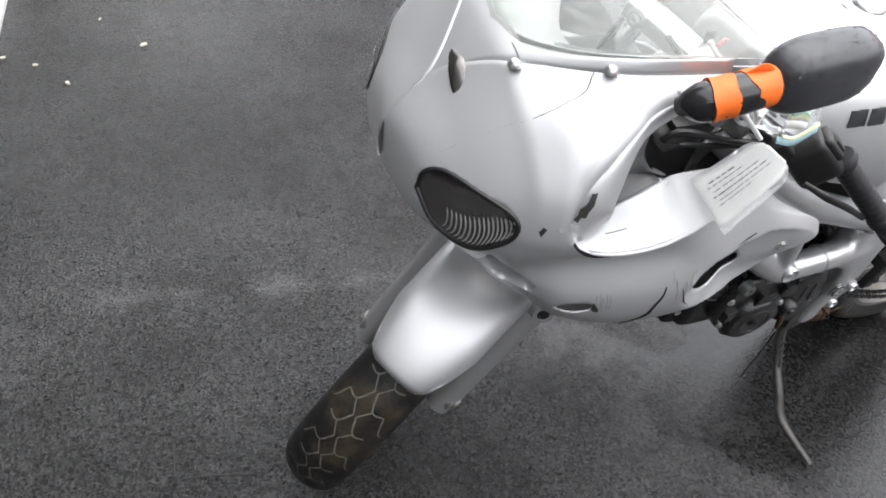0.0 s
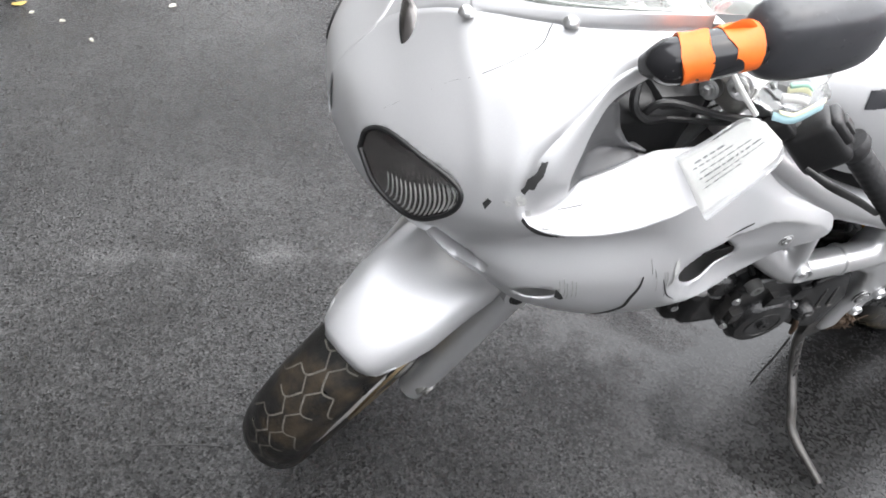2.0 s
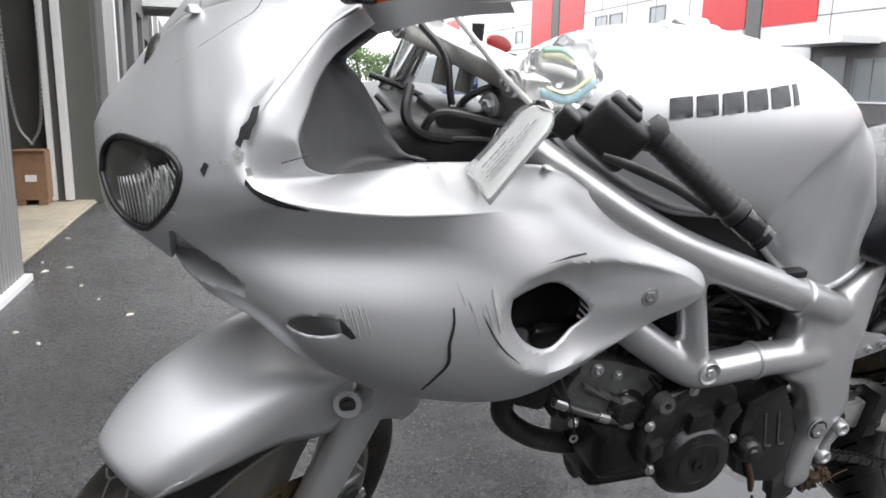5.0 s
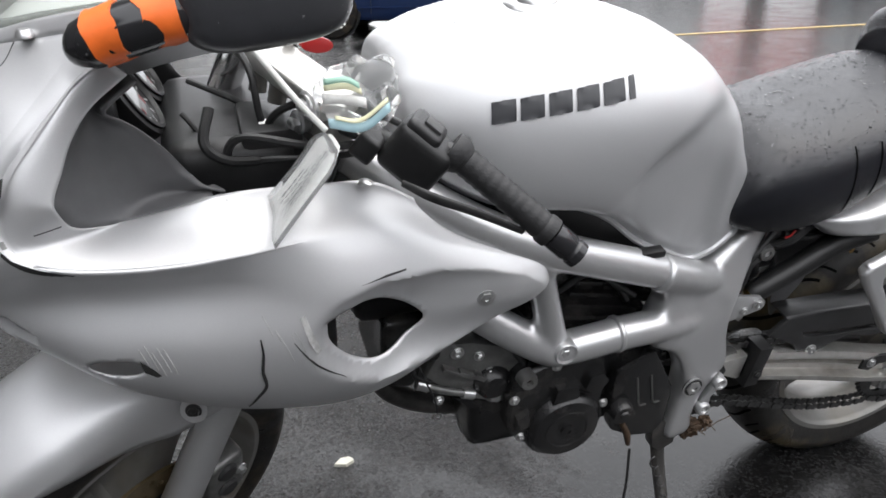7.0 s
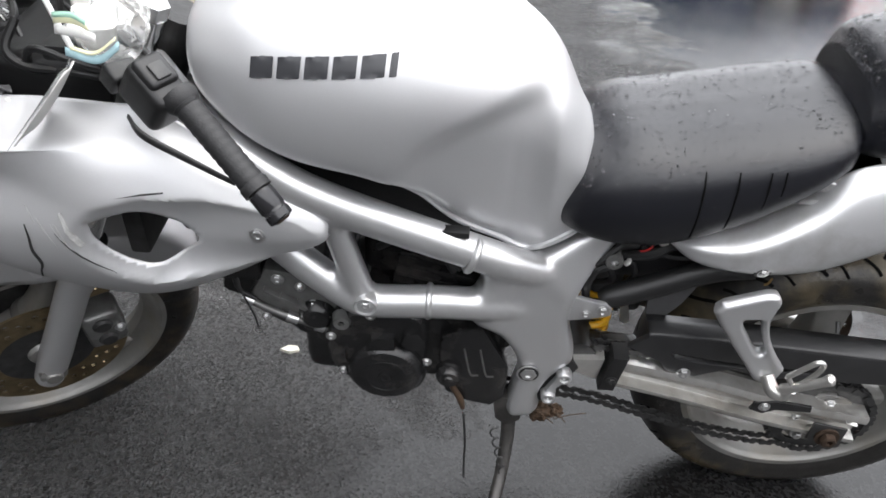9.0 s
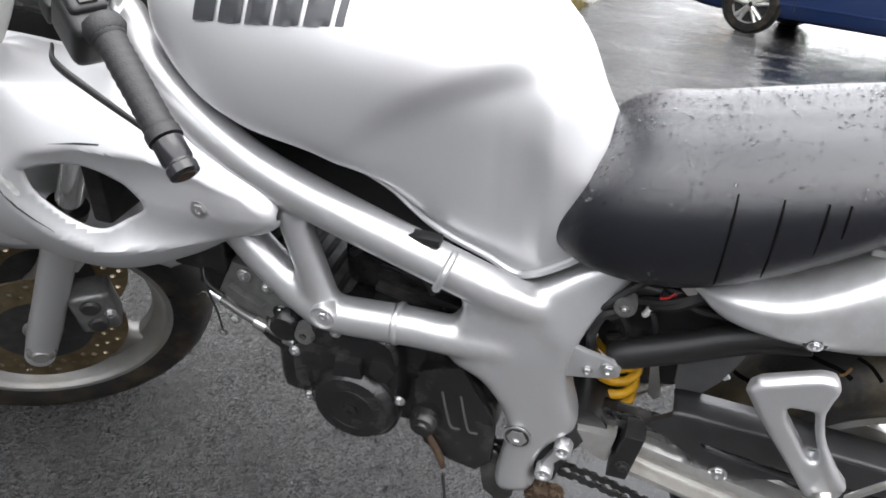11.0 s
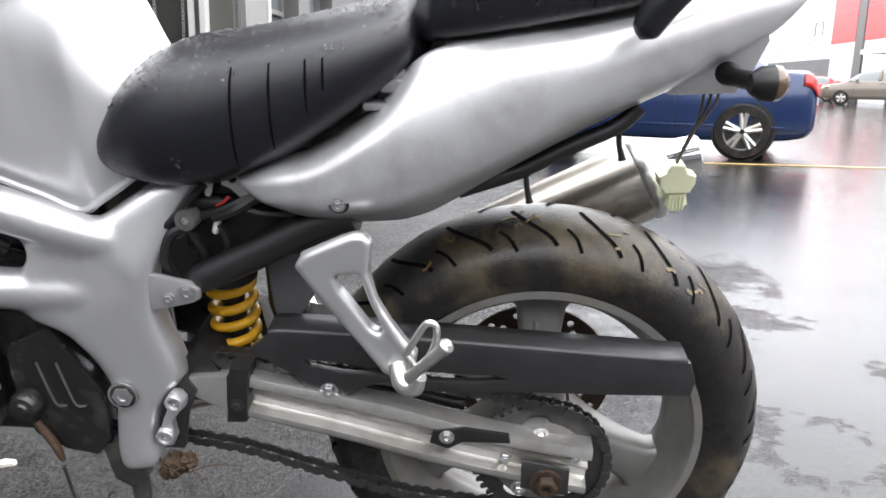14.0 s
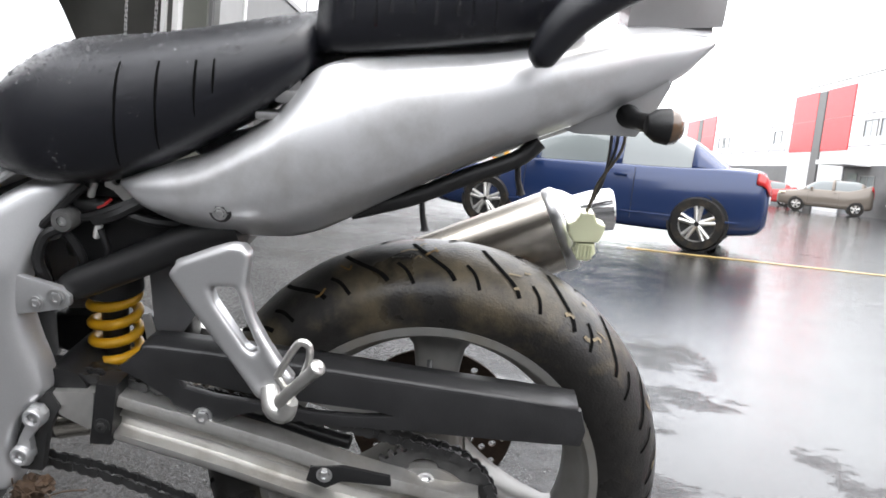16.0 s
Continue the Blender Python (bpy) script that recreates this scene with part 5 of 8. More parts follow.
# fork, fender, clamps: turned with the bars ----------------------------------------------------------------
fork = new("front_fork")
fork.parent = bike
off = Vector((-math.cos(radians(25)), 0, math.sin(radians(25)))) * .036
for s in (-1, 1):
    base = PIVOT + off + Vector((0, s * .097, 0))
    foot = base - HEAD_DIR * .048
    part("fork_slider", steered(tube([foot, base + HEAD_DIR * .03, base + HEAD_DIR * .10, base + HEAD_DIR * .34], [.026, .029, .028, .028], 24)), FRAME_SILVER, fork, "silver fork slider")
    part("fork_tube", steered(tube([base + HEAD_DIR * .33, base + HEAD_DIR * .78], .0205, 22, 2)), CHROME, fork)
    part("dust_seal", steered(tube([base + HEAD_DIR * .335, base + HEAD_DIR * .352], .031, 24, 2)), BLACK_PLASTIC, fork)
    part("fork_cap", steered(tube([base + HEAD_DIR * .78, base + HEAD_DIR * .80], .022, 6, 2)), STEEL, fork)
    part("axle_clamp", steered(lathe([(0, s * .097 + s * .03), (.014, s * .097 + s * .03), (.016, s * .097 + s * .024), (.024, s * .097 + s * .02), (.026, s * .097)], AXLE_F, segs=24)), ALLOY, fork)
    cal = AXLE_F + Vector((.115, s * .085, .075))
    part("brake_caliper", steered(box(cal.x - .035, cal.x + .035, cal.y - .028, cal.y + .028, cal.z - .05, cal.z + .05, .014, segs=3)), GREY_CAST, fork)
    for dz in (-.024, .024):
        part("caliper_piston", steered(lathe([(0, s * .034), (.014, s * .034), (.018, s * .030), (.019, s * .02)], cal + Vector((0, 0, dz)), segs=20)), DARK_METAL, fork)
    part("caliper_bolt", steered(bolt(cal + Vector((.026, s * .026, 0)), .007, .008, (0, s, 0))), STEEL, fork)
    part("fender_bracket", steered(plate([(-.70, .50), (-.655, .585), (-.625, .575), (-.63, .53), (-.665, .49)], s * .082, s * .09, .002)), FRAME_SILVER, fork)
    part("bracket_bolt", steered(bolt((-.655, s * .09, .555), .008, .006, (0, s, 0))), STEEL, fork)
part("fork_lug", tube([(-.612, -.105, .590), (-.628, -.128, .600), (-.634, -.149, .606)], [.026, .024, .018], 20), FRAME_SILVER, fork, "silver lug that carries the mudguard")
part("lug_bolt", bolt((-.634, -.149, .606), .0075, .004, (-.25, -.95, .12)), DARK_METAL, fork)
topc = PIVOT + HEAD_DIR * .765
o = [(-.05, 0), (-.06, .06), (-.075, .085), (-.075, .125), (-.04, .135), (-.005, .12), (.015, .06), (.03, 0)]
for h in (-.22,):
    bm = bmesh.new()
    pts = [(x, y) for x, y in o] + [(x, -y) for x, y in o[::-1] if y]
    lo_v = [bm.verts.new((x, y, 0)) for x, y in pts]
    f = bm.faces.new(lo_v)
    e = bmesh.ops.extrude_face_region(bm, geom=[f])
    bmesh.ops.translate(bm, verts=[v for v in e["geom"] if isinstance(v, bmesh.types.BMVert)], vec=(0, 0, .026))
    bmesh.ops.bevel(bm, geom=[e2 for e2 in bm.edges if e2.calc_face_angle(0) > 1], offset=.005, segments=2, affect='EDGES')
    bm.transform(Matrix.Translation(topc + HEAD_DIR * h) @ Matrix.Rotation(radians(25), 4, 'Y'))
    part("triple_clamp", steered(bm), BRUSHED, fork, "alloy triple clamp")
yoke_a, yoke_b = Vector((-.424, -.156, 1.010)), Vector((-0.531, 0.06, 1.054))
yoke_m = Matrix.Translation((yoke_a + yoke_b) / 2) @ (yoke_b - yoke_a).to_track_quat('X', 'Z').to_matrix().to_4x4()
half = (yoke_b - yoke_a).length / 2
bm = box(-half, half, -.026, .026, -.013, .013, .005, segs=3)
box(-half + .012, half - .012, -.030, -.020, -.004, .004, .002, bm=bm)
bm.transform(yoke_m)
part("top_yoke", bm, BRUSHED, fork, "alloy top yoke")
face = -(yoke_m.to_3x3() @ Vector((0, 1, 0)))
if face.x > 0:
    face = -face
for q, r in ((Vector((-.433, -.140, 1.014)), .017), (Vector((-.441, -.106, .982)), .014), (yoke_b.lerp(yoke_a, .10), .015)):
    q = q + face * .024
    part("clamp_ring", tube([q - face * .008, q + face * .004, q + face * .006], [r, r, r * .8], 22), STEEL, fork)
    part("clamp_bolt", bolt(q + face * .005, r * .55, .008, tuple(face)), STEEL, fork)
bm = box(-.034, .034, -.026, .022, -.020, .018, .008, segs=3)
bm.transform(Matrix.Translation((-.432, -.115, .984)) @ (yoke_b - yoke_a).to_track_quat('X', 'Z').to_matrix().to_4x4())
part("clip_on_clamp", bm, ALLOY, fork)
for f, dz in ((.45, -.045), (.62, -.05)):
    q = yoke_a.lerp(yoke_b, f)
    part("yoke_post", tube([q, q + Vector((-.01, -.004, dz))], .011, 14, 2), ALLOY, fork)

fender = new("front_fender")
fender.parent = bike
FA = np.linspace(radians(122), radians(26), 54)
rows = []
for a in FA:
    k = (FA[0] - a) / (FA[0] - FA[-1])
    nose = min(1, k / .18) ** .5
    drop = .02 + .085 * min(1, k / .45) - .05 * max(0, (k - .75) / .25)
    wmax = (.040 + .034 * nose) * (1 + .12 * math.exp(-((k - .55) / .25) ** 2))
    r = .342 + .014 * math.sin(math.pi * k) - .010 * (1 - nose)
    sec = [(-1, -drop), (-1.05, -drop * .55), (-1.015, -.016), (-.86, .003), (-.55, .013), (0, .018), (.55, .013), (.86, .003), (1.015, -.016), (1.05, -drop * .55), (1, -drop)]
    sec = spline(sec, 33)
    rows.append([(AXLE_F.x + (r + dr) * math.cos(a), wmax * s, AXLE_F.z + (r + dr) * math.sin(a)) for s, dr in sec])
bm = bmesh.new()
grid(bm, rows)
thicken(part("fender_shell", steered(bm), SILVER, fender, "silver front mudguard with a hairline crack"), .003)

bars = new("handlebar")
bars.parent = bike
tip, inner = Vector((-.196, -.294, .875)), Vector((-.310, -.225, .972))
ax = (tip - inner).normalized()
part("bar_tube", tube([(-.438, -.118, .986), (-.40, -.165, .982), (-.352, -.205, .974), inner, inner.lerp(tip, .5), tip - ax * .01], .011, 14, 24), BLACK_PLASTIC, bars)
n = 40
L = (tip - inner).length
rad = [.0165 + .0005 * math.sin(k * 1.9) if 2 < k < n - 4 else .0185 for k in range(n)]
part("grip", tube([inner + ax * L * .82 * k / (n - 1) for k in range(n)], rad, 18), GRIP, bars, "black rubber left handgrip")
part("bar_end", tube([tip - ax * .028, tip - ax * .027, tip - ax * .004, tip - ax * .002, tip + ax * .001, tip + ax * .003, tip + ax * .012, tip + ax * .014], [.010, .0162, .0165, .0150, .0150, .0165, .0160, .011], 18), GLOSS_BLACK, bars, "worn bar-end weight")
part("bar_end_bolt", lathe([(0, 0), (.009, 0), (.011, -.002)], (0, 0, 0), 'Z', 16), RUSTY, bars).matrix_basis = Matrix.Translation(tip + ax * .0148) @ ax.to_track_quat('Z', 'Y').to_matrix().to_4x4()
m = Matrix.Translation((-.350, -.207, .972)) @ ax.to_track_quat('X', 'Z').to_matrix().to_4x4()
bm = box(-.034, .036, -.025, .025, -.034, .030, .016, segs=4)
box(-.030, .012, -.020, .020, .020, .037, .008, bm=bm, segs=3)
bm.transform(m)
sw = part("switch_block", bm, BLACK_PLASTIC, bars, "black switchgear block")
bm = box(-.016, .006, -.010, .010, .034, .041, .003)
bm.transform(m)
part("switch_button", bm, DARK_METAL, sw)
bm = box(-.014, .014, -.026, .018, -.016, .016, .006, segs=3)
bm.transform(Matrix.Translation((-.395, -.178, .978)) @ ax.to_track_quat('X', 'Z').to_matrix().to_4x4())
part("lever_perch", bm, BLACK_PLASTIC, bars)
part("grip_collar", tube([inner - ax * .012, inner - ax * .002, inner + ax * .006], [.021, .023, .019], 20), GRIP, bars)

# mirror ----------------------------------------------------------------------------------------------------
mirror = new("left_mirror")
mirror.parent = bike
rows = []
for f in np.sin(np.linspace(-1, 1, 27) * math.pi / 2):
    e = max(.02, 1 - abs(f) ** 3.4) ** (1 / 3.0)
    ring = []
    for a in np.linspace(0, 2 * math.pi, 32, endpoint=False):
        ca, sa = math.cos(a), math.sin(a)
        ring.append((.078 * f, .040 * e * np.sign(ca) * abs(ca) ** .7 * (1 if ca < 0 else .55), .044 * e * np.sign(sa) * abs(sa) ** .65))
    rows.append(ring)
bm = bmesh.new()
capped(bm, rows)
bm.transform(Matrix.Translation((-.500, -.229, 1.153)) @ Matrix.Rotation(.048, 4, 'Z') @ Matrix.Rotation(-.09, 4, 'Y'))
part("mirror_housing", bm, MIRROR_BLACK, mirror, "black mirror housing spotted with rain")
part("mirror_stalk", tube([(-.661, -.218, 1.106), (-.648, -.232, 1.120), (-.612, -.241, 1.134), (-.570, -.240, 1.144), (-.530, -.233, 1.150)], [.010, .0225, .0235, .022, .022], 18, 18), GLOSS_BLACK, mirror)
for a, c, r in (((-.641, -.236, 1.125), (-.617, -.240, 1.133), .0242), ((-.602, -.241, 1.138), (-.572, -.240, 1.144), .0238)):
    bm = tube([Vector(a).lerp(Vector(c), f) for f in (0, .2, .45, .7, 1)], r, 20)
    for v in bm.verts:
        v.co += Vector((.004, .002, .003)) * noise.noise(v.co * 60)
    part("orange_tape", bm, ORANGE, mirror, "crumpled orange tape wrapped round the mirror stalk")
part("tape_end", tube([(-.606, -.236, 1.157), (-.592, -.240, 1.166), (-.580, -.243, 1.163)], [.004, .008, .004], 8, 8, flat=.3), ORANGE, mirror)


# ---- small parts of the motorcycle ----
def on_skin(pts, lift=0.0, fn=crown_w):
    return [(x, -(fn(x, z) + lift + .0022), z) for x, z in pts]


# screen
base = spline([(-.790, 0, 1.078), (-.778, .05, 1.082), (-.742, .105, 1.100), (-.690, .150, 1.122), (-.610, .186, 1.142), (-.54, .205, 1.150)], 24)
crest = spline([(-.640, 0, 1.215), (-.636, .05, 1.212), (-.615, .105, 1.200), (-.585, .150, 1.182), (-.555, .185, 1.165), (-.525, .206, 1.153)], 24)
rows = []
for f in np.linspace(0, 1, 16):
    half = [(b + (c - b) * f) + np.array((0, 0, .020 * math.sin(math.pi * f) * (1 - k / 23))) for k, (b, c) in enumerate(zip(base, crest))]
    rows.append([(p[0], -p[1], p[2]) for p in half[::-1]] + [tuple(p) for p in half[1:]])
bm = bmesh.new()
grid(bm, rows)
screen = part("windscreen", bm, SCREEN, bike, "clear smoke-tinted windscreen wet with rain")
screen.visible_shadow = False
thicken(screen, .003)
bm = bmesh.new()
grid(bm, [[(p[0] + .004 + dx * (1 - .55 * k / 23), s * p[1] * (1 - .04 * f), p[2] - .012 - dz) for k, p in enumerate(base)] for f, dx, dz in ((0, 0, 0), (1, .05, .006), (2, .10, .02), (3, .14, .045)) for s in (1,)])
grid(bm, [[(p[0] + .004 + dx * (1 - .55 * k / 23), -p[1] * (1 - .04 * f), p[2] - .012 - dz) for k, p in enumerate(base)] for f, dx, dz in ((0, 0, 0), (1, .05, .006), (2, .10, .02), (3, .14, .045))])
part("dash_cowl", bm, SILVER, bike, "silver cowl lip under the screen")
edge_w = lambda x: (float(np.interp(x, FX, CW[:, -1])), float(np.interp(x, FX, CZ[:, -1])))
bm = bmesh.new()
for s in (-1, 1):
    rows = []
    for p in spline([q for q in base if -.784 < q[0] < -.578], 30):
        w, z = edge_w(p[0])
        rows.append([(p[0] - .001, s * (w + .001 + (p[1] - w) * f), z - .001 + (p[2] + .001 - z) * f + .003 * math.sin(math.pi * f)) for f in np.linspace(0, 1, 5)])
    grid(bm, rows)
rows = []
for x in np.linspace(-.902, -.776, 16):
    w, z = edge_w(x)
    w = max(w, .004)
    rows.append([(x, y * (w + .002), z - .001 + .16 * w * (1 - y * y)) for y in np.linspace(-1, 1, 11)])
grid(bm, rows)
thicken(part("screen_surround", bm, SILVER, fairing), .002, 0)
for x, y, z in ((-.793, -.083, 1.071), (-.711, -.152, 1.106), (-.793, .083, 1.071), (-.711, .152, 1.106)):
    part("screen_screw", lathe([(0, .007), (.005, .007), (.008, .004), (.009, 0)], (x, y, z), 'Z', 16), STEEL, fairing)
part("fairing_screw", lathe([(0, .003), (.006, .003), (.009, .001), (.010, 0)], (-.562, -.170, .924), 'Z', 16), STEEL, fairing)
part("fairing_screw", lathe([(0, .003), (.006, .003), (.009, .001), (.010, 0)], (-.398, -.152, .913), 'Z', 16), STEEL, fairing)
part("panel_seam", tube(on_skin(spline([(-.873, .963), (-.841, .998), (-.805, 1.034), (-.762, 1.065), (-.736, 1.082), (-.724, 1.098)], 20), .0012), .0007, 6), DARK_METAL, fairing)
part("duct_bolt", bolt((-.254, -fairing_w(-.254, .752) - .001, .752), .0085, .003), STEEL, fairing)

# headlamp: lens over a deep reflector
for s in (-1, 1):
    lamp = new("headlamp")
    lamp.parent = bike
    rim_pts = [Vector((x, s * max(fairing_w(x, z), crown_w(x, z)), z)) for x, z in LAMP]
    c = sum(rim_pts, Vector()) / len(rim_pts)
    out_n = Vector((-.62, s * .76, .05)).normalized()
    rows = []
    for f in (1.0, .9, .75, .55, .35, .15, .02):
        rows.append([c + (p - c) * f + out_n * (.016 * (1 - f * f) - .001) for p in rim_pts])
    bm = bmesh.new()
    capped(bm, rows)
    ob = part("lens", bm, LENS, lamp, "fluted clear headlamp lens")
    ob.visible_shadow = False
    rows = []
    for f, d in ((1.0, .003), (.97, .02), (.85, .05), (.6, .075), (.3, .085), (.05, .088)):
        rows.append([c + (p - c) * f - out_n * d for p in rim_pts])
    bm = bmesh.new()
    capped(bm, rows)
    part("reflector", bm, REFLECTOR, lamp)
    part("bulb_shield", lathe([(0, .02), (.014, .018), (.018, 0), (.016, -.03)], c - out_n * .05, 'X', 20), CHROME, lamp)
    part("lamp_bezel", tube([p + out_n * .0016 for p in rim_pts] + [rim_pts[0] + out_n * .0016], .0031, 8), BLACK_PLASTIC, lamp)
    for k in range(17):
        ax_x = -.872 + .056 * k / 16
        zz = []
        for (xa, za), (xb, zb) in zip(LAMP, LAMP[1:] + LAMP[:1]):
            if (xa - ax_x) * (xb - ax_x) < 0:
                zz.append(za + (zb - za) * (ax_x - xa) / (xb - xa))
        if len(zz) < 2 or max(zz) - min(zz) < .025:
            continue
        z0, z1 = min(zz) + .007, max(zz) - .010
        reach = .62 + .36 * k / 16
        line = []
        for f in np.linspace(0, 1, 10):
            z = z0 + (z1 - z0) * reach * f
            q = Vector((ax_x + .004 * math.sin(math.pi * f), s * fairing_w(ax_x, z), z))
            d = min((q - c).length / .05, 1)
            line.append(q + out_n * (.010 * (1 - d * d) - .0035))
        part("flute", tube(line, [.0005] + [.0012] * 8 + [.0004], 6), FLUTE, lamp)
    part("side_bulb", tube([Vector((-.872, s * .085, .905)), Vector((-.868, s * .100, .898)), Vector((-.860, s * .112, .890))], [.008, .013, .007], 14, 10), BULB_RED, lamp, "orange side bulb behind the lens")
pos = new("position_lamp")
pos.parent = bike
for nm, rx, ry, m_, up in (("bezel", .015, .052, BLACK_PLASTIC, 0), ("lens", .012, .046, REFLECTOR, .003)):
    rows = [[(rx * f * math.cos(a) * (1 - .5 * math.sin(a)) - .010 * (f * math.sin(a)) ** 2, ry * f * math.sin(a), up + .006 * (1 - f * f) - .012 * (f * math.sin(a)) ** 2) for a in np.linspace(0, 6.283, 28, endpoint=False)] for f in (1, .8, .5, .1)]
    bm = bmesh.new()
    capped(bm, rows)
    bm.transform(Matrix.Translation((-.830, -.019, 1.0305)) @ Matrix.Rotation(radians(4), 4, 'X') @ Matrix.Rotation(radians(-33), 4, 'Y') @ Matrix.Rotation(radians(-8), 4, 'Z'))
    part(nm, bm, m_, pos)

# damage on the left side
scuff = lambda o, m_, nm, lab="", lift=.0014: patch(o, lift, m_, nm, fairing, lab, 22, crown_w)
part("scuff_mark", tube(on_skin(spline([(-.505, .777), (-.490, .750), (-.472, .725), (-.446, .699)], 20), -.0002), [.0004, .0010, .0013, .0010, .0004], 6, 20), SCUFF_RECESS, fairing, "dark scrape beside the duct")
scuff([(-.496, .806), (-.490, .808), (-.482, .780), (-.474, .752), (-.480, .750), (-.489, .776)], PRIMER, "scuff_mark")
scuff([(-.741, 1.010), (-.747, 1.008), (-.752, .997), (-.759, .990), (-.761, .982), (-.765, .976), (-.760, .973), (-.757, .980), (-.752, .981), (-.749, .990), (-.745, .996)], SCUFF_RECESS, "scuff_mark", "black gouge in the paint")
for o in ([(-.768, .968), (-.763, .972), (-.757, .969), (-.758, .961), (-.764, .958)], [(-.779, .958), (-.774, .961), (-.769, .958), (-.773, .954)], [(-.757, .955), (-.752, .957), (-.750, .950), (-.755, .948)]):
    scuff(o, PRIMER, "scuff_mark")
scuff([(-.796, .948), (-.792, .956), (-.788, .954), (-.793, .942)], SCUFF_RECESS, "scuff_mark")
scuff([(-.757, .946), (-.750, .9375), (-.741, .933), (-.728, .927), (-.712, .921), (-.700, .917), (-.700, .914), (-.716, .917), (-.730, .921), (-.742, .926), (-.752, .934), (-.758, .941)], SCUFF_RECESS, "scuff_mark", "black gouge along the fairing ridge")
scuff([(-.667, .790), (-.655, .776), (-.648, .764), (-.653, .762), (-.664, .772)], SCUFF_RECESS, "scuff_mark")
part("crack", tube(on_skin(spline([(-.541, .790), (-.540, .770), (-.543, .745), (-.541, .718), (-.552, .695), (-.563, .672)], 30), .0004), [.0008, .0016, .0022, .0016, .001], 6), SCUFF_RECESS, fairing, "open crack in the fairing")
rng = random.Random(3)
for k in range(6):
    x, z = -.533 + .007 * k + rng.uniform(-.006, .006), .815 - .008 * k + rng.uniform(-.01, .01)
    l = rng.uniform(.015, .04)
    part("scratch", tube(on_skin(spline([(x, z), (x + .2 * l, z - l * .5), (x + .35 * l, z - l)], 8), .0002), rng.uniform(.0002, .0005), 5), PRIMER, fairing)
for k in range(5):
    x, z = -.665 + .006 * k, .806 - rng.uniform(0, .01)
    part("scratch", tube(on_skin(spline([(x, z), (x + .006, z - .02), (x + .009, z - .034)], 8), .0002), .0005, 5), PRIMER, fairing)
part("scratch", tube(on_skin(spline([(-.725, .962), (-.712, .966), (-.70, .970)], 10), .0001), .0006, 5), DARK_METAL, fairing)
scuff([(-.425, .826), (-.39, .829), (-.365, .828), (-.365, .826), (-.40, .8265)], SCUFF_RECESS, "scuff_mark", lift=.001)


def tail_w(x, z):
    i = int(np.clip(np.searchsorted(AX, x), 1, len(AX) - 1))
    return float(np.interp(z, AZ[i], AW[i]))


for x, z, l in ((.575, .785, .010), (.68, .812, .012), (.70, .806, .008)):
    part("scratch", tube(on_skin([(x, z), (x + l * .5, z - l * .4), (x + l, z - l * .9)], -.0012, tail_w), .0007, 5), DARK_METAL, tail)
tb = (.459, -tail_w(.459, .722) - .0005, .722)
# proud dark disc painted as the shade of the screw's recess
part("bolt_recess", bolt(tb, .0085, .0035, (0, -1, -.25)), DARK_METAL, tail)
part("tail_bolt", bolt((tb[0], tb[1] - .003, tb[2] - .001), .0055, .003, (0, -1, -.25)), STEEL, tail)

# inside the fairing
inner_c = [(-.622, .19, 1.070), (-.655, .198, 1.045), (-.640, .184, 1.026), (-.626, .172, 1.009), (-.608, .157, .981), (-.595, .151, .958), (-.586, .153, .946), (-.579, .156, .938), (-.566, .163, .931), (-.555, .165, .928)]
o_s = spline(RIM_LINE, 30)
i_s = spline(inner_c, 30)
for s in (-1, 1):
    rows = []
    for f in np.linspace(0, 1, 12):
        bow = .020 * math.sin(math.pi * f)
        rows.append([(o[0] + (i[0] - o[0]) * f - bow * .3, s * (o[1] + (i[1] - o[1]) * f - bow), o[2] + (i[2] - o[2]) * f) for o, i in zip(o_s, i_s)])
    bm = bmesh.new()
    grid(bm, rows)
    # left panel dull grey; right one black to hold the dark of the cockpit
    thicken(part("inner_panel", bm, DULL_GREY if s < 0 else BLACK_PLASTIC, fairing, "dull grey inner panel" if s < 0 else ""), .003)
dash = new("instrument_panel")
dash.parent = bike
part("dash_body", box(-.735, -.655, -.115, .115, .93, 1.03, .025, segs=3), BLACK_PLASTIC, dash, "black instrument housing")
for y, r in ((-.030, .046), (.072, .046)):
    m = Matrix.Translation((-.645, y, .988)) @ Matrix.Rotation(radians(58), 4, 'Y')
    for nm, prof, mt in (("gauge_pod", [(0, -.05), (r * .8, -.045), (r + .004, -.01), (r + .004, .008), (r - .002, .010)], BLACK_PLASTIC), ("gauge_ring", [(r - .004, .008), (r - .002, .013), (r - .006, .014), (r - .008, .009)], DARK_METAL), ("gauge_face", [(0, .003), (r - .004, .003), (r - .004, .001)], SCUFF_RECESS), ("gauge_glass", [(0, .010), (r * .6, .0095), (r - .004, .008)], GLASS)):
        bm = lathe(prof, axis='Z', segs=32)
        bm.transform(m)
        part(nm, bm, mt, dash)
    for k in range(9):
        a = radians(-30 + 30 * k)
        bm = box(r * .58, r * .78, -.0012, .0012, .0035, .0042)
        bm.transform(m @ Matrix.Rotation(a, 4, 'Z'))
        part("dial_mark", bm, WHITE_INK, dash, "", False)
part("bulkhead", box(-.62, -.46, -.125, .125, .72, .965, .03, segs=3), BLACK_PLASTIC, bike)
part("fuse_box", box(-.53, -.46, -.12, -.02, .93, .975, .008), BLACK_PLASTIC, bike)
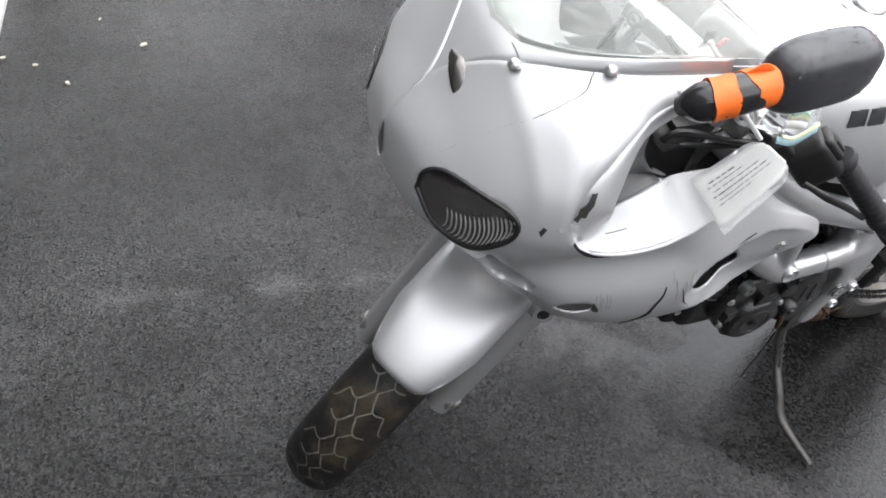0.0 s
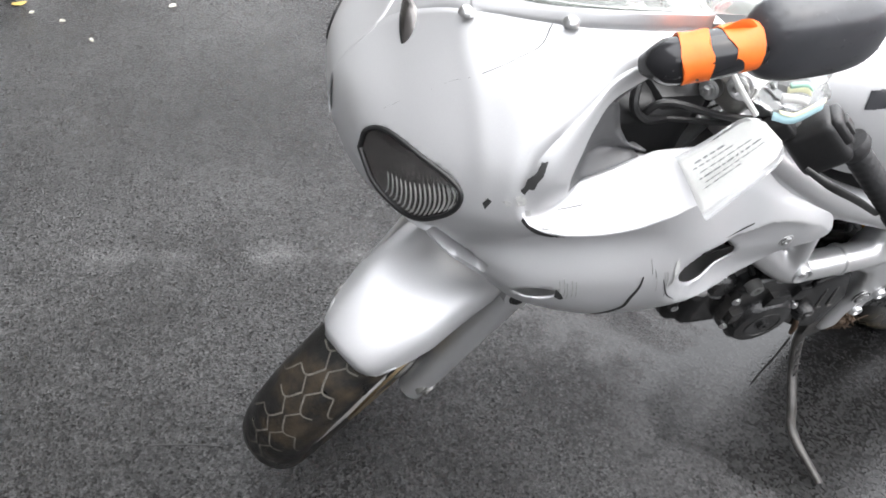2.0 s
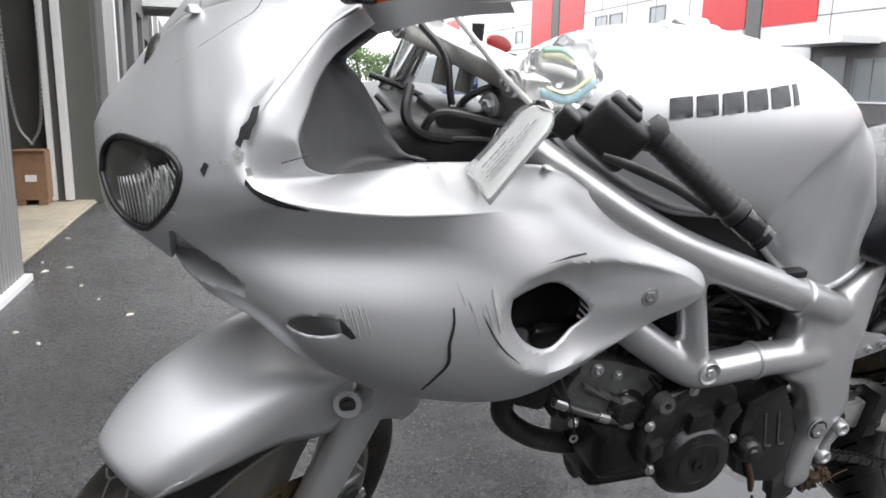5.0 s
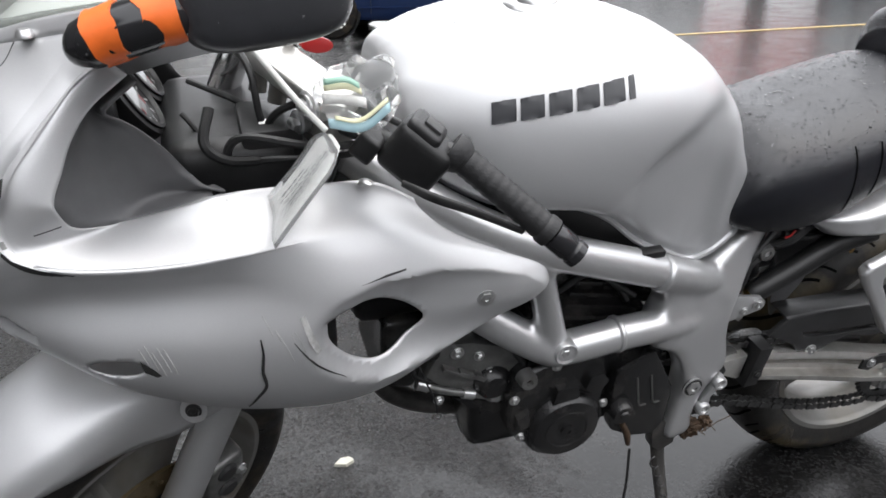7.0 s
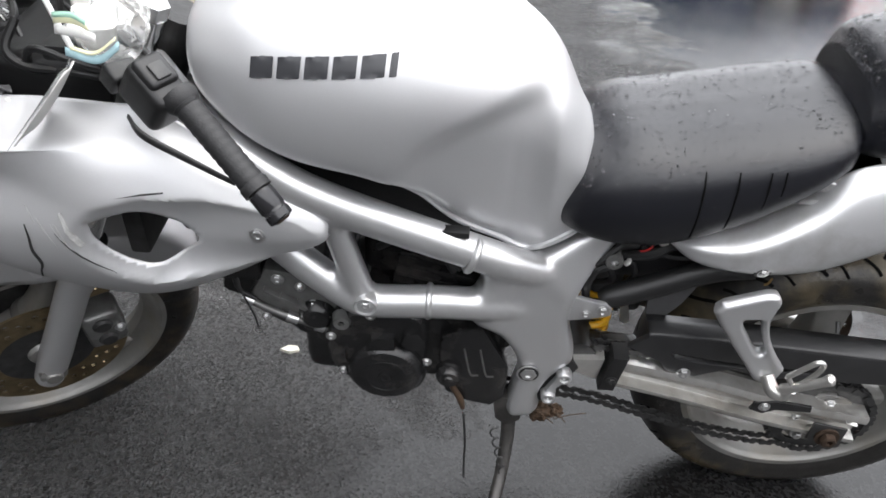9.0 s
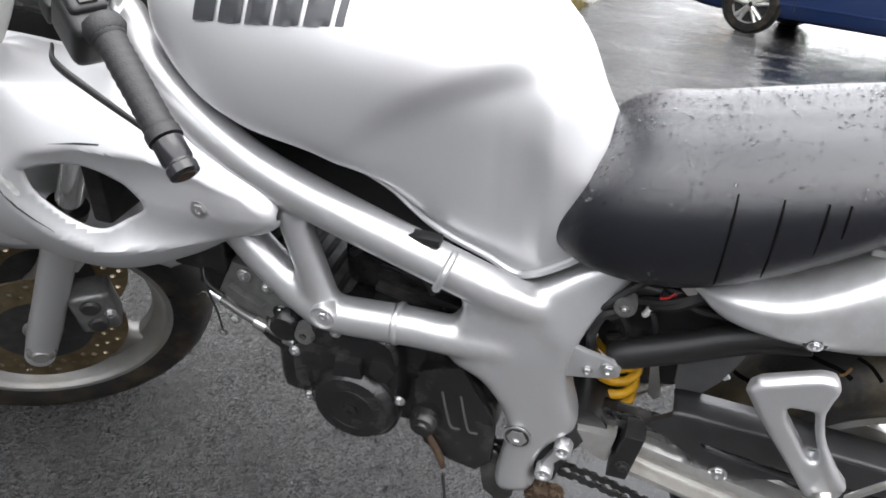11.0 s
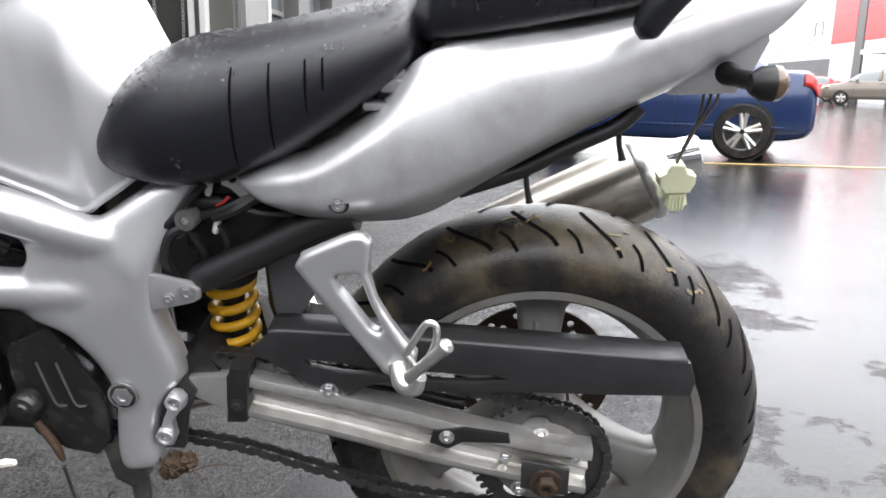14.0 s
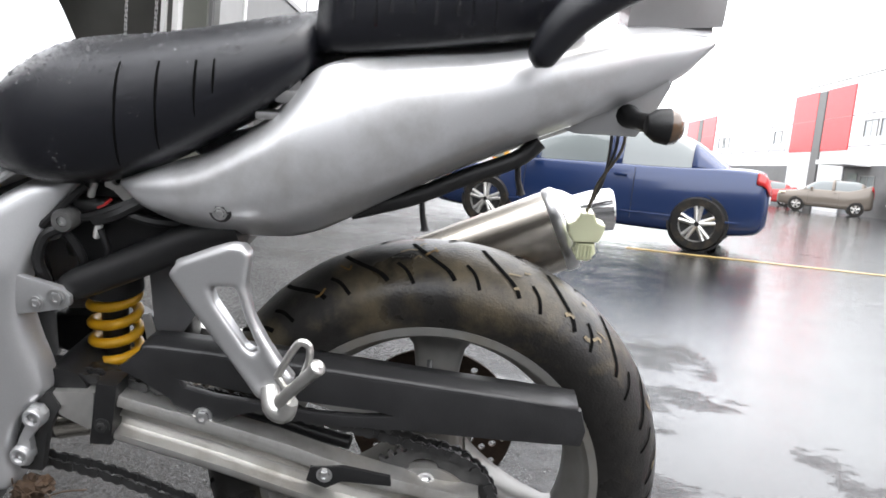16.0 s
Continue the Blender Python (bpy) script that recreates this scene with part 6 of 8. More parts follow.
CABLES = [
    [(-.35, -.17, .985), (-.42, -.13, 1.01), (-.49, -.10, .985), (-.50, -.09, .92), (-.46, -.08, .86)],
    [(-.36, -.18, .975), (-.45, -.15, .965), (-.53, -.13, .975), (-.545, -.12, .94), (-.50, -.10, .90), (-.44, -.07, .86)],
    [(-.36, -.17, .965), (-.44, -.14, .945), (-.52, -.12, .94), (-.55, -.10, .91), (-.50, -.07, .87)],
    [(-.53, -.03, 1.06), (-.51, -.07, 1.03), (-.505, -.09, .98), (-.49, -.09, .93), (-.47, -.08, .88)],
    [(-.58, .02, .99), (-.52, -.02, .97), (-.46, -.04, .93), (-.42, -.02, .88)],
    [(-.56, -.10, 1.0), (-.57, -.125, .97), (-.55, -.13, .95), (-.51, -.12, .94)],
    [(-.59, -.06, .98), (-.56, -.09, .955), (-.50, -.11, .955), (-.45, -.10, .965)],
]
for k, c in enumerate(CABLES):
    part("cable", tube(c, (.0045, .005, .004, .0045, .004, .006, .0035)[k], 8, 30), BLACK_PLASTIC, bike)
part("hose_clip", tube([(-.50, -.098, .975), (-.50, -.094, .965)], .008, 10, 2), STEEL, bike)
key = new("ignition_key")
key.parent = bike
part("key_blade", plate([(-0.465, 1.064), (-0.449, 1.064), (-0.451, 1.009), (-0.461, 1.009)], -.034, -.030, .001), BLACK_PLASTIC, key)
bm = plate(ellipse(0, 0, .026, .010, 0, 20), -.002, .002, .001)
bm.transform(Matrix.Translation((-0.426, -.03, 1.04)) @ Matrix.Rotation(radians(20), 4, 'Y') @ Matrix.Rotation(radians(30), 4, 'Z'))
part("key_tag", bm, RED, key, "red plastic key tag")

# paper tag and clear bag hung on the left bar
tag = new("paper_tag")
tag.parent = bike
Lc, Tc, Rc, Bc = Vector((-0.508, -0.174, 0.917)), Vector((-0.447, -0.185, 1.002)), Vector((-0.435, -0.245, 0.999)), Vector((-0.511, -0.255, 0.910))


def tag_point(u, v, lift=0.0):
    v = .5 + (v - .5) * (1 - .45 * max(0.0, (u - .8) / .2) ** 2)
    p = Lc.lerp(Tc, u).lerp(Bc.lerp(Rc, u), v)
    n_ = (Tc - Lc).cross(Bc - Lc).normalized()
    return p + n_ * (lift + .003 * math.sin(u * 3.1) * (1 - v) + .003 * math.sin(v * 5))


nrm = (Tc - Lc).cross(Bc - Lc)
side_s = 1 if nrm.y < 0 else -1
bm = bmesh.new()
grid(bm, [[tag_point(u, v) for v in np.linspace(0, 1, 12)] for u in np.linspace(0, 1, 16)])
thicken(part("paper_sheet", bm, PAPER, tag, "creased white paper tag with printed lines"), .0012, 0)
for k, v in enumerate((.16, .25, .36, .46, .57, .66)):
    u = .10 + rng.uniform(0, .06)
    while u < (.5, .62, .8, .86, .84, .55)[k]:
        w_ = rng.uniform(.03, .10)
        bm = bmesh.new()
        grid(bm, [[tag_point(q, v + d, side_s * .0016) for d in (0, .022 if k % 3 else .034)] for q in np.linspace(u, u + w_, 4)])
        part("print_line", bm, INK, tag, "", False)
        u += w_ + rng.uniform(.012, .03)
bm = bmesh.new()
grid(bm, [[tag_point(u, v, side_s * .004) + (Rc - Tc) * .12 * max(0.0, v - 1) for v in np.linspace(-.05, 1.14, 12)] for u in np.linspace(.0, .98, 12)])
sleeve = part("clear_sleeve", bm, BAG, tag, "clear plastic sleeve round the tag")
sleeve.visible_shadow = False
thicken(sleeve, .0006, 0)
bagm = new("plastic_bag")
bagm.parent = bike
bm = bmesh.new()
bmesh.ops.create_icosphere(bm, subdivisions=4, radius=1)
for v in bm.verts:
    p = v.co.copy()
    q = 1 + .38 * noise.noise(p * 1.7) + .09 * noise.noise(p * 4.0 + Vector((3, 1, 2)))
    v.co = Vector((p.x * .046, p.y * .034, p.z * .036)) * q + Vector((-.400, -.165, 1.030))
ob = part("bag_film", bm, BAG, bagm, "crumpled clear plastic bag tied to the bar")
ob.visible_shadow = False
for mt, a, b, c, wide in ((BAG_GREEN, (-0.448, -0.205, 1.059), (-0.426, -0.205, 1.06), (-0.412, -0.205, 1.052), .0035), (BAG_YELLOW, (-0.448, -0.205, 1.053), (-0.426, -0.205, 1.053), (-0.41, -0.205, 1.046), .0040), (BAG_BLUE, (-0.445, -0.205, 1.015), (-0.409, -0.205, 1.007), (-0.38, -0.205, 1.027), .0065), (BAG_YELLOW, (-0.438, -0.205, 1.02), (-0.411, -0.205, 1.015), (-0.382, -0.205, 1.035), .0022), (PAPER, (-0.45, -0.205, 1.042), (-0.426, -0.205, 1.039), (-0.405, -0.205, 1.033), .0070)):
    bm = bmesh.new()
    grid(bm, [[(p[0], p[1] + .002 * w, p[2] + .7 * wide * w) for w in (-1, 0, 1)] for p in spline([a, b, c], 12)])
    thicken(part("bag_band", bm, mt, bagm), .0006)
part("tie_strap", tube([(-.53, -.10, 1.10), (-.475, -.155, 1.03), (-.445, -.185, .998)], .0035, 8, 10), PAPER, bagm)

# tail end
for s in (-1, 1):
    rail = [(.781, s * .150, .910), (.795, s * .150, .935), (.818, s * .148, .961), (.864, s * .138, .992), (.916, s * .110, 1.010), (.95, s * .06, 1.016)]
    part("grab_rail", tube([(.777, s * .149, .901)] + rail, [.002, .015, .019, .021, .022, .018, .014], 16, 40), WET_BLACK, tail, "black pillion grab rail")
    st = new("rear_indicator")
    st.parent = bike
    part("stalk", tube([(.897, s * .040, .850), (.906, s * .060, .8465), (.920, s * .090, .8470)], [.017, .0105, .011], 14, 10), BLACK_PLASTIC, st)
    part("indicator_body", lathe([(0, -.024), (.011, -.021), (.0185, -.010), (.0205, .003)], (.930, s * .100, .8475), 'X', 24), BLACK_PLASTIC, st)
    part("indicator_lens", lathe([(.0202, .003), (.0185, .011), (.011, .018), (0, .021)], (.930, s * .100, .8475), 'X', 24), SMOKED, st)
part("tail_lamp", solid(np.linspace(.885, 1.0, 10), np.array([[.040 * math.sqrt(max(.05, 1 - (k / 9) ** 2)) * q for q in (.8, 1, .9, 0)] for k in range(10)]), np.array([[.945 + .0012 * k, .966 + .0008 * k, 1.000 - .0005 * k, 1.010 - .001 * k] for k in range(10)])), PALE_TAIL, tail, "grey tail lamp lens")
part("plate_bracket", plate([(.80, .835), (.86, .875), (.935, .905), (.942, .886), (.934, .866), (.926, .848), (.9115, .8255), (.84, .823)], -.05, -.042, .003), FRAME_SILVER, tail)
part("plate_bracket", plate([(.80, .835), (.86, .875), (.935, .905), (.942, .886), (.934, .866), (.926, .848), (.9115, .8255), (.84, .823)], .042, .05, .003), FRAME_SILVER, tail)
part("tray_lip", tube([(x, -.062 - .04 * (.86 - x) / .3, z + .021) for x, z in spline([(.590, .697), (.616, .7045), (.664, .720), (.717, .7455), (.7745, .7705), (.7986, .793)], 20)], .010, 10), BLACK_PLASTIC, tail)
for k in range(2):
    part("strap_hook", tube([(.668 + .107 * k, -.086 + .012 * k, .752 + .046 * k), (.672 + .107 * k, -.085 + .012 * k, .718 + .049 * k), (.675 + .108 * k, -.084 + .012 * k, .704 + .051 * k), (.676 + .108 * k, -.084 + .012 * k, .699 + .051 * k)], [.0035, .0035, .0040, .0055], 8), BLACK_PLASTIC, tail)
lic = new("plate_lamp")
lic.parent = bike
for nm, o, y0, y1 in (("lamp_body", [(.871, .672), (.882, .678), (.888, .690), (.906, .690), (.912, .678), (.924, .674), (.924, .662), (.917, .648), (.882, .646), (.873, .658)], .105, .137), ("lamp_lens", [(.887, .644), (.914, .645), (.917, .630), (.908, .618), (.892, .617), (.884, .629)], .110, .132)):
    part(nm, plate(o, y0, y1, .003), PALE_LENS, lic, "pale plastic plate lamp hanging on wires" if nm == "lamp_body" else "", False)
for k in range(5):
    part("lens_rib", box(.889 + .005 * k, .891 + .005 * k, .107, .110, .622, .642, .0005), PALE_LENS, lic, "", False)
for k in range(3):
    part("wire", tube([(.905 - .008 * k, .01, .86), (.915 - .006 * k, .03 + .01 * k, .80), (.900 + .005 * k, .08 + .01 * k, .74), (.897, .118 + .004 * k, .688)], .0020, 6, 18), BLACK_PLASTIC if k else MUD, lic)

# fittings under the tank and seat
part("rubber_clip", box(-.004, .038, -.158, -.140, .737, .748, .002), BLACK_PLASTIC, tank)
part("seat_bracket", plate([(.306, .738), (.316, .745), (.330, .742), (.334, .725), (.338, .712), (.330, .704), (.322, .712), (.316, .718), (.306, .722)], -.106, -.096, .002, [ellipse(.3199, .7304, .0055, .0055, n=14)]), BRUSHED, frame_ob, "scuffed alloy seat bracket")
part("frame_lug", lathe([(.006, -.116), (.006, -.122), (.012, -.122), (.014, -.118), (.014, -.10)], (.2611, 0, .6802), segs=22), GREY_CAST, frame_ob)
part("lug_bolt", bolt((.2611, -.116, .6802), .006, .004), STEEL, frame_ob)
for x, z in ((.286, .714), (.2895, .664)):
    part("wire_tape", tube([(x - .003, -.092, z - .008), (x, -.095, z), (x + .002, -.092, z + .008)], .0045, 10, 6), PAPER, frame_ob, "white tape on the wiring")
part("shock_tab", plate([(.312, .532), (.322, .535), (.338, .470), (.330, .462), (.320, .470)], -.034, -.028, .002), BRUSHED, frame_ob, "pale alloy tab behind the shock")
part("battery_strap", plate([(.342, .582), (.352, .580), (.380, .520), (.374, .512), (.362, .520)], -.072, -.064, .002), GREY_CAST, frame_ob)
part("tank_tab", plate([(.380, .528), (.412, .520), (.424, .508), (.418, .502), (.386, .512)], -.006, .002, .002), WHITE_INK, frame_ob, "pale plastic tab before the tyre")
for c, r in (([(.215, -.10, .665), (.235, -.115, .672), (.262, -.11, .70), (.285, -.105, .722)], .005), ([(.232, -.11, .60), (.228, -.118, .63), (.238, -.115, .66), (.262, -.11, .672)], .007), ([(.29, -.10, .68), (.318, -.106, .69), (.345, -.10, .705), (.362, -.10, .712)], .008), ([(.29, -.09, .61), (.302, -.098, .64), (.295, -.098, .668)], .004)):
    part("wiring", tube(c, r, 8, 18), BLACK_PLASTIC, frame_ob)
part("seat_hinge", box(.485, .520, -.128, -.10, .819, .828, .003), STEEL, seat)
part("seat_hinge", box(.505, .545, -.122, -.09, .838, .852, .003), STEEL, seat)
part("seat_catch", box(.520, .532, -.118, -.10, .846, .880, .002), STEEL, seat)
for k, x in enumerate((.345, .388, .428, .447, .497)):
    part("water_streak", tube([(x, -(float(np.interp(z, SZ[int(np.searchsorted(SX, x))], SW[int(np.searchsorted(SX, x))])) + .0002), z) for z in np.linspace(.742 + .46 * max(0, x - .32), .862 + .12 * max(0, x - .3), 14)], [.0006, .0016, .0012, .0017, .0010], 6), DEAD_BLACK, seat)
for c in ([(.21, -.09, .69), (.25, -.10, .665), (.27, -.095, .625), (.25, -.08, .60)], [(.30, -.10, .70), (.35, -.10, .685), (.40, -.09, .68)], [(.22, -.08, .66), (.30, -.105, .69), (.345, -.10, .71)]):
    part("wiring", tube(c, .006, 8, 20), BLACK_PLASTIC, frame_ob)
part("red_wire", tube([(.298, -.108, .697), (.307, -.110, .7015), (.315, -.108, .709)], .0018, 6, 8), RED, frame_ob)
part("linkage_eye", tube([(.245, -.10, .668), (.245, -.115, .668)], .014, 16, 2), DARK_METAL, frame_ob)
# black box added to darken the open gap behind the spring
part("inner_mudguard", box(.312, .362, -.005, .06, .46, .67, .02, segs=3), BLACK_PLASTIC, frame_ob)
part("splash_panel", plate([(.34, .62), (.40, .655), (.43, .64), (.40, .56), (.36, .50), (.345, .54)], -.075, -.065, .003), DULL_GREY, frame_ob)
part("hugger", tube([(.36, -.06, .44), (.44, -.06, .43), (.56, -.065, .40), (.60, -.07, .395)], .010, 10, 16), BLACK_PLASTIC, arm)
part("arm_bracket", plate([(.297, .484), (.323, .484), (.3115, .400), (.284, .399)], -.137, -.098, .003), BLACK_PLASTIC, arm)
part("arm_bolt", bolt((.303, -.138, .428), .007, .005), DARK_METAL, arm)
part("tyre_valve", tube([(AXLE_R.x - .01, -.03, AXLE_R.z + .18), (AXLE_R.x - .01, -.045, AXLE_R.z + .165)], .004, 8, 2), DARK_METAL, rear_wheel)

# engine dressing
for c, r in (([(-.17, -.11, .575), (-.150, -.13, .545), (-.165, -.128, .505), (-.18, -.12, .48)], .005), ([(-.335, -.11, .60), (-.325, -.12, .565), (-.30, -.12, .545)], .004), ([(-.10, -.10, .66), (-.05, -.115, .70), (.0, -.11, .66), (.02, -.11, .63)], .006), ([(-.08, -.12, .72), (-.02, -.12, .68), (.03, -.115, .64)], .005), ([(.02, -.13, .565), (.025, -.135, .585), (.03, -.13, .60)], .007)):
    part("engine_hose", tube(c, r, 10, 20), BLACK_PLASTIC, engine)
# black box added behind the rear fins to darken the gaps between them
part("carburettor", box(-.13, .13, -.07, .07, .57, .73, .03, segs=3), ENGINE_BLACK, engine)
# black box added inside the side duct to keep its depth dark
part("fan_shroud", box(-.41, -.29, -.11, .11, .66, .83, .03, segs=3), BLACK_PLASTIC, engine)
# dark box added where the casting runs up to the fairing
part("header_tank", box(-.375, -.285, -.125, -.06, .585, .675, .014, segs=3), ENGINE_BLACK, engine)
part("cylinder_casting", plate([(-.280, .612), (-.235, .606), (-.165, .580), (-.112, .548), (-.130, .520), (-.178, .476), (-.255, .508), (-.310, .550)], -.118, -.085, .008), GREY_CAST, engine, "wet grey cylinder casting")
for k in range(6):
    part("casting_rib", plate([(-.285 + .026 * k, .572 - .012 * k), (-.282 + .026 * k, .576 - .012 * k), (-.235 + .022 * k, .548 - .011 * k), (-.238 + .022 * k, .544 - .011 * k)], -.131, -.116, .001), GREY_CAST, engine)
part("lower_casting", plate([(-.262, .500), (-.180, .474), (-.150, .440), (-.185, .445), (-.235, .470)], -.116, -.08, .006), ENGINE_BLACK, engine)
part("coolant_pipe", tube([(-.322, -.118, .546), (-.2825, -.122, .527), (-.2428, -.124, .512), (-.185, -.122, .487)], .0062, 12, 16), GREY_CAST, engine)
for a, b in (((-.322, -.118, .546), (-.304, -.120, .5375)), ((-.250, -.124, .5145), (-.232, -.124, .5075)), ((-.204, -.123, .4955), (-.190, -.122, .489))):
    part("pipe_collar", tube([a, b], .0088, 14, 2), STEEL, engine)
for x, z, r in ((-.260, .593, .0075), (-.286, .505, .006), (-.225, .580, .006), (-.205, .545, .005)):
    part("engine_bolt", bolt((x, -.119, z), r, .006), STEEL, engine)
part("water_pump", lathe([(0, -.135), (.02, -.134), (.03, -.125), (.034, -.105)], (-.20, 0, .52), segs=24), ENGINE_BLACK, engine)
part("hanging_wire", tube([(-.325, -.12, .60), (-.315, -.135, .57), (-.30, -.14, .53), (-.295, -.142, .50)], .0016, 6, 14), BLACK_PLASTIC, engine)
part("wire_eyelet", lathe([(.004, -.001), (.007, -.001), (.007, .001), (.004, .001)], (-.295, -.142, .494), segs=14, closed=True), STEEL, engine)


# clutch lever, duct liner
part("clutch_lever", tube([(-.375, -.235, .952), (-.35, -.262, .946), (-.301, -.272, .925), (-.246, -.272, .893)], [.004, .006, .0055, .004], 12, 20, flat=.5), DARK_METAL, bars, "dull clutch lever")


# rain standing in drops on the seats, tank and mirror
def drops(name, parent, pts, r0, r1, seed):
    g = random.Random(seed)
    verts, faces = [], []
    for p, nrm in pts:
        nrm = nrm.normalized()
        u = nrm.orthogonal().normalized()
        v = nrm.cross(u)
        r = r0 + (r1 - r0) * g.random() ** 2.5
        k = len(verts)
        for f, hh in ((1.0, -.1), (.8, .38), (.38, .58)):
            for a in range(7):
                c, s_ = math.cos(a * .898), math.sin(a * .898)
                verts.append(p + (u * c + v * s_) * r * f + nrm * hh * r)
        verts.append(p + nrm * .64 * r)
        for ring in range(2):
            for a in range(7):
                q = (a + 1) % 7
                faces.append((k + ring * 7 + a, k + ring * 7 + q, k + ring * 7 + 7 + q, k + ring * 7 + 7 + a))
        for a in range(7):
            faces.append((k + 14 + a, k + 14 + (a + 1) % 7, k + 21))
    me = bpy.data.meshes.new(name)
    me.from_pydata([tuple(q) for q in verts], [], faces)
    me.materials.append(WATER)
    for poly in me.polygons:
        poly.use_smooth = True
    ob = new(name, me)
    ob.parent = parent
    ob["kind"] = "stuff"
    return ob


def scatter(X, W, Z, count, seed, least=0.35, lo=0.0, hi=1.0):
    """Random places on the upper faces of a lofted body, with normals."""
    g = random.Random(seed)
    out = []
    while len(out) < count:
        i, j = int(g.uniform(lo, hi) * (len(X) - 2)), g.randrange(W.shape[1] - 1)
        s = g.choice((-1, 1))
        f, q = g.random(), g.random()
        P = lambda a, c: Vector((X[a], s * W[a, c], Z[a, c]))
        p00, p10, p01 = P(i, j), P(i + 1, j), P(i, j + 1)
        n_ = (p10 - p00).cross(p01 - p00)
        if n_.length < 1e-9:
            continue
        n_.normalize()
        if n_.z < 0:
            n_ = -n_
        if n_.z < least and g.random() > .004:
            continue
        if noise.noise(p00 * 16 + Vector((seed, 0, 0))) < -.25 and g.random() < .8:
            continue
        out.append((p00 + (p10 - p00) * f + (p01 - p00) * q, n_))
    return out


drops("raindrop", seat, scatter(SX, SW, SZ, 3200, 1, .50), .0006, .0025, 1)
drops("raindrop", pillion, scatter(PX, PW, PZ, 900, 2, .3), .0008, .0036, 2)
g_m = random.Random(8)
body = [o for o in mirror.children if o.name.startswith("mirror_housing")][0]
faces = [p for p in body.data.polygons if p.normal.z > -.3 and p.normal.y < .5]
spots = []
for k in range(420):
    p = g_m.choice(faces)
    vs = [body.data.vertices[i].co for i in p.vertices]
    f, q = g_m.random(), g_m.random()
    spots.append((vs[0].lerp(vs[1], f).lerp(vs[-1].lerp(vs[-2], f), q), p.normal.copy()))
drops("raindrop", mirror, spots, .0006, .0022, 8)
drops("raindrop", tank, scatter(TX, TW, TZ, 350, 3, .75), .0008, .0026, 3)


for r, y in ((.0665, -.150), (.036, -.168)):
    part("cover_ring", lathe([(r - .003, y + .002), (r - .002, y - .002), (r + .002, y - .002), (r + .003, y + .002)], (-.083, 0, .430), segs=40, closed=True), ENGINE_BLACK, engine)
part("inspection_plug", bolt((-.083, -.167, .430), .012, .005), ENGINE_BLACK, engine)

m_rng = random.Random(12)
for k in range(4):
    a, g = m_rng.uniform(-1.0, .3), radians(m_rng.uniform(20, 130))
    part("mud_fleck", groove(AXLE_R, .326, .082, .228, [(a, g), (a + m_rng.uniform(-.1, .1), g + m_rng.uniform(.01, .035)), (a + m_rng.uniform(-.1, .1), g + m_rng.uniform(.04, .06))], m_rng.uniform(.002, .007), .0014), LEAF_MUD, rear_wheel, "", False)
for k in range(16):
    a, g, run = m_rng.uniform(-.95, -.1), radians(m_rng.uniform(8, 100)), m_rng.uniform(.02, .07)
    part("mud_fleck", groove(AXLE_R, .326, .082, .228, [(a, g), (a + m_rng.uniform(-.06, .06), g + run * .5), (a + m_rng.uniform(-.12, .12), g + run)], m_rng.uniform(.002, .006), .0011), TREAD_MUD, rear_wheel, "", False)
for k in range(11):
    x = .585 + .021 * k + m_rng.uniform(-.006, .006)
    i = int(np.searchsorted(PX, x))
    z0, z1 = sorted((m_rng.uniform(.915, .94) + .1 * (x - .6), m_rng.uniform(.95, .975) + .1 * (x - .6)))
    part("water_streak", tube([(x, -(float(np.interp(z, PZ[i][:16], PW[i][:16])) + .0003), z) for z in np.linspace(z0, z1, 8)], [.0022, .0012, .0008], 6), WATER, pillion)


# ---- the lot and what stands round it ----
GREY_CLAD = mat("grey_cladding", (0.115, 0.115, 0.112), 0.55, 0.0, grain=0.06, grain_scale=8, stain=(0.13, 0.13, 0.12), stain_scale=1.5, stain_amount=0.35, bump=0.05)
PALE_CLAD = mat("pale_grey_cladding", (0.21, 0.21, 0.205), 0.5, 0.0, grain=0.05, grain_scale=8, stain=(0.15, 0.15, 0.145), stain_scale=1.2, stain_amount=0.3)
WHITE_PANEL = mat("white_panel", (0.72, 0.73, 0.73), 0.45, grain=0.04, grain_scale=3, stain=(0.55, 0.56, 0.56), stain_scale=0.6, stain_amount=0.4)
RED_PANEL = mat("red_panel", (0.55, 0.03, 0.035), 0.42, grain=0.06, grain_scale=3)
DARK_GREY = mat("dark_grey_panel", (0.12, 0.12, 0.12), 0.5, grain=0.1, grain_scale=4, stain=(0.08, 0.08, 0.08), stain_scale=0.8, stain_amount=0.4)
WHITE_TRIM = mat("white_trim", (0.74, 0.74, 0.73), 0.4, grain=0.05, grain_scale=10)
CONCRETE = mat("concrete", (0.34, 0.30, 0.23), 0.75, grain=0.15, grain_scale=20, stain=(0.2, 0.18, 0.15), stain_scale=2, stain_amount=0.6, bump=0.2, bump_scale=80)
PALE_CONCRETE = mat("pale_concrete", (0.20, 0.195, 0.18), 0.6, grain=0.1, grain_scale=15, stain=(0.13, 0.125, 0.11), stain_scale=2, stain_amount=0.5)
# unlit darkness put into the colour of inner walls and bay sheets
ROOM_DARK = mat("unlit_room_dark", (0.07, 0.07, 0.065), 0.7, grain=0.2, grain_scale=3, stain=(0.03, 0.03, 0.03), stain_scale=1, stain_amount=0.5)
CARDBOARD = mat("cardboard", (0.24, 0.14, 0.08), 0.8, grain=0.1, grain_scale=20)
GLAZING = mat("window_glazing", (0.22, 0.24, 0.25), 0.12, coat=0.5)
CAR_GLASS = mat("car_glass", (0.16, 0.18, 0.18), 0.04, coat=0.8)
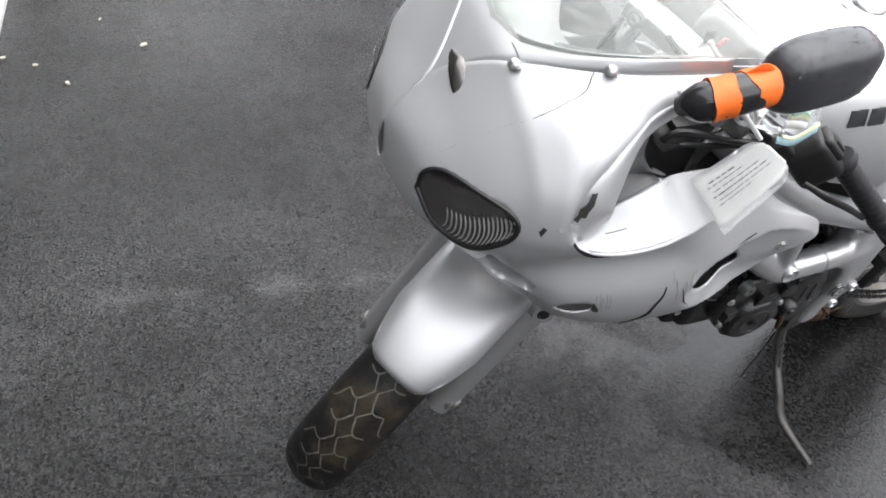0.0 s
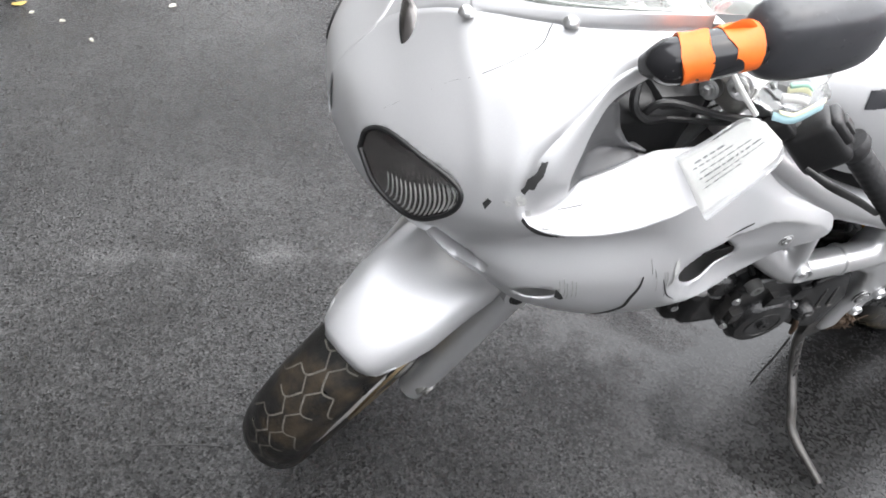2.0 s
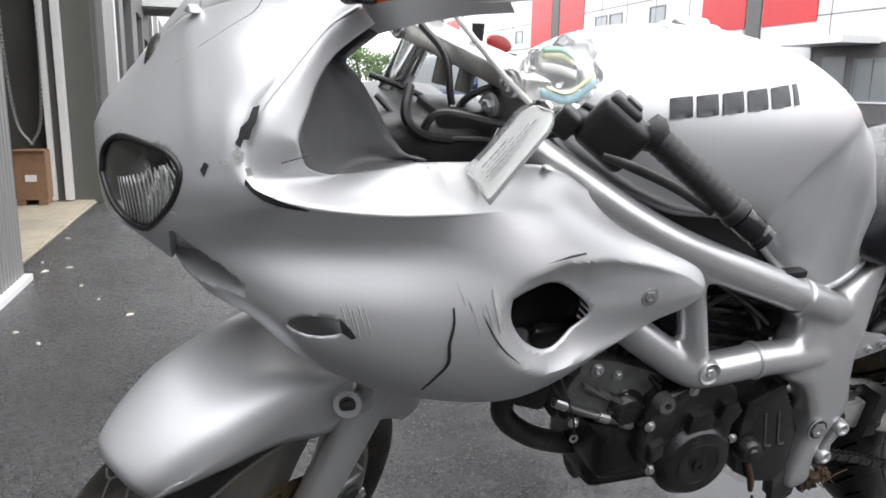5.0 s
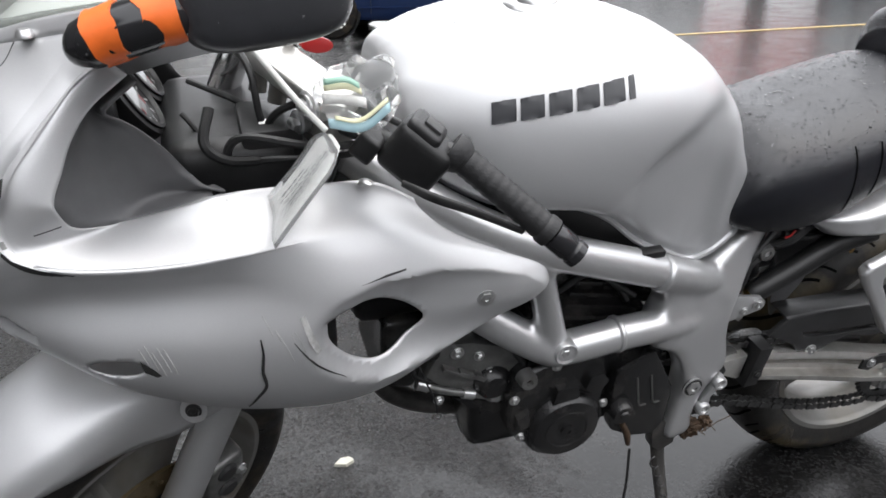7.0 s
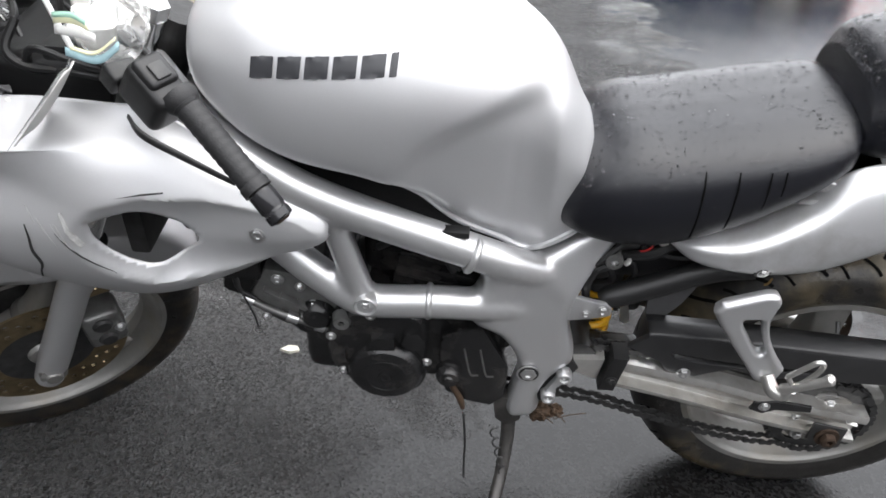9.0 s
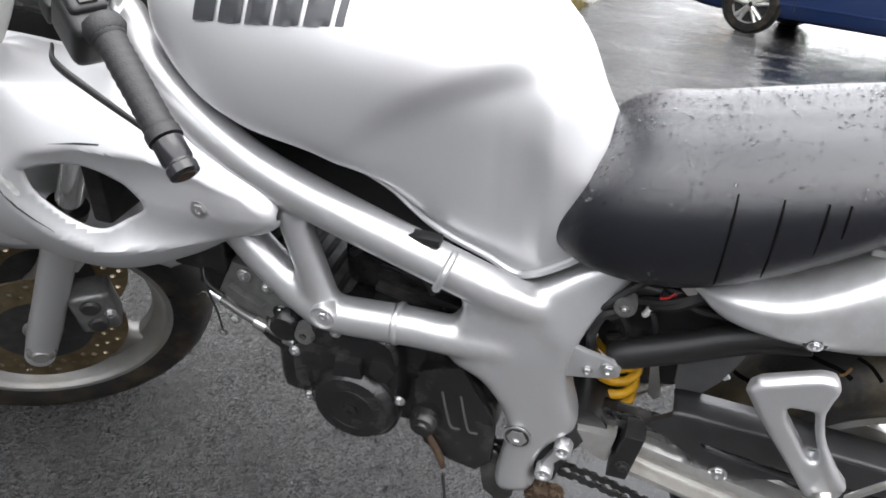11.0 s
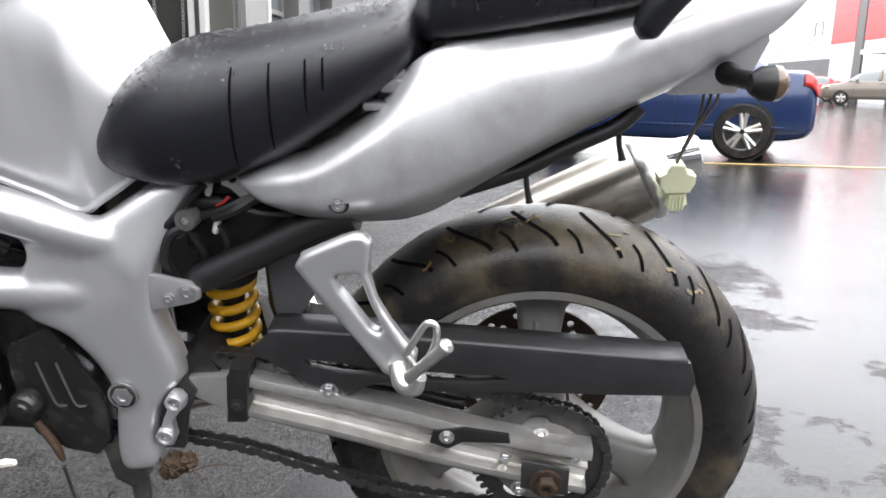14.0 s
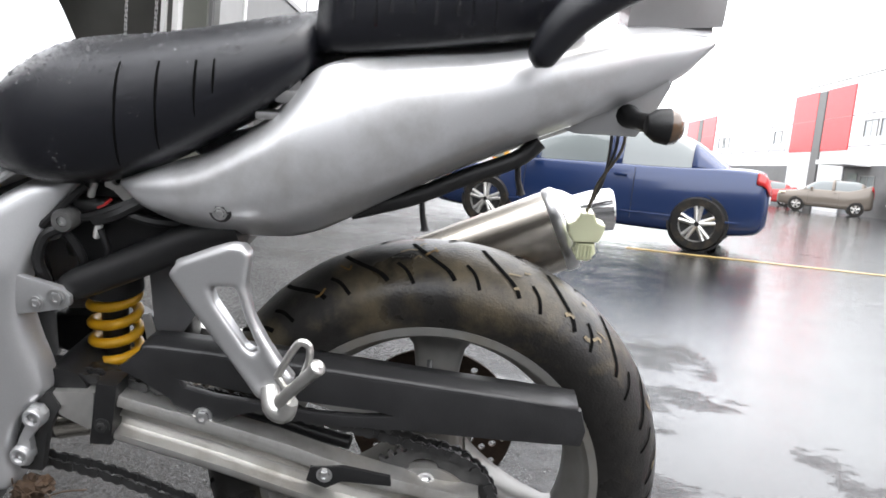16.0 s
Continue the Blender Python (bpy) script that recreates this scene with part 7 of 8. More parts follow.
BLUE_PAINT = mat("blue_car_paint", (0.010, 0.026, 0.088), 0.22, 0.2, grain=0.04, grain_scale=300, coat=0.5)
BEIGE_PAINT = mat("beige_car_paint", (0.16, 0.135, 0.11), 0.3, 0.4, coat=0.6)
RED_PAINT = mat("red_car_paint", (0.42, 0.02, 0.02), 0.3, 0.1, coat=0.6)
SILVER_CAR = mat("silver_car_paint", (0.5, 0.5, 0.5), 0.3, 0.5, coat=0.6)
YELLOW_PAINT = mat("yellow_truck_paint", (0.55, 0.27, 0.02), 0.4, coat=0.4)
LINE_PAINT = mat("worn_yellow_line", (0.42, 0.30, 0.10), 0.5, grain=0.4, grain_scale=30, stain=(0.07, 0.07, 0.07), stain_scale=12, stain_amount=0.8)
LEAF_MAT = mat("foliage", (0.075, 0.13, 0.035), 0.6, grain=0.35, grain_scale=1.2, vary=0.2)
BARK = mat("bark", (0.09, 0.07, 0.05), 0.9, grain=0.3, grain_scale=12, bump=0.5)
LITTER = mat("pale_litter", (0.6, 0.58, 0.5), 0.7, grain=0.2, grain_scale=200)

bm = bmesh.new()
bmesh.ops.create_grid(bm, x_segments=8, y_segments=8, size=900)
tagged(link("ground", bm, ASPHALT, None, "", False), "wet dark asphalt of a warehouse lot", "asphalt", kind="structure")


def thing(name, label, category, group="", kind="", at=(0, 0, 0)):
    ob = tagged(new(name), label, category, group, kind)
    ob.location = at
    return ob


def solid_box(name, x0, x1, y0, y1, z0, z1, material, parent, label="", bevel=0.0):
    return part(name, box(x0, x1, y0, y1, z0, z1, bevel), material, parent, label, False)


def ribbed(name, x, y0, y1, z0, z1, material, parent, pitch=0.05, depth=0.006, face=1):
    """Profiled sheet with upright ribs, in the plane x, facing face * x."""
    prof = []
    y = y0
    while y < y1 - 1e-6:
        for f, d in ((0, 0), (.55, 0), (.65, 1), (.90, 1)):
            yy = y + f * pitch
            if yy < y1:
                prof.append((yy, d * depth))
        y += pitch
    prof.append((y1, 0))
    bm = bmesh.new()
    lo = [bm.verts.new((x + face * d, yy, z0)) for yy, d in prof]
    hi = [bm.verts.new((x + face * d, yy, z1)) for yy, d in prof]
    for i in range(len(prof) - 1):
        bm.faces.new((lo[i], lo[i + 1], hi[i + 1], hi[i]))
    return part(name, bm, material, parent, "", False)


def window(x, y0, y1, z0, z1, parent, face=1, bars=1):
    fr = .055
    ob = solid_box("window", x - .02 if face > 0 else x - .006, x + .006 if face > 0 else x + .02, y0, y1, z0, z1, GLAZING, parent)
    a, b = (x, x + .05) if face > 0 else (x - .05, x)
    for n, q in (("sill", (y0 - .04, y1 + .04, z0 - fr, z0)), ("head_frame", (y0, y1, z1 - fr, z1)), ("side_frame", (y0, y0 + fr, z0, z1 - fr)), ("side_frame", (y1 - fr, y1, z0, z1 - fr))):
        solid_box(n, a, b, *q, WHITE_TRIM if n == "sill" else PALE_CLAD, ob)
    for k in range(bars):
        m = y0 + (y1 - y0) * (k + 1) / (bars + 1)
        solid_box("mullion", a, b - .01 * face, m - .02, m + .02, z0, z1 - fr, PALE_CLAD, ob)
    return ob


# the long grey workshop building beside the motorcycle
shop = thing("workshop_building", "long grey metal-clad workshop building with open roll-up door", "building")
XF = -1.79
OLIVE = mat("olive_grey_panel", (0.105, 0.108, 0.094), 0.5, grain=0.05, grain_scale=6, stain=(0.08, 0.082, 0.072), stain_scale=1.1, stain_amount=0.3)
solid_box("wall", XF - .36, XF - .02, 2.10, 2.74, 0, 7.2, PALE_CLAD, shop)
ribbed("cladding", XF - .018, 2.10, 2.74, .03, 7.1, PALE_CLAD, shop)
solid_box("base_flashing", XF - .02, XF + .02, 2.08, 2.76, 0, .03, WHITE_TRIM, shop)
solid_box("corner_trim", XF - .02, XF + .005, 2.06, 2.105, 0, 7.1, PALE_CLAD, shop)
solid_box("corner_trim", XF - .10, XF - .075, 2.085, 2.10, 0, 7.1, WHITE_TRIM, shop)
solid_box("wall", XF - .36, XF - .02, 2.74, 5.42, 3.7, 7.2, GREY_CLAD, shop)
# the far jamb of the doorway with its two white door tracks
solid_box("jamb", XF - .27, XF - .065, 5.31, 5.42, 0, 3.7, OLIVE, shop)
solid_box("jamb_edge", XF - .065, XF - .035, 5.35, 5.42, 0, 3.7, DARK_GREY, shop)
solid_box("door_track", XF - .425, XF - .385, 5.22, 5.30, .03, 3.7, WHITE_TRIM, shop)
# dark strip painted as the shaded gap between the two tracks
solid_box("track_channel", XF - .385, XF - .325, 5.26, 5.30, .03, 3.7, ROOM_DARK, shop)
solid_box("door_track", XF - .325, XF - .275, 5.22, 5.31, .03, 3.7, WHITE_TRIM, shop)
solid_box("pilaster", XF - .36, XF, 5.425, 6.00, 0, 7.2, PALE_CLAD, shop)
solid_box("pilaster_edge", XF - .035, XF + .012, 5.40, 5.424, 0, 7.1, PALE_CLAD, shop)
solid_box("corner_trim", XF - .05, XF + .012, 6.00, 6.05, 0, 7.1, WHITE_TRIM, shop)
solid_box("base_flashing", XF - .02, XF + .03, 5.40, 6.06, 0, .03, WHITE_TRIM, shop)
solid_box("roof", XF - 12, XF + .05, 2.05, 6.05, 7.2, 7.4, DARK_GREY, shop)
solid_box("end_wall", XF - 12, XF - .36, 2.12, 2.40, .05, 7.2, OLIVE, shop)
solid_box("end_wall", XF - .36, XF - .11, 2.10, 2.12, .05, 7.1, OLIVE, shop)
solid_box("door_seal", XF - 12, XF - .21, 2.09, 2.12, .02, .05, LINE_PAINT, shop, "yellow rubber seal under the end wall")
# near-black strip painted in place of the dark gap under the wall
solid_box("door_seal", XF - .21, XF - .11, 2.085, 2.12, .0, .05, DEAD_BLACK, shop)
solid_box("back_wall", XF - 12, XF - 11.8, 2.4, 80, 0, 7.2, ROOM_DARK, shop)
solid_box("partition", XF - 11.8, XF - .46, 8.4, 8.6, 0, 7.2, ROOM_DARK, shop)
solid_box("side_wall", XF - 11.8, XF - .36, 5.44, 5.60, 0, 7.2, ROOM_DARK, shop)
solid_box("header_panel", XF - .9, XF - .86, 2.75, 5.30, 2.15, 3.7, OLIVE, shop)
solid_box("workshop_floor", XF - 11.8, XF - .13, 2.42, 5.44, 0.004, .02, CONCRETE, shop)
solid_box("door_track", XF - .33, XF - .23, 2.75, 2.83, .03, 3.7, PALE_CLAD, shop)
# the lower grey wall beyond, with recessed openings
near = set(shop.children)
for y0, y1, z0, z1 in ((7.42, 7.95, 0, 7.2), (9.30, 10.25, 0, 2.42), (11.5, 12.0, 0, 2.42), (13.1, 80, 0, 2.42), (6.05, 7.42, 1.90, 2.42), (7.95, 9.30, 1.97, 2.42), (10.25, 11.5, 1.88, 2.42), (12.0, 13.1, 1.60, 2.42), (7.95, 9.30, 0, .48), (10.25, 11.5, 0, .48)):
    solid_box("wall", XF - .36, XF - .02, y0, y1, z0, min(z1, 2.42), GREY_CLAD, shop)
solid_box("roof", XF - 12, XF + .05, 6.05, 80, 7.2, 7.4, DARK_GREY, shop)
solid_box("upper_wall", XF - .36, XF - .06, 6.05, 80, 2.42, 7.2, WHITE_PANEL, shop)
solid_box("band", XF - .06, XF, 6.05, 15.2, 2.40, 2.46, PALE_CLAD, shop)
for k in range(9):
    solid_box("panel_joint", XF - .06, XF - .045, 6.9 + 1.1 * k, 6.93 + 1.1 * k, 2.46, 7.1, PALE_CLAD, shop)
for y0, y1, z0, z1 in ((6.05, 7.42, 0, 1.90), (7.95, 9.30, .48, 1.97), (10.25, 11.5, .48, 1.88), (12.0, 13.1, 0, 1.60)):
    pane = solid_box("window", XF - .26, XF - .24, y0, y1, z0, z1, GLAZING, shop, "grey framed window set back in the wall")
    for nm, q in (("head_frame", (y0, y1, z1 - .06, z1)), ("side_frame", (y0, y0 + .06, z0, z1 - .06)), ("side_frame", (y1 - .06, y1, z0, z1 - .06)), ("mullion", ((y0 + y1) / 2 - .03, (y0 + y1) / 2 + .03, z0, z1 - .06)), ("cross_bar", (y0 + .06, y1 - .06, z1 - .42, z1 - .37))):
        solid_box(nm, XF - .24, XF - .19, *q, PALE_CLAD, pane)
    if z0 > .1:
        solid_box("sill", XF - .19, XF + .03, y0 - .03, y1 + .02, z0 - .05, z0, WHITE_TRIM, pane)
for base in (14.4, 33.0, 51.0):
    solid_box("white_jamb", XF - .02, XF + .03, base - .5, base, 0, 2.42, WHITE_TRIM, shop)
    solid_box("door_leaf", XF - .02, XF + .006, base, base + 2.6, 0, 2.38, GREY_CLAD, shop)
    solid_box("white_jamb", XF - .02, XF + .03, base + 2.6, base + 2.9, 0, 2.42, WHITE_TRIM, shop)
    # flat dark sheets on the wall, painted as the shade in openings
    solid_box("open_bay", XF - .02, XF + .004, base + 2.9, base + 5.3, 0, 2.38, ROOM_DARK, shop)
    solid_box("dark_recess", XF - .06, XF - .04, base + .9, base + 3.0, 2.48, 3.4, DARK_GREY, shop)
    for y0 in (7.0, 9.0, 11.0):
        window(XF - .02, base + y0, base + y0 + 1.0, .6, 1.95, shop)
    for y0, y1 in ((.9, 3.4), (4.2, 6.6)):
        solid_box("red_panel", XF - .06, XF - .01, base + y0, base + y1, 3.42, 6.9, RED_PANEL, shop)
for y0 in (12.0, 20.9, 26.2, 33.0, 41.0, 52.0):
    can = solid_box("canopy", XF - .02, XF + 1.08, y0, y0 + 1.8, 2.10, 2.26, WHITE_TRIM, shop, "pale louvred canopy over an entrance")
    for k in range(9):
        solid_box("canopy_louvre", XF, XF + 1.05, y0 + .06 + .19 * k, y0 + .12 + .19 * k, 2.07, 2.10, PALE_CLAD, can)
# beyond the doorway the front runs a little away from the lane
veer = Matrix.Translation((XF, 5.42, 0)) @ Matrix.Rotation(math.atan(.062), 4, 'Z') @ Matrix.Translation((-XF, -5.42, 0))
for ob in [c for c in shop.children if c not in near]:
    ob.matrix_basis = veer
solid_box("apron", XF - .30, -1.33, 6.06, 7.10, 0, .02, PALE_CONCRETE, shop, "pale concrete apron along the wall")
solid_box("kerb", XF - .02, -1.31, 8.95, 9.15, 0, .06, PALE_CONCRETE, shop, "pale concrete kerb")
solid_box("apron", XF - .02, -1.33, 9.15, 40, 0, .02, PALE_CONCRETE, shop)
solid_box("threshold", XF - .14, XF - .11, 2.76, 5.28, .003, .012, CONCRETE, shop)
bm = bmesh.new()
for s in (0, 1):
    pts = [(XF - .62 + .26 * s, 5.02, 3.6), (XF - .62 + .25 * s, 5.02, 1.6), (XF - .58 + .18 * s, 5.02, .72), (XF - .48, 5.02, .48)]
    line = spline(pts, 120)
    for k in range(0, 119):
        p, q = Vector(line[k]), Vector(line[k + 1])
        t = (q - p)
        wd = Vector((0, .010, 0)) if k % 2 else Vector((.010, 0, 0))
        tube([p - t * .2 - wd, p - t * .2 + wd, q + t * .2 + wd, q + t * .2 - wd, p - t * .2 - wd], .0022, 5, bm=bm)
tagged(link("hoist_chain", bm, STEEL, None), "steel hand chain of the roll-up door hanging in a loop", "chain")
cb = thing("cardboard_box", "brown cardboard box on the workshop floor", "box")
solid_box("carton", -2.42, -2.20, 5.06, 5.28, .06, .43, CARDBOARD, cb, "", .004)
solid_box("flap", -2.425, -2.195, 5.03, 5.16, .43, .436, CARDBOARD, cb)
solid_box("label_patch", -2.35, -2.27, 5.054, 5.06, .20, .25, WHITE_TRIM, cb)
for x in (-2.39, -2.24):
    solid_box("runner", x - .03, x + .03, 5.06, 5.28, .02, .06, CARDBOARD, cb)

# the white and red warehouse across the lot
hall = thing("warehouse", "white warehouse with red panels, grey base and canopies", "building")
XR = 19.2
solid_box("upper_wall", XR, XR + .3, -40, 100, 2.6, 7.3, WHITE_PANEL, hall)
solid_box("lower_wall", XR + .02, XR + .3, -40, 100, 0, 2.6, DARK_GREY, hall)
solid_box("roof", XR, XR + 20, -40, 100, 7.3, 7.5, DARK_GREY, hall)
solid_box("roof_edge", XR - .06, XR, -40, 100, 7.22, 7.38, WHITE_TRIM, hall)
for k in range(40):
    solid_box("panel_joint", XR - .012, XR, -35 + 3.0 * k, -34.94 + 3.0 * k, 2.6, 6.92, PALE_CLAD, hall)
for z in (3.62, 5.3):
    solid_box("panel_joint", XR - .010, XR, -40, 100, z, z + .06, PALE_CLAD, hall)
for b, wide in ((-17.0, 1.0), (3.2, 1.0), (22.7, 1.0), (42.4, 1.2), (70.0, 1.5)):
    for y0, y1 in ((b, b + 3.0 * wide), (b + 4.1 * wide, b + 7.2 * wide)):
        solid_box("red_panel", XR - .06, XR - .014, y0, y1, 3.45, 7.05, RED_PANEL, hall)
        solid_box("roller_door", XR - .03, XR + .02, y0 + .1, y1 - .1, 0, 3.55, WHITE_PANEL, hall)
        solid_box("panel_joint", XR - .066, XR - .06, y0, y1, 5.3, 5.34, DARK_GREY, hall)
    solid_box("column", XR - .08, XR, b + 3.1 * wide, b + 4.0 * wide, 0, 7.0, GREY_CLAD, hall)
    for o in (-4.9, -3.1, 10.4):
        window(XR, b + o, b + o + 1.5, 4.1, 5.0, hall, -1, 0)
    for o in (-6.8, -3.6):
        window(XR + .02, b + o, b + o + 1.6, .7, 2.1, hall, -1, 1)
    solid_box("entrance_door", XR - .01, XR + .02, b - 1.6, b - .5, 0, 2.2, GLAZING, hall)
    c = solid_box("canopy", XR - 1.5, XR, b - 3.0, b + .2, 2.55, 2.78, WHITE_TRIM, hall)
    solid_box("canopy_arm", XR - 1.4, XR, b - .3, b - .22, 2.78, 2.84, WHITE_TRIM, c)

# dry grass strip between wall and lane
GRASS_MAT = mat("dry_grass", (0.16, 0.13, 0.05), 0.8, grain=0.4, grain_scale=4, stain=(0.07, 0.10, 0.03), stain_scale=3, stain_amount=0.7)
g_rng = random.Random(8)
bm = bmesh.new()
for k in range(2600):
    x, y = g_rng.uniform(XF + .02, -1.34), g_rng.uniform(7.12, 8.94)
    a, hgt = g_rng.uniform(0, 6.28), g_rng.uniform(.05, .16)
    d = Vector((math.cos(a), math.sin(a), 0))
    s_ = Vector((-d.y, d.x, 0)) * .006
    p = Vector((x, y, 0))
    bm.faces.new([bm.verts.new(q) for q in (p - s_, p + s_, p + d * .05 + Vector((0, 0, hgt)))])
tagged(link("dry_grass", bm, GRASS_MAT, None, "", False), "strip of dry yellow grass beside the workshop wall", "grass", kind="stuff")

# worn parking line on the lot
for y, x0, x1 in ((7.35, 2.2, 9.0),):
    bm = box(x0, x1, y - .05, y + .05, .002, .006)
    tagged(link("parking_line", bm, LINE_PAINT, None, "", False), "worn yellow parking line on wet asphalt", "marking", kind="structure")


# ---- vehicles ----
def car(name, label, paint, at, turn, L=4.4, lift=0.0, roof=1.40, tail_up=0.0, spokes=5, group="parked cars"):
    """A parked car: nose at x=0 of its own frame, tail at x=L."""
    ob = tagged(new(name), label, "car", group)
    ob.matrix_world = pose(*at, 0, 0, turn)
    f, h = L / 4.4, lift
    st = [(0, .34, .58, .58), (.10, .24, .66, .74), (.40, .20, .73, .83), (.85, .19, .80, .86), (1.30, .19, .90, .87), (2.2, .19, .93, .875), (3.1, .19, .95, .875), (3.7, .20, .98 + tail_up * .5, .86), (4.02, .23, .985 + tail_up, .835), (4.17, .27, .95 + tail_up, .79), (4.245, .36, .80, .70)]
    rows = []
    for x, z0, z1, w in st:
        z0, z1 = z0 + h * .4, z1 + h
        sec = [(0, z0), (.8 * w, z0), (.97 * w, z0 + .07), (w, z0 + .45 * (z1 - z0)), (.985 * w, z0 + .72 * (z1 - z0)), (.93 * w, z1 - .05), (.80 * w, z1), (0, z1 + .03)]
        sec = [tuple(p) for p in spline(sec, 22)]
        rows.append([(x * f, -y, z) for y, z in sec] + [(x * f, y, z) for y, z in sec[-2:0:-1]])
    rows = [[tuple(p) for p in r] for r in np.stack([spline(np.array(rows)[:, k], 44) for k in range(len(rows[0]))], 1)]
    bm = bmesh.new()
    capped(bm, rows)
    part("body", bm, paint, ob)
    skin = rows
    zb = .93 + h
    up = tail_up
    gs = [(1.15, .74, zb - .02, zb), (1.55, .71, zb - .02, zb + (roof - zb) * .58), (1.95, .68, zb - .02, roof - .03), (2.35, .68, zb - .02, roof), (2.85, .68, zb - .02, roof - .01), (3.3 + up, .68, zb, roof - .10 + up * .25), (3.78 + up * .8, .66, zb + .02, zb + .06 + up * .6)]
    rows = []
    for x, w, z0, z1 in gs:
        sec = spline([(w * 1.10, z0), (w * 1.0, z0 + (z1 - z0) * .55), (w * .84, z0 + (z1 - z0) * .92), (w * .6, z1), (0, z1 + .012)], 14)
        rows.append([(x * f, -y, z) for y, z in sec] + [(x * f, y, z) for y, z in sec[-2::-1]])
    rows = np.stack([spline(np.array(rows)[:, k], 36) for k in range(len(rows[0]))], 1)
    bm = bmesh.new()
    grid(bm, [[tuple(p) for p in r] for r in rows])
    part("glazing", bm, CAR_GLASS, ob, "dark tinted glass")
    bm = bmesh.new()
    grid(bm, [[(p[0], p[1] * 1.005, p[2] + .006) for p in r[9:-9]] for r in rows[11:27]])
    thicken(part("roof", bm, paint, ob), .012)
    for k, wd in ((0, 2), (18, 2), (30, 4)):
        for s in (0, 1):
            bm = bmesh.new()
            cols = (lambda r: r[0:11]) if s == 0 else (lambda r: r[-11:])
            grid(bm, [[(p[0], p[1] * 1.008, p[2] + .003) for p in cols(r)] for r in rows[k:k + wd + (3 if k == 30 else 1)]])
            thicken(part("pillar", bm, paint, ob), .008)
    for ax in (.90 * f, 3.52 * f):
        for s in (-1, 1):
            R = .315 + h * .10
            c = Vector((ax, s * .80, R))
            # black disc on the flank, standing for the shaded gap round the wheel
            arch = lathe([(0, .0), (R + .028, .0), (R + .032, .015), (0, .02)], (ax, s * .862, R + .01), segs=36)
            part("wheel_arch", arch, BLACK_PLASTIC, ob)
            w = lathe([(.21, -.10), (R - .02, -.10), (R, -.07), (R, .07), (R - .02, .10), (.21, .10)], c + Vector((0, s * .0, 0)), segs=40, closed=True)
            wh = part("wheel", w, RUBBER, ob)
            y = s * .892
            part("rim", lathe([(.21, y - s * .03), (.230, y), (.210, y), (.195, y - s * .03)], (ax, 0, R), segs=36, closed=True), BRUSHED, wh)
            part("brake", lathe([(0, y - s * .06), (.15, y - s * .06), (.15, y - s * .05), (0, y - s * .05)], (ax, 0, R), segs=24), DARK_METAL, wh)
            for k in range(spokes):
                for d in (-.16, .16):
                    a = 2 * math.pi * k / spokes + .3
                    p = [(ax + rr * math.cos(a + d * (1 if rr > .1 else .5)), y - s * .012, R + rr * math.sin(a + d * (1 if rr > .1 else .5))) for rr in (.03, .12, .21)]
                    part("spoke", tube(p, [.034, .026, .026], 8), BRUSHED, wh)
    for s in (-1, 1):
        bm = bmesh.new()
        cols = range(13, 18)
        grid(bm, [[(r[c][0] + .006, -s * r[c][1] * 1.012, r[c][2]) for c in cols] for r in skin if r[0][0] > 4.06 * f])
        thicken(part("tail_lamp", bm, RED, ob, "red tail lamp"), .012)
        part("head_lamp", box(.06 * f, .36 * f, min(s * .56, s * .79), max(s * .56, s * .79), .56 + h, .70 + h, .04), PALE_LENS, ob)
        part("indicator", box(.16 * f, .34 * f, min(s * .74, s * .805), max(s * .74, s * .805), .55 + h, .62 + h, .02), AMBER, ob)
        part("door_mirror", box(1.45 * f, 1.58 * f, min(s * .84, s * 1.0), max(s * .84, s * 1.0), .90 + h, 1.02 + h, .03), paint, ob)
        part("door_seam", box(1.38 * f, 1.386 * f, min(s * .87, s * .878), max(s * .87, s * .878), .3 + h * .4, .88 + h, 0), BLACK_PLASTIC, ob)
        part("door_seam", box(2.74 * f, 2.746 * f, min(s * .87, s * .8785), max(s * .87, s * .8785), .3 + h * .4, .9 + h, 0), BLACK_PLASTIC, ob)
        part("door_handle", box(2.50 * f, 2.66 * f, min(s * .87, s * .892), max(s * .87, s * .892), .79 + h, .82 + h, .008), paint, ob)
        part("side_moulding", box(.55 * f, 3.95 * f, min(s * .86, s * .880), max(s * .86, s * .880), .36 + h * .4, .385 + h * .4, .004), paint, ob)
    part("number_plate", box(4.235 * f, 4.26 * f, -.26, .26, .62 + h, .74 + h, .005), WHITE_TRIM, ob)
    return ob


car("blue_coupe", "dark blue two-door coupe parked on wet asphalt", BLUE_PAINT, (0.01, 9.86, 0), -19)
car("parked_suv", "dark taupe crossover parked before the white warehouse", BEIGE_PAINT, (14.7, 39.0, 0), -21, 4.4, .22, 1.66, .28)
car("red_hatchback", "small red hatchback parked beside the crossover", RED_PAINT, (15.2, 48.6, 0), -25, 3.9, .05, 1.45, .15)
car("white_pickup", "white pickup with a high bonnet far down the lane", SILVER_CAR, (-4.3, 56, 0), 0, 4.2, .45, 1.75, .1)
tk = thing("yellow_truck", "yellow work truck parked at the end of the lane", "truck")
solid_box("cargo_body", .9, 4.4, 66, 68.2, .9, 2.5, WHITE_PANEL, tk, "white box body", .08)
solid_box("cab", -.6, .9, 66, 68.2, .6, 2.1, YELLOW_PAINT, tk, "", .15)
solid_box("side_panel", .9, 2.6, 65.94, 66, .7, 1.9, YELLOW_PAINT, tk, "", .02)
solid_box("boom", -2.0, 1.6, 66.6, 67.2, 2.15, 2.5, YELLOW_PAINT, tk, "folded yellow boom", .06)
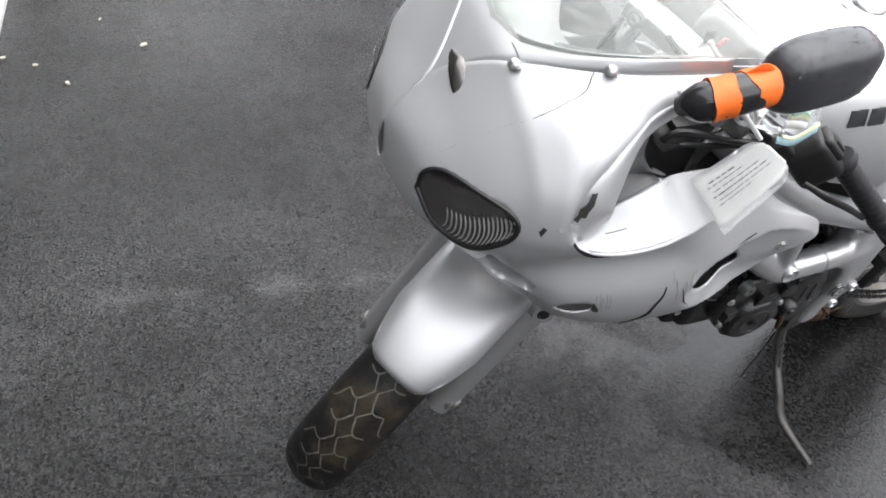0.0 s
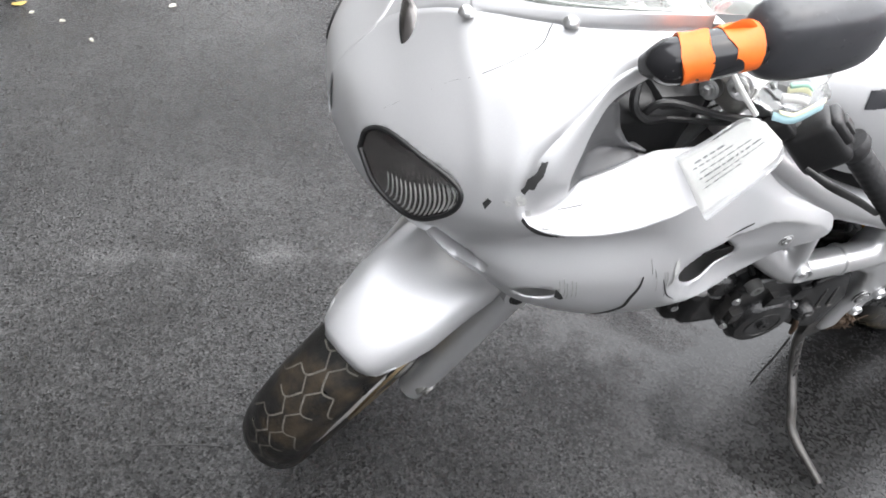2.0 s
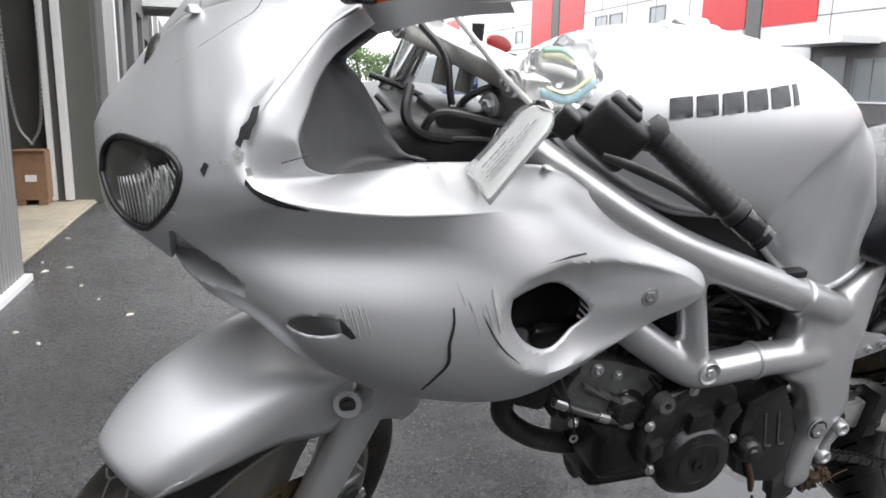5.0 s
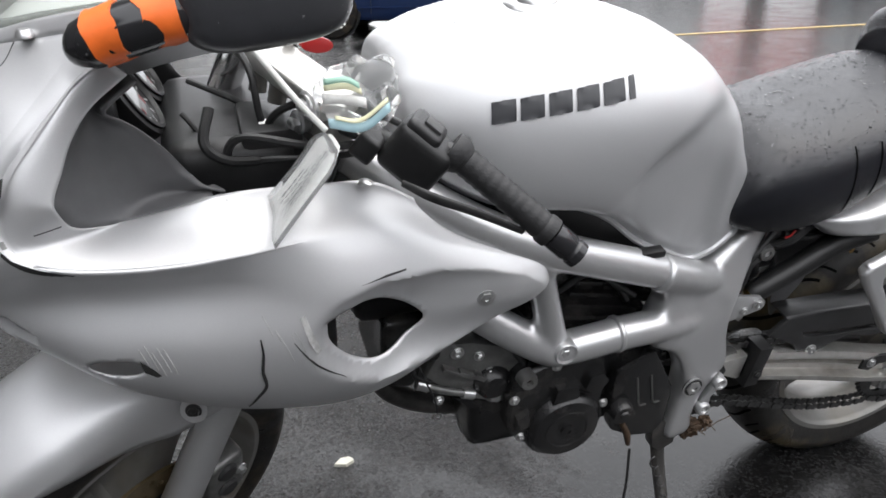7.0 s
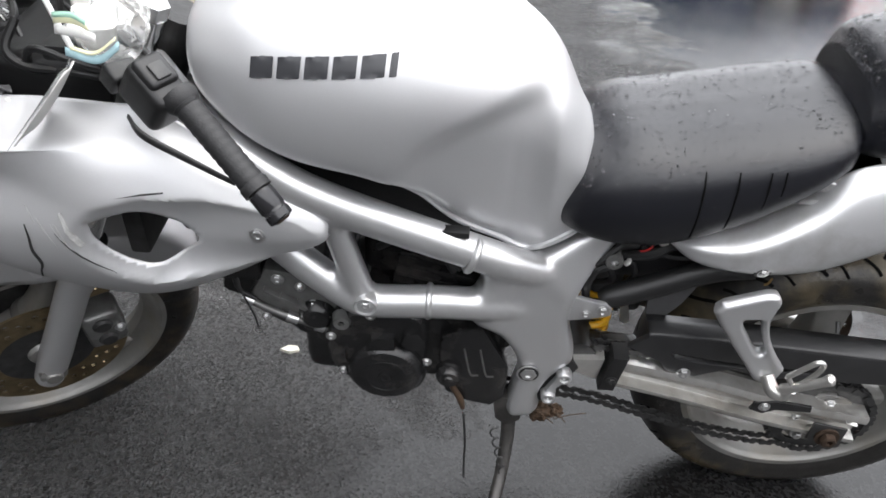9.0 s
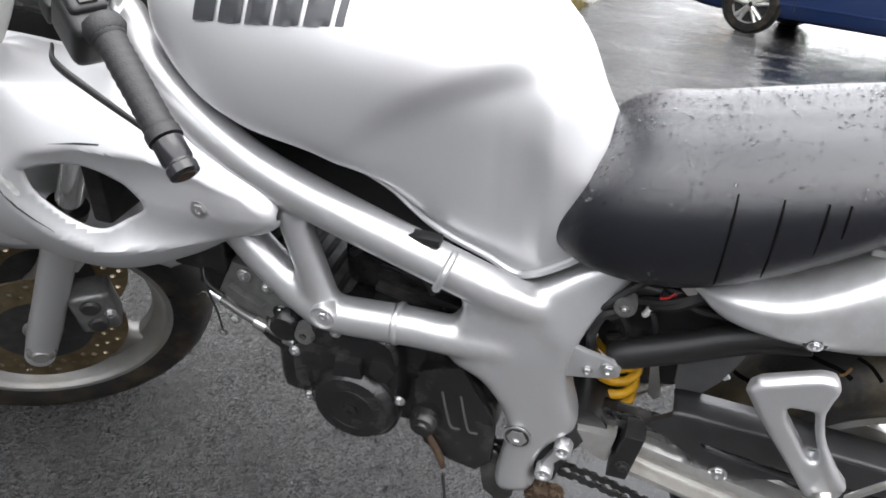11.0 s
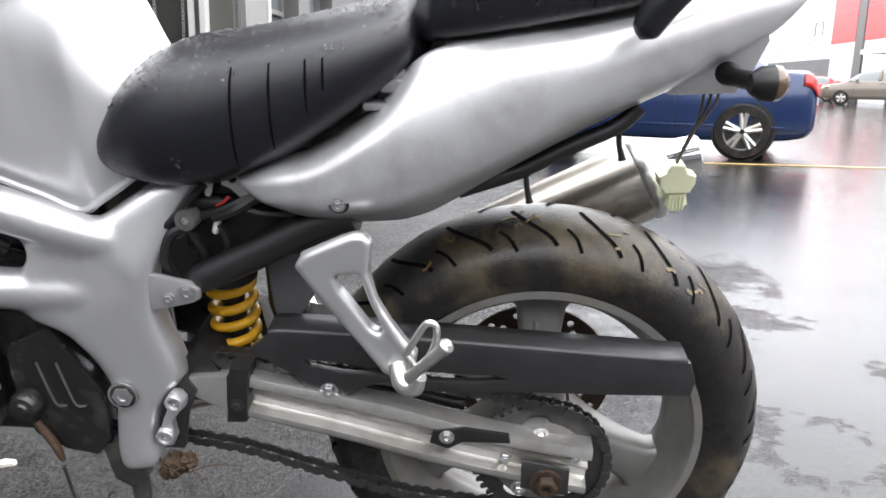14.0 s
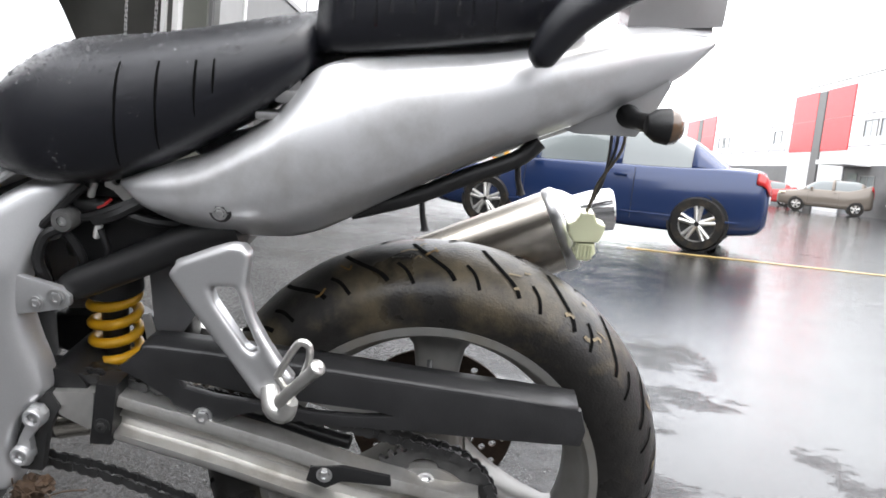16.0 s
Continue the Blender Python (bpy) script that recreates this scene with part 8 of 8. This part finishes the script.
solid_box("windscreen", -.62, .5, 65.98, 68.22, 1.4, 1.95, CAR_GLASS, tk, "", .05)
for x in (0, 3.4):
    for y in (66.0, 68.0):
        part("wheel", lathe([(.2, -.12), (.42, -.12), (.45, 0), (.42, .12), (.2, .12)], (x, y, .45), segs=24, closed=True), RUBBER, tk)

# ---- trees at the end of the lane ----
rng = random.Random(5)


def tree(at, height, spread):
    ob = thing("tree", "leafy green tree behind the lot", "tree", "trees beyond the lot", at=at)
    part("trunk", tube([(0, 0, 0), (.1, 0, height * .3), (-.1, .1, height * .6), (0, 0, height * .85)], [.28, .2, .13, .05], 8, 10), BARK, ob)
    bm = bmesh.new()
    for limb in range(34):
        a, hh = rng.uniform(0, 6.28), rng.uniform(.3, 1.0)
        reach = spread * (1.05 - abs(hh - .55)) * rng.uniform(.35, 1)
        c = Vector((math.cos(a) * reach, math.sin(a) * reach, height * hh))
        for k in range(70):
            p = c + Vector((rng.gauss(0, .55), rng.gauss(0, .55), rng.gauss(0, .4)))
            u = Vector((rng.gauss(0, 1), rng.gauss(0, 1), rng.gauss(0, 1))).normalized() * rng.uniform(.09, .2)
            v = u.orthogonal().normalized() * u.length * .7
            bm.faces.new([bm.verts.new(p + q) for q in (u, v, -u, -v)])
    part("crown", bm, LEAF_MAT, ob, "", False)
    return ob


for k, x in enumerate((-9, -5, -2.2, .6, 3.2, 6, 9, 12, 16, 21, 27, 34)):
    tree((x + rng.uniform(-1, 1), 88 + rng.uniform(-4, 6), 0), rng.uniform(4.4, 6.2), rng.uniform(2.6, 3.6))

# ---- litter on the asphalt ----
for k, (x, y, s, r) in enumerate(((-.39, .255, .030, 20), (-1.75, 2.91, .026, 50), (-1.65, 2.975, .022, 10), (-1.52, 2.58, .016, 80), (-1.235, 2.05, .022, 35), (-1.82, 3.78, .020, 0), (-1.40, 2.32, .012, 60), (-1.74, 1.96, .014, 30), (-1.625, 1.89, .014, 15), (-1.51, 1.73, .016, 120), (-1.81, 3.12, .012, 40))):
    bm = bmesh.new()
    o = [(math.cos(a) * s * rng.uniform(.6, 1.1), math.sin(a) * s * .55 * rng.uniform(.6, 1.1)) for a in np.linspace(0, 6.28, 8)[:-1]]
    lo = [bm.verts.new((px, py, .001)) for px, py in o]
    hi = [bm.verts.new((px * .92, py * .92, .005 + .004 * rng.random())) for px, py in o]
    bm.faces.new(hi)
    for i in range(len(o)):
        bm.faces.new((lo[i], lo[(i + 1) % len(o)], hi[(i + 1) % len(o)], hi[i]))
    ob = tagged(link("paper_scrap", bm, LITTER, None, "", False), "small pale scrap lying on wet asphalt", "litter", "scraps on the asphalt")
    ob.matrix_world = pose(x, y, 0, 0, 0, r)

CRACK_MAT = mat("dark_joint", (0.012, 0.012, 0.012), 0.6, grain=0.2)
for pts in ([(-1.254, .004), (-1.2545, -.04), (-1.256, -.084)], [(-1.243, -.090), (-1.17, -.098), (-1.097, -.113)]):
    bm = tube([(x, y, -.0005) for x, y in pts], .0028, 6, 12)
    tagged(link("asphalt_joint", bm, CRACK_MAT, None), "short dark joint cut in the asphalt", "crack", "joints in the asphalt", "structure")
RED_LITTER = mat("faded_red_litter", (0.30, 0.06, 0.06), 0.6, grain=0.3, grain_scale=120)
LEAF_LITTER = mat("yellow_leaf_litter", (0.42, 0.30, 0.08), 0.7, grain=0.3, grain_scale=90)
for nm, lab, m_, spots in (("paper_scrap", "faded red scrap lying on wet asphalt", RED_LITTER, ((-.909, -.302, .012, 20),)), ("fallen_leaf", "yellow leaf fallen beside the workshop corner", LEAF_LITTER, ((-1.96, 1.96, .028, 10), (-1.92, 1.93, .02, 70), (-1.795, 2.03, .030, 30), (-2.02, 1.9, .03, 120), (-1.86, 1.86, .016, 50)))):
    for x, y, s, r in spots:
        bm = bmesh.new()
        o = [(math.cos(a) * s * rng.uniform(.7, 1.1), math.sin(a) * s * .5 * rng.uniform(.7, 1.1)) for a in np.linspace(0, 6.28, 9)[:-1]]
        mid = bm.verts.new((0, 0, .008))
        ring = [bm.verts.new((px, py, .002 + .006 * rng.random())) for px, py in o]
        for i in range(len(o)):
            bm.faces.new((ring[i], ring[(i + 1) % len(o)], mid))
        ob = tagged(link(nm, bm, m_, None, "", False), lab, "litter" if nm != "fallen_leaf" else "leaf", "scraps on the asphalt" if nm != "fallen_leaf" else "fallen leaves")
        ob.matrix_world = pose(x, y, 0, 0, 0, r)
        thicken(ob, .001)

# unseen blocks added behind and beside the walk to close it and darken reflections
def plain_block(label, x0, x1, y0, y1, top):
    ob = thing("warehouse_block", label, "building", "plain blocks round the lot")
    solid_box("wall", x0, x1, y0, y1, 0, top, DARK_GREY, ob)
    solid_box("roof", x0 - .1, x1 + .1, y0 - .1, y1 + .1, top, top + .2, GREY_CLAD, ob)
    return ob


plain_block("unseen dark grey block added behind the walk to darken reflections", -30, 30, -18, -11, 4.6)
plain_block("unseen dark grey block added beside the lane to darken reflections", -16, -5.2, -8.0, 1.6, 6.5)

kerb = thing("kerb_stone", "pale concrete kerb at the workshop corner", "kerb")
solid_box("kerb_block", -2.45, -1.935, 1.40, 1.93, 0, .05, WHITE_TRIM, kerb, "", .02)
